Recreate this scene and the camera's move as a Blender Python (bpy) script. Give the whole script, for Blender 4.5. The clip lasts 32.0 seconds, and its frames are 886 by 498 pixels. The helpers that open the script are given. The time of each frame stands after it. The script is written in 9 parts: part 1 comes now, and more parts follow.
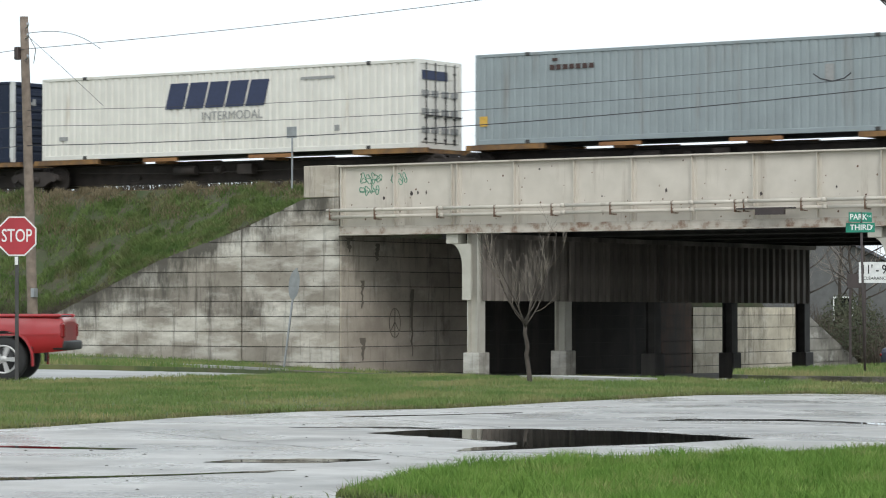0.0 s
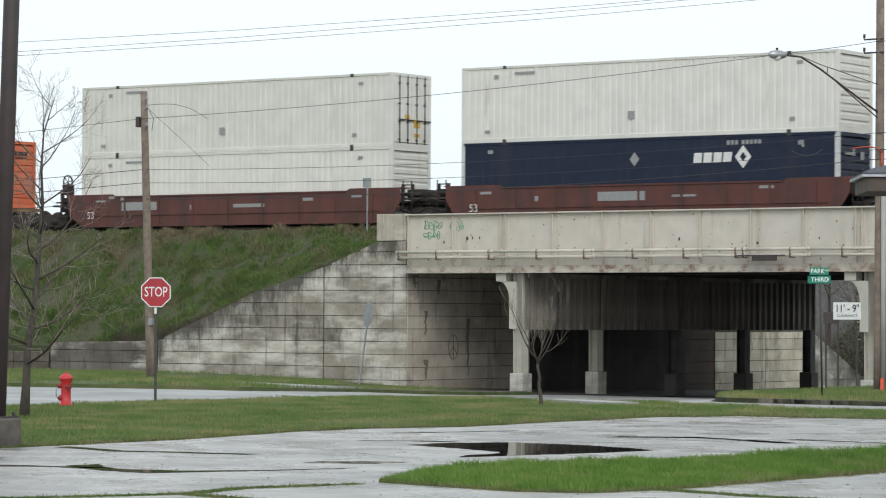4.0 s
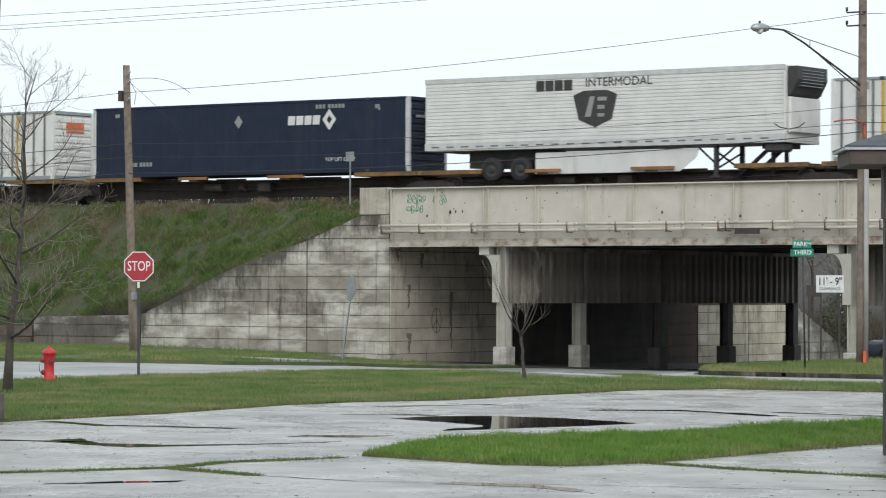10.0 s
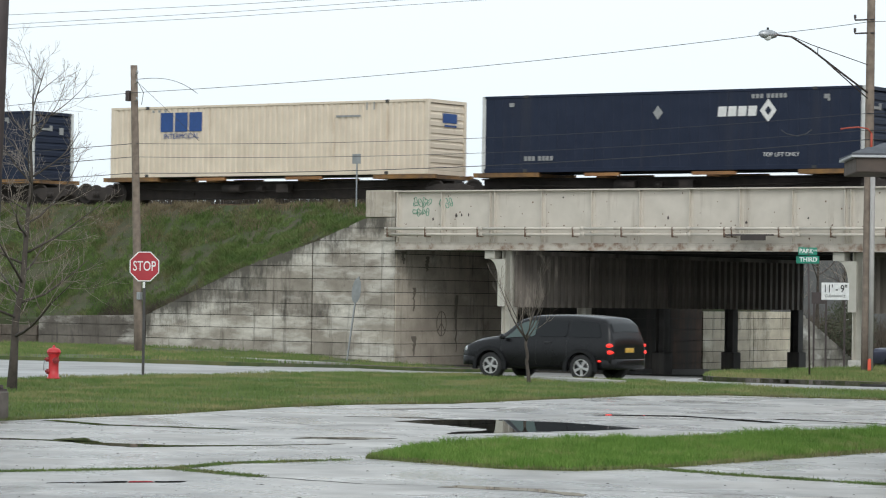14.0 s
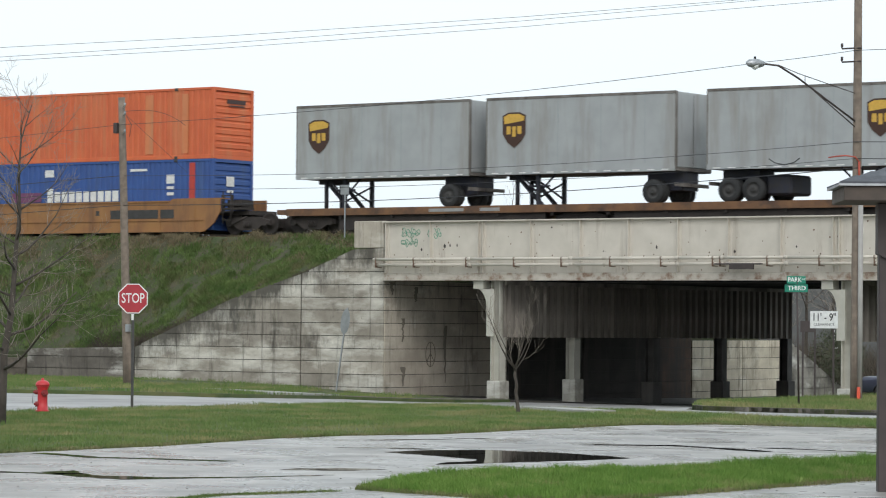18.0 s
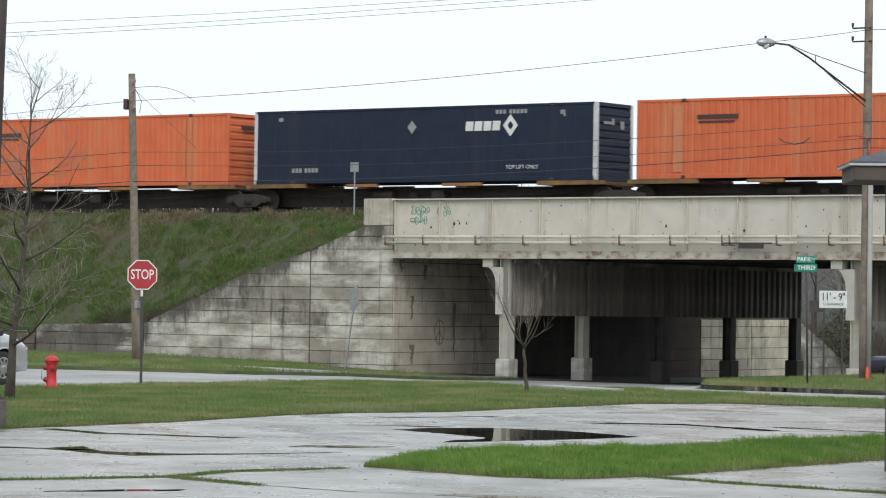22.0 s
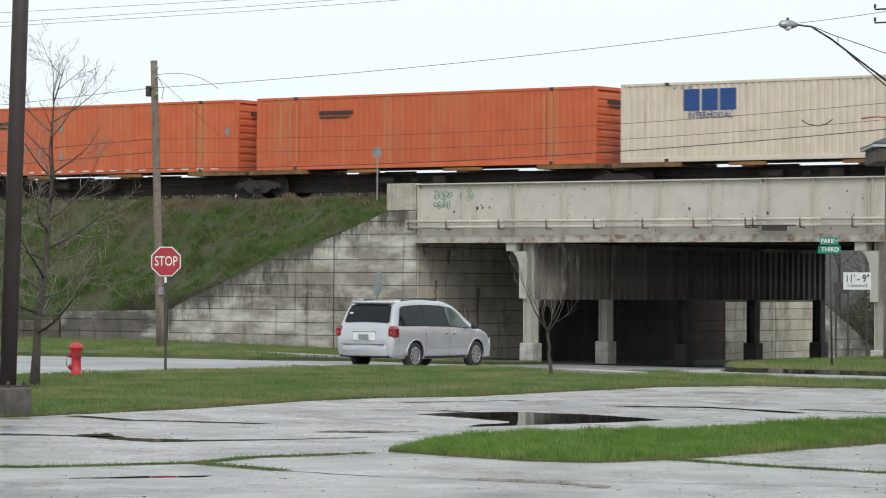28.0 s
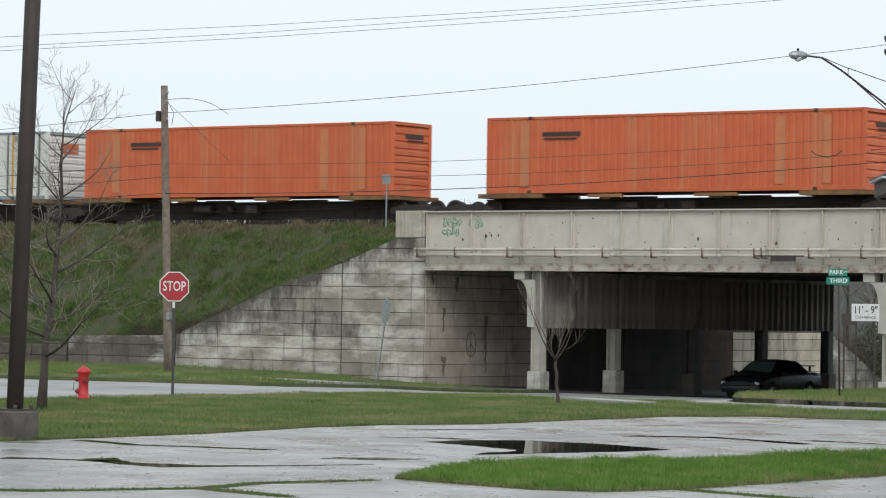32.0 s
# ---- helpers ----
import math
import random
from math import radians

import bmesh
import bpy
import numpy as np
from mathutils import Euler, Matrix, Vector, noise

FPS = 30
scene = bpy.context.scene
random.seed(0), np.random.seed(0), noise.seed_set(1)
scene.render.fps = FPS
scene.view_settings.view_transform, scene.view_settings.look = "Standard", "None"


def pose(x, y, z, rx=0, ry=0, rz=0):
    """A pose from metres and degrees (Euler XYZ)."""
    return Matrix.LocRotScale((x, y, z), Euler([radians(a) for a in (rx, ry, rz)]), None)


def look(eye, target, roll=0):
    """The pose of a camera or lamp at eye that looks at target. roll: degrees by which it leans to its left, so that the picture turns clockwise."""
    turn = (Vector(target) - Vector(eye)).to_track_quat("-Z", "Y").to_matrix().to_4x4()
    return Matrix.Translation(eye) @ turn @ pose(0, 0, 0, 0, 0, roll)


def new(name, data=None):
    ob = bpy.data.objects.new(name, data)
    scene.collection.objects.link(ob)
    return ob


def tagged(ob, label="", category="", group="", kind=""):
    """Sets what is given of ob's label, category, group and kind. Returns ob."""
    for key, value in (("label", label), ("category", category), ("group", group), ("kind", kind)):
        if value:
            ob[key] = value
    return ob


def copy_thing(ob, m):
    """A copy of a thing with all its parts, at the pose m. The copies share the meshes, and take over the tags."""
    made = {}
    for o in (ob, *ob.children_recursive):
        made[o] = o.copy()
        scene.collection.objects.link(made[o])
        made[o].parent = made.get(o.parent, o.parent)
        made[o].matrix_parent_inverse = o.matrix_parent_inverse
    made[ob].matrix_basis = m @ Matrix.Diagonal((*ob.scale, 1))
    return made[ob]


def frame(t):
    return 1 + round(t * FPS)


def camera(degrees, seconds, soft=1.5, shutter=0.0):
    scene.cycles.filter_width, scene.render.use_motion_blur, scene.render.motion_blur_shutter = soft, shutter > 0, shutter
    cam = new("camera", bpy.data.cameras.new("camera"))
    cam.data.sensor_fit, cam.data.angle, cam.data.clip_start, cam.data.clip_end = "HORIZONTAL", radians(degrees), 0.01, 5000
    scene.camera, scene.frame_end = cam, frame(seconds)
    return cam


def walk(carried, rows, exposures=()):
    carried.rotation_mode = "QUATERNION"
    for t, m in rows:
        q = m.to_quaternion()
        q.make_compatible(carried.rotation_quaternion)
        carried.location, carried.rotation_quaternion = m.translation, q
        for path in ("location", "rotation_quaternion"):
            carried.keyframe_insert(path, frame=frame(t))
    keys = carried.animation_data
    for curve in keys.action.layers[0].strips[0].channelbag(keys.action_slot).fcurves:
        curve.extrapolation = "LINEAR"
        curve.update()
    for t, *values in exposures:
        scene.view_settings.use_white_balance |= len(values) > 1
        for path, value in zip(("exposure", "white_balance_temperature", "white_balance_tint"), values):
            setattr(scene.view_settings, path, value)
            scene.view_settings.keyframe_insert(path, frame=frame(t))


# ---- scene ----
# ---- camera and its way ----
EYE = (62.86, -86.8, 2.1)


def aim(eye, yaw, pitch, roll):
    """A pose at eye: degrees to the left of +y, up, and of lean."""
    y, p = radians(yaw), radians(pitch)
    ahead = Vector((-math.sin(y) * math.cos(p), math.cos(y) * math.cos(p), math.sin(p)))
    return look(eye, Vector(eye) + ahead * 50, roll)


cam = camera(16.84, 32.0, 1.1, 0.1)
walk(cam, [
    (0.0, aim((52.78, -73.56, 1.28), 33.689, 1.149, -0.02)),
    (0.5, aim((52.83, -73.63, 1.28), 33.738, 1.345, 0.19)),
    (1.0, aim((52.85, -73.65, 1.28), 33.688, 1.402, 0.39)),
    (1.1, aim((53.2, -74.1, 1.31), 33.7, 1.38, 0.39)),
    (1.4, aim((55.8, -77.5, 1.55), 33.81, 1.17, 0.37)),
    (1.5, aim((56.14, -77.97, 1.58), 33.823, 1.143, 0.37)),
    (2.0, aim((57.22, -79.37, 1.67), 33.877, 0.985, 0.31)),
    (2.1, aim((59.1, -81.85, 1.81), 33.98, 0.87, 0.26)),
    (2.2, aim((61.0, -84.35, 1.96), 34.09, 0.75, 0.20)),
    (2.3, aim(EYE, 34.196, 0.634, 0.146)),
    (2.5, aim(EYE, 34.26, 0.625, 0.146)),
    (3.0, aim(EYE, 34.42, 0.569, 0.255)),
    (3.5, aim(EYE, 34.858, 0.812, 0.255)),
    (4.0, aim(EYE, 35.225, 1.219, 0.308)),
    (4.5, aim(EYE, 35.416, 1.353, 0.209)),
    (6.5, aim(EYE, 35.469, 1.334, 0.293)),
    (7.0, aim(EYE, 35.387, 1.227, 0.312)),
    (7.5, aim(EYE, 35.311, 1.097, 0.411)),
    (8.0, aim(EYE, 35.189, 1.041, 0.547)),
    (8.5, aim(EYE, 35.052, 0.97, 0.494)),
    (9.0, aim(EYE, 34.95, 0.872, 0.458)),
    (9.5, aim(EYE, 34.922, 0.772, 0.335)),
    (10.0, aim(EYE, 34.898, 0.716, 0.198)),
    (10.5, aim(EYE, 34.89, 0.676, 0.295)),
    (11.0, aim(EYE, 34.9, 0.689, 0.45)),
    (11.5, aim(EYE, 34.919, 0.718, 0.501)),
    (12.0, aim(EYE, 34.919, 0.735, 0.413)),
    (12.5, aim(EYE, 34.891, 0.744, 0.443)),
    (13.0, aim(EYE, 34.907, 0.776, 0.548)),
    (13.5, aim(EYE, 34.922, 0.821, 0.733)),
    (15.5, aim(EYE, 35.215, 0.654, 0.85)),
    (16.0, aim(EYE, 35.213, 0.834, 0.602)),
    (16.5, aim(EYE, 35.112, 1.084, 0.473)),
    (17.0, aim(EYE, 35.008, 1.238, 0.376)),
    (17.5, aim(EYE, 34.901, 1.315, 0.392)),
    (18.0, aim(EYE, 34.795, 1.363, 0.503)),
    (18.5, aim(EYE, 34.744, 1.357, 0.67)),
    (19.0, aim(EYE, 34.741, 1.316, 0.811)),
    (19.5, aim(EYE, 34.776, 1.247, 0.745)),
    (20.0, aim(EYE, 34.83, 1.162, 0.693)),
    (20.5, aim(EYE, 34.87, 1.111, 0.55)),
    (21.0, aim(EYE, 34.893, 1.045, 0.627)),
    (21.5, aim(EYE, 34.934, 1.012, 0.682)),
    (22.0, aim(EYE, 34.97, 0.936, 0.79)),
    (22.5, aim(EYE, 35.003, 0.84, 0.793)),
    (23.0, aim(EYE, 35.055, 0.767, 0.745)),
    (23.5, aim(EYE, 35.096, 0.711, 0.634)),
    (24.0, aim(EYE, 35.12, 0.693, 0.547)),
    (24.5, aim(EYE, 35.114, 0.687, 0.457)),
    (25.0, aim(EYE, 35.063, 0.681, 0.245)),
    (25.5, aim(EYE, 35.046, 0.702, 0.358)),
    (27.5, aim(EYE, 35.302, 0.738, 0.39)),
    (28.0, aim(EYE, 35.413, 0.636, 0.368)),
    (28.5, aim(EYE, 35.475, 0.499, 0.423)),
    (29.0, aim(EYE, 35.509, 0.469, 0.499)),
    (29.5, aim(EYE, 35.505, 0.523, 0.463)),
    (30.0, aim(EYE, 35.529, 0.651, 0.619)),
    (30.5, aim(EYE, 35.586, 0.884, 0.692)),
    (31.0, aim(EYE, 35.681, 1.173, 0.84)),
    (31.5, aim(EYE, 35.786, 1.278, 0.92)),
    (32.0, aim(EYE, 35.581, 1.162, 0.905)),
], [(0, 0.36), (2, 0.32), (3, 0.24), (13.5, 0.22), (25.5, 0.26), (28, 0.19), (30, 0.14), (32, 0.07)])

# ---- overcast sky, soft sun ----
world = bpy.data.worlds.new("overcast_sky")
scene.world = world
world.use_nodes = True
wn, wl = world.node_tree.nodes, world.node_tree.links
sky = wn.new("ShaderNodeTexSky")
sky.sky_type, sky.sun_disc = "NISHITA", False
sky.sun_elevation, sky.sun_rotation = radians(36), radians(135)
sky.air_density, sky.dust_density, sky.ozone_density = 1.0, 4.0, 1.0
soft_sky = wn.new("ShaderNodeHueSaturation")
soft_sky.inputs["Saturation"].default_value = 0.22
cloud = wn.new("ShaderNodeMix")
cloud.data_type = "RGBA"
cloud.inputs[0].default_value = 0.75
cloud.inputs[7].default_value = (9.7, 10.9, 11.7, 1)
wl.new(sky.outputs[0], soft_sky.inputs["Color"])
wl.new(soft_sky.outputs[0], cloud.inputs[6])
wl.new(cloud.outputs[2], wn["Background"].inputs[0])
wn["Background"].inputs[1].default_value = 0.1

sun = new("sun", bpy.data.lights.new("sun", "SUN"))
sun.data.energy, sun.data.angle, sun.data.color = 0.8, radians(25), (1.0, 0.985, 0.96)
sun.matrix_world = look((110, -115, 112), (0, 0, 0))

# ---- shapes ----
PI = math.pi


def smooth(u):
    u = min(1.0, max(0.0, u))
    return u * u * (3 - 2 * u)


def box(bm, x0, y0, z0, x1, y1, z1, bevel=0.0):
    v = [bm.verts.new((x, y, z)) for x in (x0, x1) for y in (y0, y1) for z in (z0, z1)]
    fs = [bm.faces.new([v[i] for i in q]) for q in ((0, 1, 3, 2), (4, 6, 7, 5), (0, 4, 5, 1), (2, 3, 7, 6), (0, 2, 6, 4), (1, 5, 7, 3))]
    if bevel > 0:
        es = list({e for f in fs for e in f.edges})
        bmesh.ops.bevel(bm, geom=es, offset=bevel, segments=1, affect="EDGES", profile=0.5)
    return v


def prism(bm, pts, y0, y1, axis="y"):
    """A polygon of (x, z) drawn out from y0 to y1 (or of (y, z) along x)."""
    put = (lambda a, b, c: (a, c, b)) if axis == "y" else ((lambda a, b, c: (c, a, b)) if axis == "x" else (lambda a, b, c: (a, b, c)))
    lo = [bm.verts.new(put(a, b, y0)) for a, b in pts]
    hi = [bm.verts.new(put(a, b, y1)) for a, b in pts]
    n = len(pts)
    made = [bm.faces.new(lo), bm.faces.new(hi[::-1])]
    for i in range(n):
        made.append(bm.faces.new((lo[i], hi[i], hi[(i + 1) % n], lo[(i + 1) % n])))
    bmesh.ops.recalc_face_normals(bm, faces=made)


def rod(bm, p0, p1, r0, r1=None, n=8, caps=True):
    p0, p1 = Vector(p0), Vector(p1)
    r1 = r0 if r1 is None else r1
    d = (p1 - p0).normalized()
    a = d.orthogonal().normalized()
    b = d.cross(a)
    rings = []
    for p, r in ((p0, r0), (p1, r1)):
        rings.append([bm.verts.new(p + (a * math.cos(2 * PI * k / n) + b * math.sin(2 * PI * k / n)) * r) for k in range(n)])
    for k in range(n):
        f = bm.faces.new((rings[0][k], rings[0][(k + 1) % n], rings[1][(k + 1) % n], rings[1][k]))
        f.smooth = True
    if caps:
        bm.faces.new(rings[0][::-1])
        bm.faces.new(rings[1])


def tube(bm, pts, r, n=6):
    """One bent tube through the points; r is a radius or one for each point."""
    pts = [Vector(p) for p in pts]
    rs = r if isinstance(r, (list, tuple)) else [r] * len(pts)
    a = (pts[1] - pts[0]).normalized().orthogonal().normalized()
    rings = []
    for i, p in enumerate(pts):
        d = (pts[min(i + 1, len(pts) - 1)] - pts[max(i - 1, 0)]).normalized()
        a = (a - d * a.dot(d)).normalized()
        b = d.cross(a)
        rings.append([bm.verts.new(p + (a * math.cos(2 * PI * k / n) + b * math.sin(2 * PI * k / n)) * rs[i]) for k in range(n)])
    for u, v in zip(rings, rings[1:]):
        for k in range(n):
            bm.faces.new((u[k], u[(k + 1) % n], v[(k + 1) % n], v[k])).smooth = True
    bm.faces.new(rings[0][::-1]), bm.faces.new(rings[-1])


def lathe(bm, profile, n=16, at=(0, 0, 0), axis="z", caps=True):
    """Turn (radius, height) rows round an axis."""
    at = Vector(at)
    rings = []
    for r, h in profile:
        ring = []
        for k in range(n):
            c, s = r * math.cos(2 * PI * k / n), r * math.sin(2 * PI * k / n)
            ring.append(bm.verts.new(at + (Vector((c, s, h)) if axis == "z" else (Vector((c, h, s)) if axis == "y" else Vector((h, c, s))))))
        rings.append(ring)
    made = []
    for a, b in zip(rings, rings[1:]):
        for k in range(n):
            f = bm.faces.new((a[k], a[(k + 1) % n], b[(k + 1) % n], b[k]))
            f.smooth = True
            made.append(f)
    if caps:
        made += [bm.faces.new(rings[0][::-1]), bm.faces.new(rings[-1])]
    bmesh.ops.recalc_face_normals(bm, faces=made)


def mesh(bm, material, name="mesh"):
    me = bpy.data.meshes.new(name)
    bm.to_mesh(me)
    bm.free()
    me.materials.append(material)
    return me


def part(name, bm, material, parent, label=""):
    """One mesh object under a thing or under a part; bm may be a finished mesh or what builds it."""
    if isinstance(bm, list):
        for one in bm[1:]:
            part(name, one(), material, parent, label)
        bm = bm[0]()
    bm = bm() if callable(bm) else bm
    ob = new(name, bm if isinstance(bm, bpy.types.Mesh) else mesh(bm, material, name))
    ob.parent = parent
    return tagged(ob, label)


def thing(name, label, category, group="", at=None, kind=""):
    ob = new(name)
    ob.empty_display_size = 0.2
    if at is not None:
        ob.matrix_basis = at
    return tagged(ob, label, category, group, kind)


def struct(name, bm, material, label, category, kind="structure"):
    ob = new(name, bm if isinstance(bm, bpy.types.Mesh) else mesh(bm, material, name))
    return tagged(ob, label, category, "", kind)


def B(*boxes, bevel=0.0):
    bm = bmesh.new()
    for b in boxes:
        box(bm, *b, bevel=bevel)
    return bm


def words(text, size, material, parent, m, name="lettering", label="", depth=0.004, bold=0.0):
    """Flat letters in Blender's own font as a mesh, upright in the x-z plane and facing -y."""
    cu = bpy.data.curves.new("letters", "FONT")
    cu.body, cu.size, cu.align_x, cu.align_y, cu.extrude = text, size, "CENTER", "CENTER", depth
    cu.resolution_u, cu.offset = 3, bold * size
    ob = bpy.data.objects.new("letters", cu)
    me = bpy.data.meshes.new_from_object(ob)
    bpy.data.objects.remove(ob)
    bpy.data.curves.remove(cu)
    me.transform(m @ pose(0, 0, 0, 90))
    me.materials.clear()
    me.materials.append(material)
    ob = part(name, me, material, parent, label)
    return tagged(ob, kind="stuff") if size < 0.4 and len(text) > 3 else ob


# ---- materials ----
def surf(name, base, other=None, scale=6.0, rough=0.7, metal=0.0, bump=0.15, stain=None, stain_scale=0.6, stain_at=0.55, rough2=None,
         vary=0.0, streak=False, fine=60.0, spec=0.5, coord="Object", coat=0.0):
    m = bpy.data.materials.new(name)
    m.use_nodes = True
    n, l = m.node_tree.nodes, m.node_tree.links
    p = n["Principled BSDF"]
    tc = n.new("ShaderNodeTexCoord")
    src = tc.outputs[coord]
    if streak:
        mp = n.new("ShaderNodeMapping")
        mp.inputs["Scale"].default_value = (1, 1, 0.12)
        l.new(src, mp.inputs[0])
        streaked = mp.outputs[0]
    other = other or tuple(c * 0.75 for c in base)
    n1 = n.new("ShaderNodeTexNoise")
    n1.inputs["Scale"].default_value, n1.inputs["Detail"].default_value = scale, 6
    l.new(src, n1.inputs["Vector"])
    r1 = n.new("ShaderNodeValToRGB")
    r1.color_ramp.elements[0].position, r1.color_ramp.elements[1].position = 0.35, 0.65
    r1.color_ramp.elements[0].color, r1.color_ramp.elements[1].color = (*base, 1), (*other, 1)
    l.new(n1.outputs["Fac"], r1.inputs[0])
    out = r1.outputs[0]
    if stain:
        n2 = n.new("ShaderNodeTexNoise")
        n2.inputs["Scale"].default_value, n2.inputs["Detail"].default_value = stain_scale, 8
        n2.inputs["Roughness"].default_value = 0.65
        l.new(streaked if streak else src, n2.inputs["Vector"])
        r2 = n.new("ShaderNodeValToRGB")
        r2.color_ramp.elements[0].position, r2.color_ramp.elements[1].position = stain_at - 0.07, stain_at + 0.12
        l.new(n2.outputs["Fac"], r2.inputs[0])
        mx = n.new("ShaderNodeMix")
        mx.data_type = "RGBA"
        mx.inputs[7].default_value = (*stain, 1)
        l.new(r2.outputs[0], mx.inputs[0])
        l.new(out, mx.inputs[6])
        out = mx.outputs[2]
    if vary:
        oi, hs = n.new("ShaderNodeObjectInfo"), n.new("ShaderNodeHueSaturation")
        mr = n.new("ShaderNodeMapRange")
        mr.inputs[3].default_value, mr.inputs[4].default_value = 1 - vary, 1 + vary
        l.new(oi.outputs["Random"], mr.inputs[0])
        l.new(mr.outputs[0], hs.inputs["Value"])
        l.new(out, hs.inputs["Color"])
        out = hs.outputs[0]
    l.new(out, p.inputs["Base Color"])
    p.inputs["Metallic"].default_value, p.inputs["Specular IOR Level"].default_value = metal, spec
    p.inputs["Coat Weight"].default_value = coat
    p.inputs["Coat Roughness"].default_value = 0.08
    if rough2 is None:
        p.inputs["Roughness"].default_value = rough
    else:
        n3 = n.new("ShaderNodeTexNoise")
        n3.inputs["Scale"].default_value, n3.inputs["Detail"].default_value = stain_scale * 1.7, 5
        l.new(src, n3.inputs["Vector"])
        mr = n.new("ShaderNodeMapRange")
        mr.inputs[1].default_value, mr.inputs[2].default_value = 0.38, 0.62
        mr.inputs[3].default_value, mr.inputs[4].default_value = rough, rough2
        l.new(n3.outputs["Fac"], mr.inputs[0])
        l.new(mr.outputs[0], p.inputs["Roughness"])
    if bump:
        n4, bp = n.new("ShaderNodeTexNoise"), n.new("ShaderNodeBump")
        n4.inputs["Scale"].default_value, n4.inputs["Detail"].default_value = fine, 4
        l.new(src, n4.inputs["Vector"])
        bp.inputs["Strength"].default_value, bp.inputs["Distance"].default_value = bump, 0.02
        l.new(n4.outputs["Fac"], bp.inputs["Height"])
        l.new(bp.outputs[0], p.inputs["Normal"])
    return m


def weathered(name, pale, mid, white, dark, white_at=0.58, dark_at=0.60, drip=0.5, crest=False):
    """Old cast concrete: cloudy tone, lime bloom in flaking patches, soot and drips."""
    m = bpy.data.materials.new(name)
    m.use_nodes = True
    n, l = m.node_tree.nodes, m.node_tree.links
    p = n["Principled BSDF"]
    tc = n.new("ShaderNodeTexCoord")

    def field(scale, stretch, detail, rough, lo, hi, shift=0.0):
        mp, nz, rp = n.new("ShaderNodeMapping"), n.new("ShaderNodeTexNoise"), n.new("ShaderNodeMapRange")
        mp.inputs["Scale"].default_value, mp.inputs["Location"].default_value = stretch, (shift, shift * 0.7, shift * 1.3)
        nz.inputs["Scale"].default_value, nz.inputs["Detail"].default_value, nz.inputs["Roughness"].default_value = scale, detail, rough
        rp.inputs[1].default_value, rp.inputs[2].default_value = lo, hi
        l.new(tc.outputs["Object"], mp.inputs[0])
        l.new(mp.outputs[0], nz.inputs["Vector"])
        l.new(nz.outputs["Fac"], rp.inputs[0])
        return rp.outputs[0]

    def over(below, colour, fac):
        mx = n.new("ShaderNodeMix")
        mx.data_type = "RGBA"
        if isinstance(below, tuple):
            mx.inputs[6].default_value = (*below, 1)
        else:
            l.new(below, mx.inputs[6])
        mx.inputs[7].default_value = (*colour, 1)
        l.new(fac, mx.inputs[0])
        return mx.outputs[2]

    c = over(pale, mid, field(0.8, (1, 1, 1.3), 7, 0.62, 0.36, 0.64))
    c = over(c, white, field(0.75, (0.7, 1, 1.9), 8, 0.6, white_at - 0.05, white_at + 0.15, 7.0))
    c = over(c, tuple(v * 0.55 for v in mid), field(7.0, (1, 1, 0.6), 6, 0.7, 0.62, 0.82, 3.0))
    c = over(c, dark, field(0.55, (1, 1, 0.55), 10, 0.7, dark_at - 0.03, dark_at + 0.14, 13.0))
    f = n.new("ShaderNodeMath")
    f.operation = "MULTIPLY"
    f.inputs[1].default_value = drip
    l.new(field(3.4, (1, 1, 0.10), 8, 0.7, 0.54, 0.68, 21.0), f.inputs[0])
    c = over(c, dark, f.outputs[0])
    if crest:
        # grime and moss running down from the sloping top
        dot, add, rp, sc = n.new("ShaderNodeVectorMath"), n.new("ShaderNodeMath"), n.new("ShaderNodeMapRange"), n.new("ShaderNodeMath")
        dot.operation, add.operation, sc.operation = "DOT_PRODUCT", "ADD", "MULTIPLY"
        dot.inputs[1].default_value = (-0.333, 0.0, 0.943)
        sc.inputs[1].default_value = 1.5
        l.new(tc.outputs["Object"], dot.inputs[0])
        l.new(field(1.6, (1, 1, 0.35), 8, 0.7, 0.3, 0.7, 31.0), sc.inputs[0])
        l.new(dot.outputs["Value"], add.inputs[0])
        l.new(sc.outputs[0], add.inputs[1])
        rp.inputs[1].default_value, rp.inputs[2].default_value, rp.inputs[4].default_value = 4.72, 5.6, 0.92
        l.new(add.outputs[0], rp.inputs[0])
        c = over(c, (0.075, 0.068, 0.055), rp.outputs[0])
    oi, hs, mr = n.new("ShaderNodeObjectInfo"), n.new("ShaderNodeHueSaturation"), n.new("ShaderNodeMapRange")
    mr.inputs[3].default_value, mr.inputs[4].default_value = 0.88, 1.12
    l.new(oi.outputs["Random"], mr.inputs[0])
    l.new(mr.outputs[0], hs.inputs["Value"])
    l.new(c, hs.inputs["Color"])
    l.new(hs.outputs[0], p.inputs["Base Color"])
    p.inputs["Roughness"].default_value = 0.9
    nb, bp = n.new("ShaderNodeTexNoise"), n.new("ShaderNodeBump")
    nb.inputs["Scale"].default_value, nb.inputs["Detail"].default_value, nb.inputs["Roughness"].default_value = 6.0, 8, 0.7
    l.new(tc.outputs["Object"], nb.inputs["Vector"])
    bp.inputs["Strength"].default_value, bp.inputs["Distance"].default_value = 0.5, 0.03
    l.new(nb.outputs["Fac"], bp.inputs["Height"])
    l.new(bp.outputs[0], p.inputs["Normal"])
    return m


def plain(name, base, rough=0.6, metal=0.0, coat=0.0):
    return surf(name, base, tuple(c * 0.85 for c in base), 9.0, rough, metal, 0.05, coat=coat)


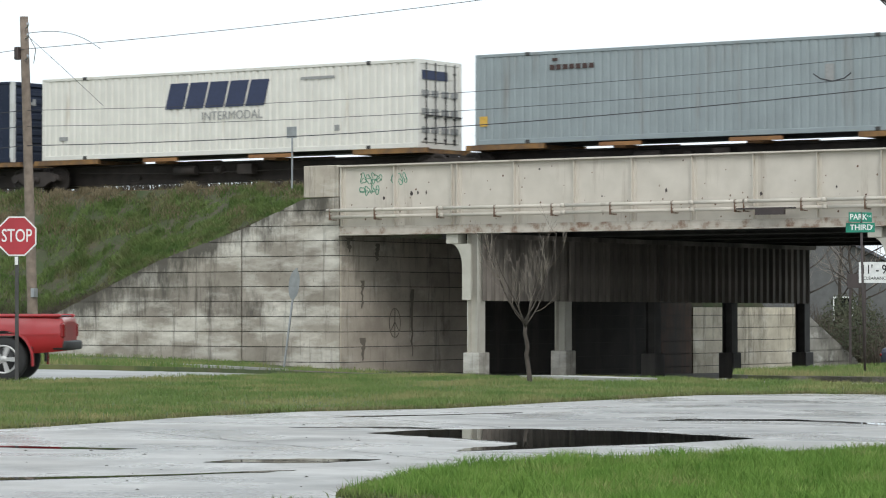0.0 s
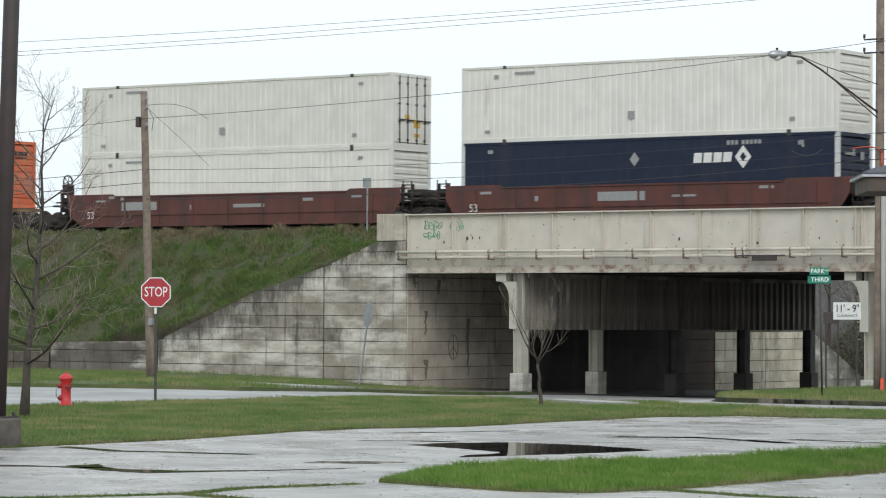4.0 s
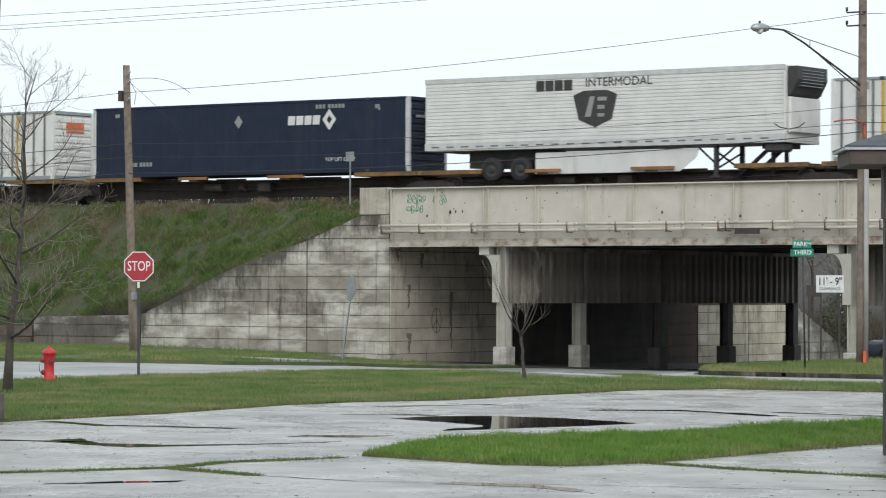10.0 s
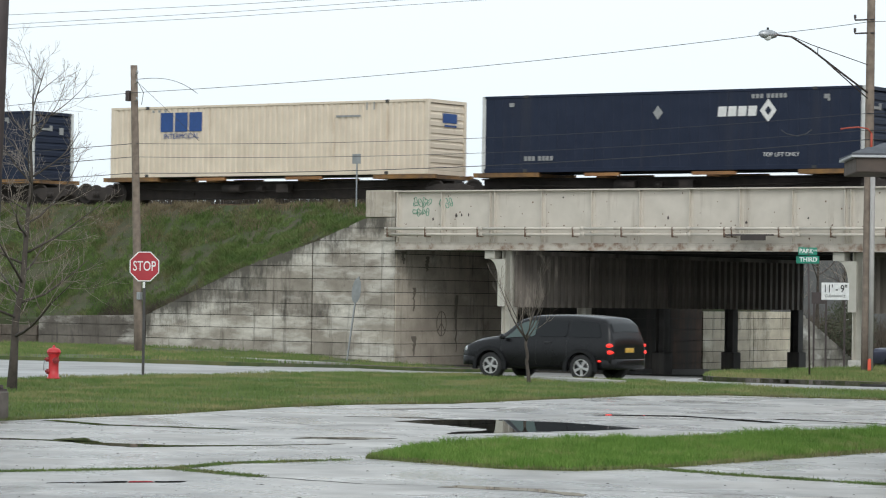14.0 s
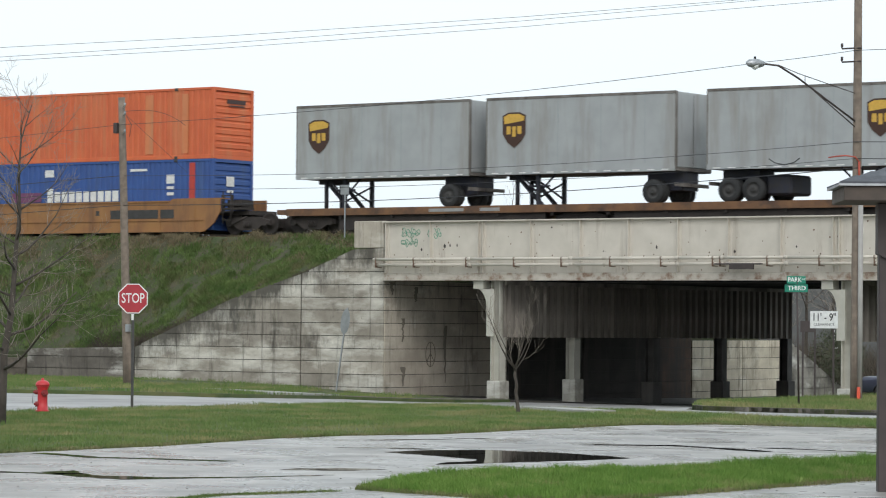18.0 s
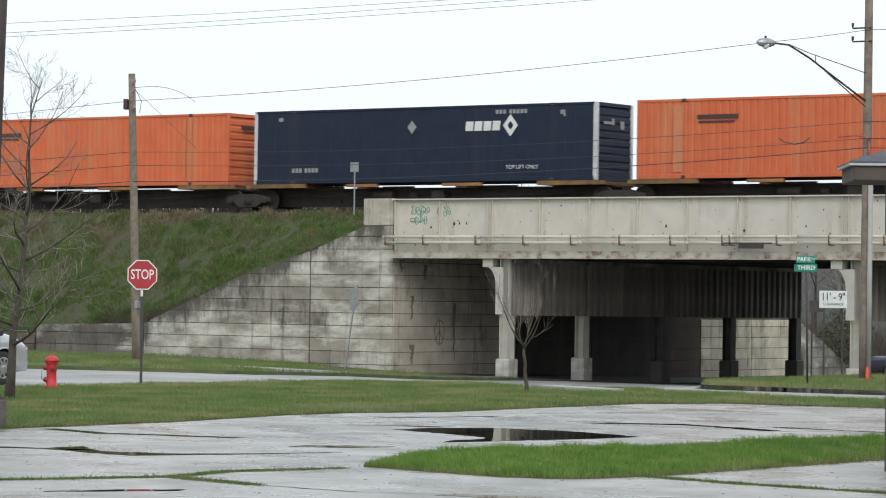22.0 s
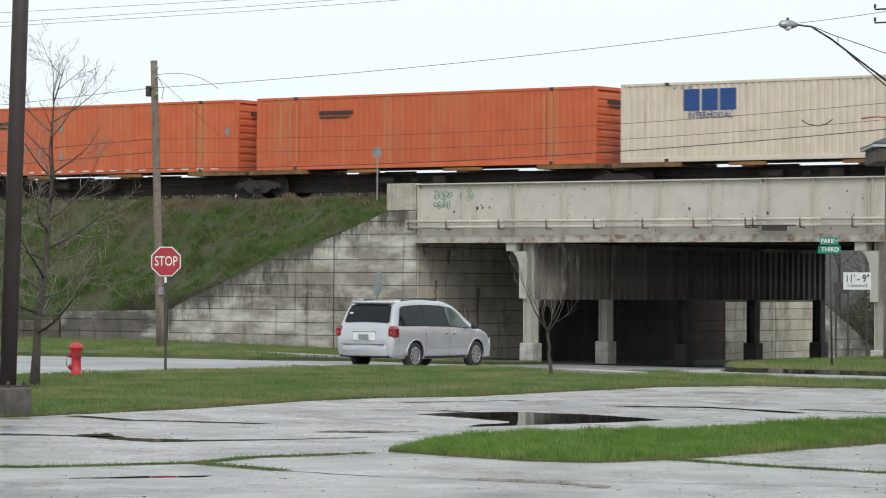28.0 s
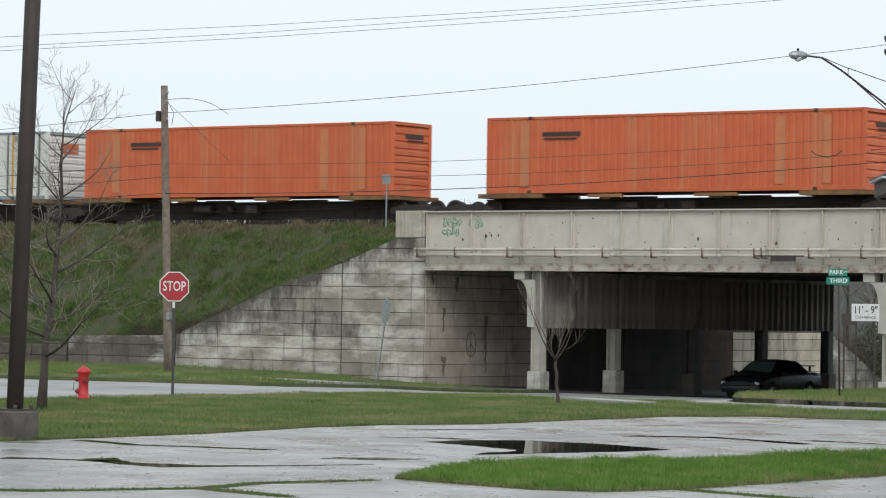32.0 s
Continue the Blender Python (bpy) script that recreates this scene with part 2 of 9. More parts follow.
def glowing(name, base, strength):
    m = plain(name, base, 0.3)
    p = m.node_tree.nodes["Principled BSDF"]
    p.inputs["Emission Color"].default_value, p.inputs["Emission Strength"].default_value = (*base, 1), strength
    return m


GRASS_SOIL = surf("grass_soil", (0.045, 0.075, 0.022), (0.10, 0.115, 0.04), 1.6, 0.95, 0, 0.6, (0.13, 0.11, 0.06), 0.35, 0.6, fine=14)
GRASS_BLADE = surf("grass_blade", (0.085, 0.15, 0.038), (0.155, 0.208, 0.068), 0.9, 0.8, 0, 0.0, (0.29, 0.25, 0.12), 0.5, 0.545, spec=0.2)
GRASS_LUSH = surf("grass_lush", (0.088, 0.18, 0.03), (0.165, 0.265, 0.058), 2.6, 0.8, 0, 0.0, (0.26, 0.25, 0.11), 1.3, 0.60, spec=0.15)
BANK_BLADE = surf("bank_blade", (0.07, 0.118, 0.032), (0.135, 0.185, 0.06), 1.6, 0.85, 0, 0.0, (0.16, 0.14, 0.075), 0.9, 0.57, spec=0.15)
BANK_STRAW = surf("bank_straw", (0.22, 0.18, 0.115), (0.145, 0.12, 0.07), 1.5, 0.9, 0, 0.0, spec=0.1)
BANK_SOIL = surf("bank_soil", (0.05, 0.052, 0.026), (0.085, 0.07, 0.045), 1.8, 0.95, 0, 0.7, (0.045, 0.062, 0.022), 0.8, 0.5, fine=9)
ROAD = surf("wet_road", (0.31, 0.30, 0.285), (0.225, 0.22, 0.21), 0.7, 0.45, 0, 0.25, (0.36, 0.355, 0.345), 0.25, 0.5, rough2=0.62, fine=40)
LOT = surf("wet_concrete", (0.395, 0.372, 0.345), (0.255, 0.24, 0.222), 0.8, 0.16, 0, 0.2, (0.15, 0.14, 0.13), 0.36, 0.55, rough2=0.5, fine=55)
WALK = surf("sidewalk_concrete", (0.36, 0.35, 0.33), (0.29, 0.28, 0.26), 1.2, 0.5, 0, 0.2, (0.25, 0.24, 0.21), 0.5, 0.58, vary=0.08)
KERB = surf("kerb_concrete", (0.19, 0.17, 0.145), (0.13, 0.115, 0.098), 2.0, 0.92, 0, 0.3, (0.215, 0.195, 0.168), 0.8, 0.6)
CONCRETE = weathered("old_concrete", (0.40, 0.38, 0.33), (0.25, 0.236, 0.203), (0.60, 0.58, 0.53), (0.09, 0.081, 0.067), 0.55, 0.60)
WING = weathered("wing_wall_concrete", (0.385, 0.345, 0.29), (0.25, 0.22, 0.18), (0.64, 0.605, 0.535), (0.075, 0.066, 0.054), 0.50, 0.59, 0.6, True)
LOW_WALL = weathered("low_wall_concrete", (0.175, 0.152, 0.13), (0.10, 0.086, 0.072), (0.58, 0.55, 0.50), (0.045, 0.04, 0.034), 0.60, 0.56, 0.8)
WING_DARK = weathered("wing_wall_stained", (0.32, 0.285, 0.24), (0.20, 0.177, 0.147), (0.62, 0.585, 0.515), (0.055, 0.047, 0.039), 0.53, 0.54, 0.8, True)
CONCRETE_STAINED = weathered("stained_concrete", (0.33, 0.31, 0.27), (0.18, 0.167, 0.143), (0.66, 0.64, 0.59), (0.05, 0.045, 0.038), 0.57, 0.52, 0.75)
CONCRETE_INNER = weathered("underpass_concrete", (0.49, 0.435, 0.36), (0.35, 0.305, 0.25), (0.62, 0.59, 0.52), (0.10, 0.088, 0.07), 0.60, 0.60, 0.6)
CONCRETE_JOINT = surf("joint_concrete", (0.075, 0.07, 0.06), None, 3.0, 0.95, 0, 0.3)
GIRDER = surf("cream_girder_paint", (0.57, 0.52, 0.45), (0.50, 0.455, 0.39), 1.5, 0.6, 0, 0.12, (0.27, 0.215, 0.16), 1.3, 0.64, streak=True)
GIRDER_RUST = surf("rusting_girder_paint", (0.50, 0.46, 0.40), (0.36, 0.315, 0.26), 2.6, 0.7, 0, 0.3, (0.17, 0.085, 0.045), 2.6, 0.585)
PIPE_RUST = surf("rusted_steel", (0.16, 0.09, 0.055), (0.10, 0.055, 0.035), 5.0, 0.8, 0, 0.2, (0.40, 0.36, 0.30), 3.0, 0.56)
COLUMN = surf("column_paint", (0.50, 0.48, 0.42), (0.42, 0.40, 0.34), 2.0, 0.7, 0, 0.15, (0.20, 0.17, 0.13), 1.5, 0.62, streak=True)
# Dark tone with shade in it, for steel and pedestals under the bridge.
UNDER_SHADE = surf("under_bridge_shade", (0.10, 0.095, 0.088), (0.065, 0.06, 0.056), 1.5, 0.85, 0, 0.2, (0.16, 0.145, 0.13), 0.8, 0.6, streak=True)
# Near-black copy of the wall concrete: soot plus the fading light inside.
SOOT_SHADE = surf("soot_and_shade_wall", (0.060, 0.053, 0.047), (0.040, 0.036, 0.032), 1.0, 0.95, 0, 0.3, (0.10, 0.086, 0.072), 0.7, 0.60, streak=True)
GRIME_SHADE_FLOOR = surf("grimy_floor", (0.085, 0.078, 0.07), (0.055, 0.05, 0.045), 0.8, 0.75, 0, 0.3, (0.055, 0.05, 0.045), 0.5, 0.54)
RING_PAINT = plain("faded_black_paint", (0.19, 0.165, 0.135), 0.9)
BACK_WALL = weathered("pale_back_wall", (0.60, 0.54, 0.42), (0.44, 0.385, 0.295), (0.68, 0.64, 0.54), (0.13, 0.105, 0.075), 0.60, 0.545, 0.8)
# Brown dark copy for the last wall stretch, soot and shade in one colour.
SOOT_SHADE_BROWN = surf("brown_soot_shade_wall", (0.115, 0.070, 0.047), (0.062, 0.042, 0.031), 1.2, 0.9, 0, 0.3, (0.045, 0.04, 0.036), 0.9, 0.48, streak=True)
# Near-black tone of the deck, its floor beams and the drain block.
NEAR_BLACK = surf("near_black", (0.045, 0.043, 0.04), (0.03, 0.028, 0.026), 1.5, 0.9, 0, 0.2)
SHEET = surf("ribbed_sheet", (0.28, 0.248, 0.215), (0.18, 0.158, 0.135), 1.2, 0.85, 0, 0.1, (0.09, 0.076, 0.064), 0.7, 0.50, streak=True, vary=0.22)
BALLAST = surf("ballast", (0.17, 0.155, 0.14), (0.09, 0.08, 0.07), 14.0, 0.95, 0, 0.9, fine=20)
RAIL = surf("rail_steel", (0.20, 0.13, 0.09), (0.13, 0.09, 0.065), 4.0, 0.55, 0.6, 0.1)
TIE = surf("tie_wood", (0.09, 0.07, 0.055), (0.055, 0.045, 0.035), 5.0, 0.9, 0, 0.3, vary=0.2)
WOOD_POLE = surf("pole_wood", (0.24, 0.19, 0.15), (0.16, 0.125, 0.10), 5.0, 0.9, 0, 0.4, (0.09, 0.07, 0.055), 1.2, 0.55, streak=True)
GALV = surf("galvanised_steel", (0.42, 0.43, 0.44), (0.33, 0.34, 0.35), 8.0, 0.45, 0.7, 0.05)
DARK_STEEL = surf("dark_brown_steel", (0.055, 0.04, 0.038), (0.04, 0.03, 0.028), 3.0, 0.6, 0, 0.1, (0.10, 0.075, 0.065), 2.0, 0.62, streak=True)
OLD_POST = surf("weathered_post", (0.075, 0.072, 0.07), (0.05, 0.048, 0.046), 6.0, 0.6, 0.3, 0.05)
STRAW = surf("dry_grass", (0.22, 0.185, 0.105), (0.17, 0.19, 0.07), 2.0, 0.85, 0, 0.0, (0.11, 0.15, 0.045), 1.2, 0.5, spec=0.15)
BLACK_WIRE = plain("wire", (0.035, 0.035, 0.04), 0.6)
BARK = surf("bark", (0.085, 0.07, 0.058), (0.055, 0.045, 0.037), 8.0, 0.95, 0, 0.5)
TWIG = surf("twig", (0.31, 0.265, 0.22), (0.20, 0.165, 0.135), 6.0, 0.9, 0, 0.1)
BRUSH = surf("dead_brush", (0.10, 0.08, 0.06), (0.055, 0.046, 0.034), 3.0, 0.95, 0, 0.0, (0.16, 0.13, 0.09), 1.5, 0.6)
RED_PAINT = surf("red_paint", (0.55, 0.03, 0.035), (0.47, 0.025, 0.03), 6.0, 0.4, 0, 0.05)
SIGN_RED = surf("sign_red", (0.40, 0.028, 0.04), (0.35, 0.025, 0.035), 3.0, 0.4, 0, 0.02)
SIGN_WHITE = plain("sign_white", (0.78, 0.78, 0.76), 0.45)
SIGN_GREEN = plain("sign_green", (0.01, 0.22, 0.14), 0.45)
SIGN_BACK = surf("sign_back", (0.33, 0.34, 0.34), (0.26, 0.27, 0.27), 4.0, 0.5, 0.5, 0.05)
BLACK = plain("black", (0.02, 0.02, 0.021), 0.6)
RUBBER = surf("rubber", (0.022, 0.022, 0.022), (0.03, 0.03, 0.03), 8.0, 0.85, 0, 0.1)
GLASS_DARK = surf("dark_glass", (0.006, 0.007, 0.008), None, 9.0, 0.05, 0, 0.0, spec=0.3)
GLASS_TINT = surf("green_tinted_glass", (0.05, 0.078, 0.070), (0.045, 0.07, 0.064), 3.0, 0.05, 0, 0.0, spec=0.6)
CHROME = plain("chrome", (0.70, 0.70, 0.71), 0.18, 1.0)
GREEN_SPRAY = plain("green_spray", (0.10, 0.33, 0.22), 0.8)
WATER = surf("water", (0.015, 0.015, 0.015), (0.02, 0.02, 0.018), 2.0, 0.01, 0, 0.0)
WATER.node_tree.nodes["Principled BSDF"].inputs["Specular IOR Level"].default_value = 0.5
SHINGLE = surf("shingle", (0.10, 0.105, 0.12), (0.07, 0.075, 0.085), 8.0, 0.75, 0, 0.3, vary=0.2)
ORANGE_PLASTIC = plain("orange_plastic", (0.62, 0.075, 0.03), 0.55)

# ---- ground ----
def dip(x, y):
    """The road's fall towards the underpass, sooner on its east side."""
    k = 6 * min(1.0, max(0.0, (x - 5.5) / 12.1))
    return -0.72 * smooth((y + 24 + k) / (24 - k)) - 0.22 * smooth((y + 2) / 12) if y < 40 else -0.94 * smooth((90 - y) / 50)


def ground_z(x, y):
    z = dip(x, y) * (1 - 0.55 * smooth((4.5 - x) / 14)) * (1 - 0.57 * smooth((x - 17.7) / 2.5))
    if 2.0 < y < 75.0:
        z -= 0.33 * smooth((y - 2.0) / 24.0) * (1 - smooth((y - 45.0) / 30.0)) * (1 - smooth((x - 19.0) / 5.0)) * smooth((x + 14.0) / 12.0)
    return z


def fine_lines(lo, a, b, hi, step, far):
    row = [lo, -900, -400, -200] + [a + step * k for k in range(int((b - a) / step) + 1)] + [200, 400, 900, hi]
    return [v for v in row if lo <= v <= hi]


xs, ys = fine_lines(-3000, -100, 150, 3000, 2.0, 0), fine_lines(-3000, -130, 90, 3000, 2.0, 0)
verts = [(x, y, ground_z(x, y) - 0.06) for y in ys for x in xs]
nx = len(xs)
faces = [(j * nx + i, j * nx + i + 1, (j + 1) * nx + i + 1, (j + 1) * nx + i) for j in range(len(ys) - 1) for i in range(nx - 1)]
gm = bpy.data.meshes.new("ground")
gm.from_pydata(verts, [], faces)
gm.materials.append(GRASS_SOIL)
struct("ground", gm, None, "rough grass and soil ground reaching the horizon", "ground")


def slab(name, pts, lift, thick, material, label, category, step=1.5, kind="structure"):
    """A sheet over the ground with the outline pts, lift above it, with sides."""
    bm = bmesh.new()
    f = bm.faces.new([bm.verts.new((x, y, 0)) for x, y in pts])
    bmesh.ops.recalc_face_normals(bm, faces=[f])
    if f.normal.z < 0:
        f.normal_flip()
    bmesh.ops.triangulate(bm, faces=[f])
    for k, lim in ((0, [p[0] for p in pts]), (1, [p[1] for p in pts])):
        a, b = max(min(lim), -100), min(max(lim), 150)
        v = math.floor(a / step) * step + step
        while v < b:
            co, no = ((v, 0, 0), (1, 0, 0)) if k == 0 else ((0, v, 0), (0, 1, 0))
            bmesh.ops.bisect_plane(bm, geom=bm.verts[:] + bm.edges[:] + bm.faces[:], plane_co=co, plane_no=no)
            v += step
    for v in bm.verts:
        v.co.z = ground_z(v.co.x, v.co.y) + lift
    edge = [e for e in bm.edges if e.is_boundary]
    out = bmesh.ops.extrude_edge_only(bm, edges=edge)["geom"]
    for v in out:
        if isinstance(v, bmesh.types.BMVert):
            v.co.z -= thick
    return struct(name, bm, material, label, category, kind)


slab("road", [(5.4, -220), (17.6, -220), (17.6, -24.6), (18.6, -23.4), (20.2, -24.0), (22.2, -25.1), (24.3, -25.9), (25.6, -25.1), (27.0, -25.3), (28.6, -26.3), (30.4, -26.7), (34, -27.2), (60, -30.6),
              (140, -36), (140, -27), (60, -19.7), (30, -17.3), (26, -17.75), (22.9, -17.35), (21.75, -16.0), (19.95, -12.5), (18.2, -9), (17.6, -5), (17.6, 120), (5.4, 120), (5.4, -15.5), (-120, -15.5), (-120, -34.5), (5.4, -34.5)],
     0.0, 0.3, ROAD, "worn grey wet street running down under the bridge", "road")
slab("pavement", [(31.0, -220), (31.1, -52), (31.1, -49), (30.5, -45.3), (30.6, -43.4), (31.4, -41.5), (31.3, -38.5), (31.3, -34.6), (32.3, -32.9), (35.6, -32.3), (60, -36),
                  (140, -43), (140, -220)],
     0.0, 0.3, LOT, "wet pale concrete lot with cracks and puddles", "pavement")
ISLAND = [(17.75, -120), (17.75, -38), (17.75, -24.9), (18.6, -23.7), (20.1, -24.3), (22.1, -25.4), (24.2, -26.2), (25.5, -25.4), (26.9, -25.6), (28.5, -26.6), (30.4, -27.0), (34, -27.5), (60, -30.9), (60, -35.8), (35.5, -32.2), (32.2, -32.8),
          (31.2, -34.6), (31.2, -38.5), (31.3, -41.5), (30.5, -43.4), (30.4, -45.3), (31.0, -49), (31.0, -52), (30.9, -120)]
slab("lawn", ISLAND, 0.02, 0.3, GRASS_SOIL, "mown spring grass between the street and the lot", "lawn")
STRIP = [(40.9, -57.0), (39.8, -54.1), (40.0, -52.4), (40.8, -50.8), (41.3, -48.5), (41.9, -44.8), (43.5, -38.5), (46, -38.5), (45.6, -44.5), (44.6, -50.1), (44.5, -52.7), (44.45, -54.8), (44.4, -56.1),
         (44.0, -57.2), (43.3, -57.5), (42.3, -57.3)]
slab("lawn_strip", STRIP, 0.02, 0.2, GRASS_SOIL, "lush green grass strip in the concrete lot", "lawn", 1.0)
VERGE_WEST = [(5.25, -9.5), (5.25, 0.3), (3.4, 0.3), (0.3, -0.05), (-60, -0.05), (-60, -27.2), (-10, -26.9), (2.0, -26.6), (6.0, -26.1), (8.6, -25.4), (10.4, -24.5), (11.3, -23.4), (11.0, -21.6), (9.6, -18.6), (7.4, -14.0)]
slab("verge_west", VERGE_WEST, 0.10, 0.3, GRASS_SOIL, "rough grass verge below the retaining wall", "lawn")
VERGE_EAST = [(17.75, 0), (17.75, -5), (18.3, -9), (20.05, -12.3), (21.85, -15.8), (22.95, -17.15), (26, -17.55), (30, -17.1), (60, -19.5), (60, 0)]
slab("verge_east", VERGE_EAST, 0.12, 0.3, GRASS_SOIL, "grass verge beside the bridge with sign posts", "lawn")


def kerb(name, line, label):
    """Kerb stones along a line, each a piece of its own."""
    root = tagged(new(name), label, "kerb", "", "structure")
    for (x0, y0), (x1, y1) in zip(line, line[1:]):
        d = math.hypot(x1 - x0, y1 - y0)
        k = max(1, round(d / 1.8))
        for i in range(k):
            a, b = (i + 0.006) / k, (i + 0.994) / k
            p, q = (x0 + (x1 - x0) * a, y0 + (y1 - y0) * a), (x0 + (x1 - x0) * b, y0 + (y1 - y0) * b)
            nxx, nyy = (q[1] - p[1]), -(q[0] - p[0])
            s = 0.15 / math.hypot(nxx, nyy)
            bm = bmesh.new()
            top = 0.13 + random.uniform(-0.008, 0.008)
            ring = [(p[0], p[1]), (q[0], q[1]), (q[0] + nxx * s, q[1] + nyy * s), (p[0] + nxx * s, p[1] + nyy * s)]
            lo = [bm.verts.new((x, y, ground_z(x, y) - 0.15)) for x, y in ring]
            hi = [bm.verts.new((x, y, ground_z(x, y) + top)) for x, y in ring]
            bm.faces.new(lo[::-1]), bm.faces.new(hi)
            for e in range(4):
                bm.faces.new((lo[e], lo[(e + 1) % 4], hi[(e + 1) % 4], hi[e]))
            bmesh.ops.recalc_face_normals(bm, faces=bm.faces[:])
            part("kerb_stone", bm, KERB, root)


# Strip kept much darker than the road: grime, and the bridge's shade painted in.
slab("underpass_floor", [(0.03, 0.4), (5.3, 0.4), (5.3, 30), (0.03, 30)], 0.06, 0.3, GRIME_SHADE_FLOOR, "grimy paved strip beside the street under the bridge", "pavement")
kerb("kerb_west", [(5.24, 0), (5.24, -9.4)], "worn concrete kerb of the street under the bridge")
kerb("kerb_east", [(60, -19.5), (30, -17.1), (26, -17.55), (22.95, -17.15), (21.85, -15.8), (20.05, -12.3), (18.3, -9), (17.75, -5), (17.75, -0.8)],
     "stained concrete kerb round the grass corner")

# Solid block, no hole: its dark colour gives the shade of the opening.
inlet = struct("kerb_inlet", B((27.5, -17.52, ground_z(28, -17.4) - 0.12, 29.6, -17.30, ground_z(28, -17.4) + 0.07)), NEAR_BLACK, "dark block painting the shade of a storm drain opening in the kerb", "drain")

# ---- retaining wall and abutment: courses of cast concrete ----
TOP = [(-40, 0.75), (-17.2, 0.86), (-11.7, 0.98), (-10.3, 1.53), (-7.0, 2.82), (-3.7, 3.76), (-1.37, 4.63), (0.0, 4.66)]


def wall_top(x):
    for (x0, z0), (x1, z1) in zip(TOP, TOP[1:]):
        if x0 <= x <= x1:
            return z0 + (z1 - z0) * (x - x0) / (x1 - x0)
    return TOP[-1][1]


def cast_courses(root, joints, z0, z1, step, place, top_of, material_of, depth=0.05):
    """Courses as slabs between the joints; place(u, w, z) lays them onto the wall."""
    for a, b in zip(joints, joints[1:]):
        z = z0
        while z < z1:
            zt = z + step
            n = max(1, round((b - a) / 0.16))
            us = [a + 0.03 + (b - a - 0.06) * i / n for i in range(n + 1)]
            tops = [min(zt - 0.022 - 0.010 * abs(noise.noise((u * 1.7, zt * 3.1, 0.5))) * (random.random() < 0.4), top_of(u)) for u in us]
            if max(tops) > z + 0.05:
                keep = [(u, t) for u, t in zip(us, tops) if t > z + 0.01]
                if len(keep) > 1:
                    bm = bmesh.new()
                    lift = random.uniform(0, 0.012)
                    rings = [[bm.verts.new(place(u, w, h)) for u, h in [(k[0], z) for k in keep] + [k for k in keep[::-1]]] for w in (-depth - lift, 0.0)]
                    m = len(rings[0])
                    fs = [bm.faces.new(rings[0]), bm.faces.new(rings[1][::-1])]
                    fs += [bm.faces.new((rings[0][i], rings[1][i], rings[1][(i + 1) % m], rings[0][(i + 1) % m])) for i in range(m)]
                    bmesh.ops.recalc_face_normals(bm, faces=fs)
                    part("concrete_course", bm, material_of(a, z, top_of((a + b) / 2)), root)
            z = zt


def wall_body(bm, xs_, y0, y1, z0, inset=0.0):
    for a, b in zip(xs_, xs_[1:]):
        prism(bm, [(a, z0), (b, z0), (b, wall_top(b) - inset), (a, wall_top(a) - inset)], y0, y1)


bm = bmesh.new()
wall_body(bm, [-17.2, -11.7, -10.3, -7.0, -3.7, -1.37, 0.0], 0.055, 0.75, -1.6, 0.004)
retaining = struct("wall_west", bm, CONCRETE_JOINT, "stained cast concrete wing wall with form lines", "retaining wall")
random.seed(4)
cast_courses(retaining, [-17.2, -11.7, -3.74, 0.0], -1.25, 5.0, 0.462, lambda u, w, z: (u, w + 0.05, z), wall_top,
             lambda a, z, t: LOW_WALL if a < -12 else (WING_DARK if random.random() < 0.25 else WING))
bm = B((-1.37, 0.0, 4.668, -0.06, 1.6, 5.64), bevel=0.02)
part("bearing_block", bm, CONCRETE_INNER, retaining, "pale concrete block at the end of the girder")

abut = struct("abutment_west", B((-1.4, 0.78, -1.6, -0.052, 21.9, 3.5)), CONCRETE_JOINT, "concrete abutment wall inside the underpass", "abutment")
# Courses go from pale to near-black with depth, light falloff set in colour.
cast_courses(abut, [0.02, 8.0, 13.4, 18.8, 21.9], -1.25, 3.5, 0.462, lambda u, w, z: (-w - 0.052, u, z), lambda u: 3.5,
             lambda a, z, t: CONCRETE_INNER if a < 5 else (SOOT_SHADE_BROWN if a > 18 else SOOT_SHADE))
back = struct("wall_back", B((-1.4, 21.95, -1.6, -0.052, 30.5, 1.33)), CONCRETE_JOINT, "low concrete wing wall beyond the bridge", "retaining wall")
cast_courses(back, [21.95, 26.3, 30.5, 36.0], -1.25, 1.4, 0.462, lambda u, w, z: (-w - 0.052, u, z),
             lambda u: 1.34 if u < 30.5 else 1.34 - (u - 30.5) * 0.42, lambda a, z, t: BACK_WALL if a < 30.4 else CONCRETE_STAINED)
bm = bmesh.new()
prism(bm, [(30.51, -1.6), (35.9, -1.6), (35.9, -0.96), (30.51, 1.30)], -1.4, -0.052, "x")
part("wall_end", bm, CONCRETE_STAINED, back, "darker stained end of the wall")
struct("abutment_east", B((22.6, 0.0, -1.6, 24.0, 24.2, 3.5)), CONCRETE, "concrete abutment on the far side of the street", "abutment")
bm = bmesh.new()
for k in range(12):
    for j in range(3):
        box(bm, -17.35 - 1.9 * k - 1.86, 0.02 + 0.03 * j, -0.75 + 0.42 * j, -17.35 - 1.9 * k, 0.4 + 0.03 * j, -0.75 + 0.42 * j + 0.40, 0.012)
struct("wall_timber", bm, surf("old_timber", (0.13, 0.105, 0.085), (0.08, 0.065, 0.05), 4.0, 0.9, 0, 0.4), "low dark timber retaining wall at the foot of the bank", "retaining wall")

# ---- embankment ----
CREST_Y, CREST_Z = 5.6, 5.32


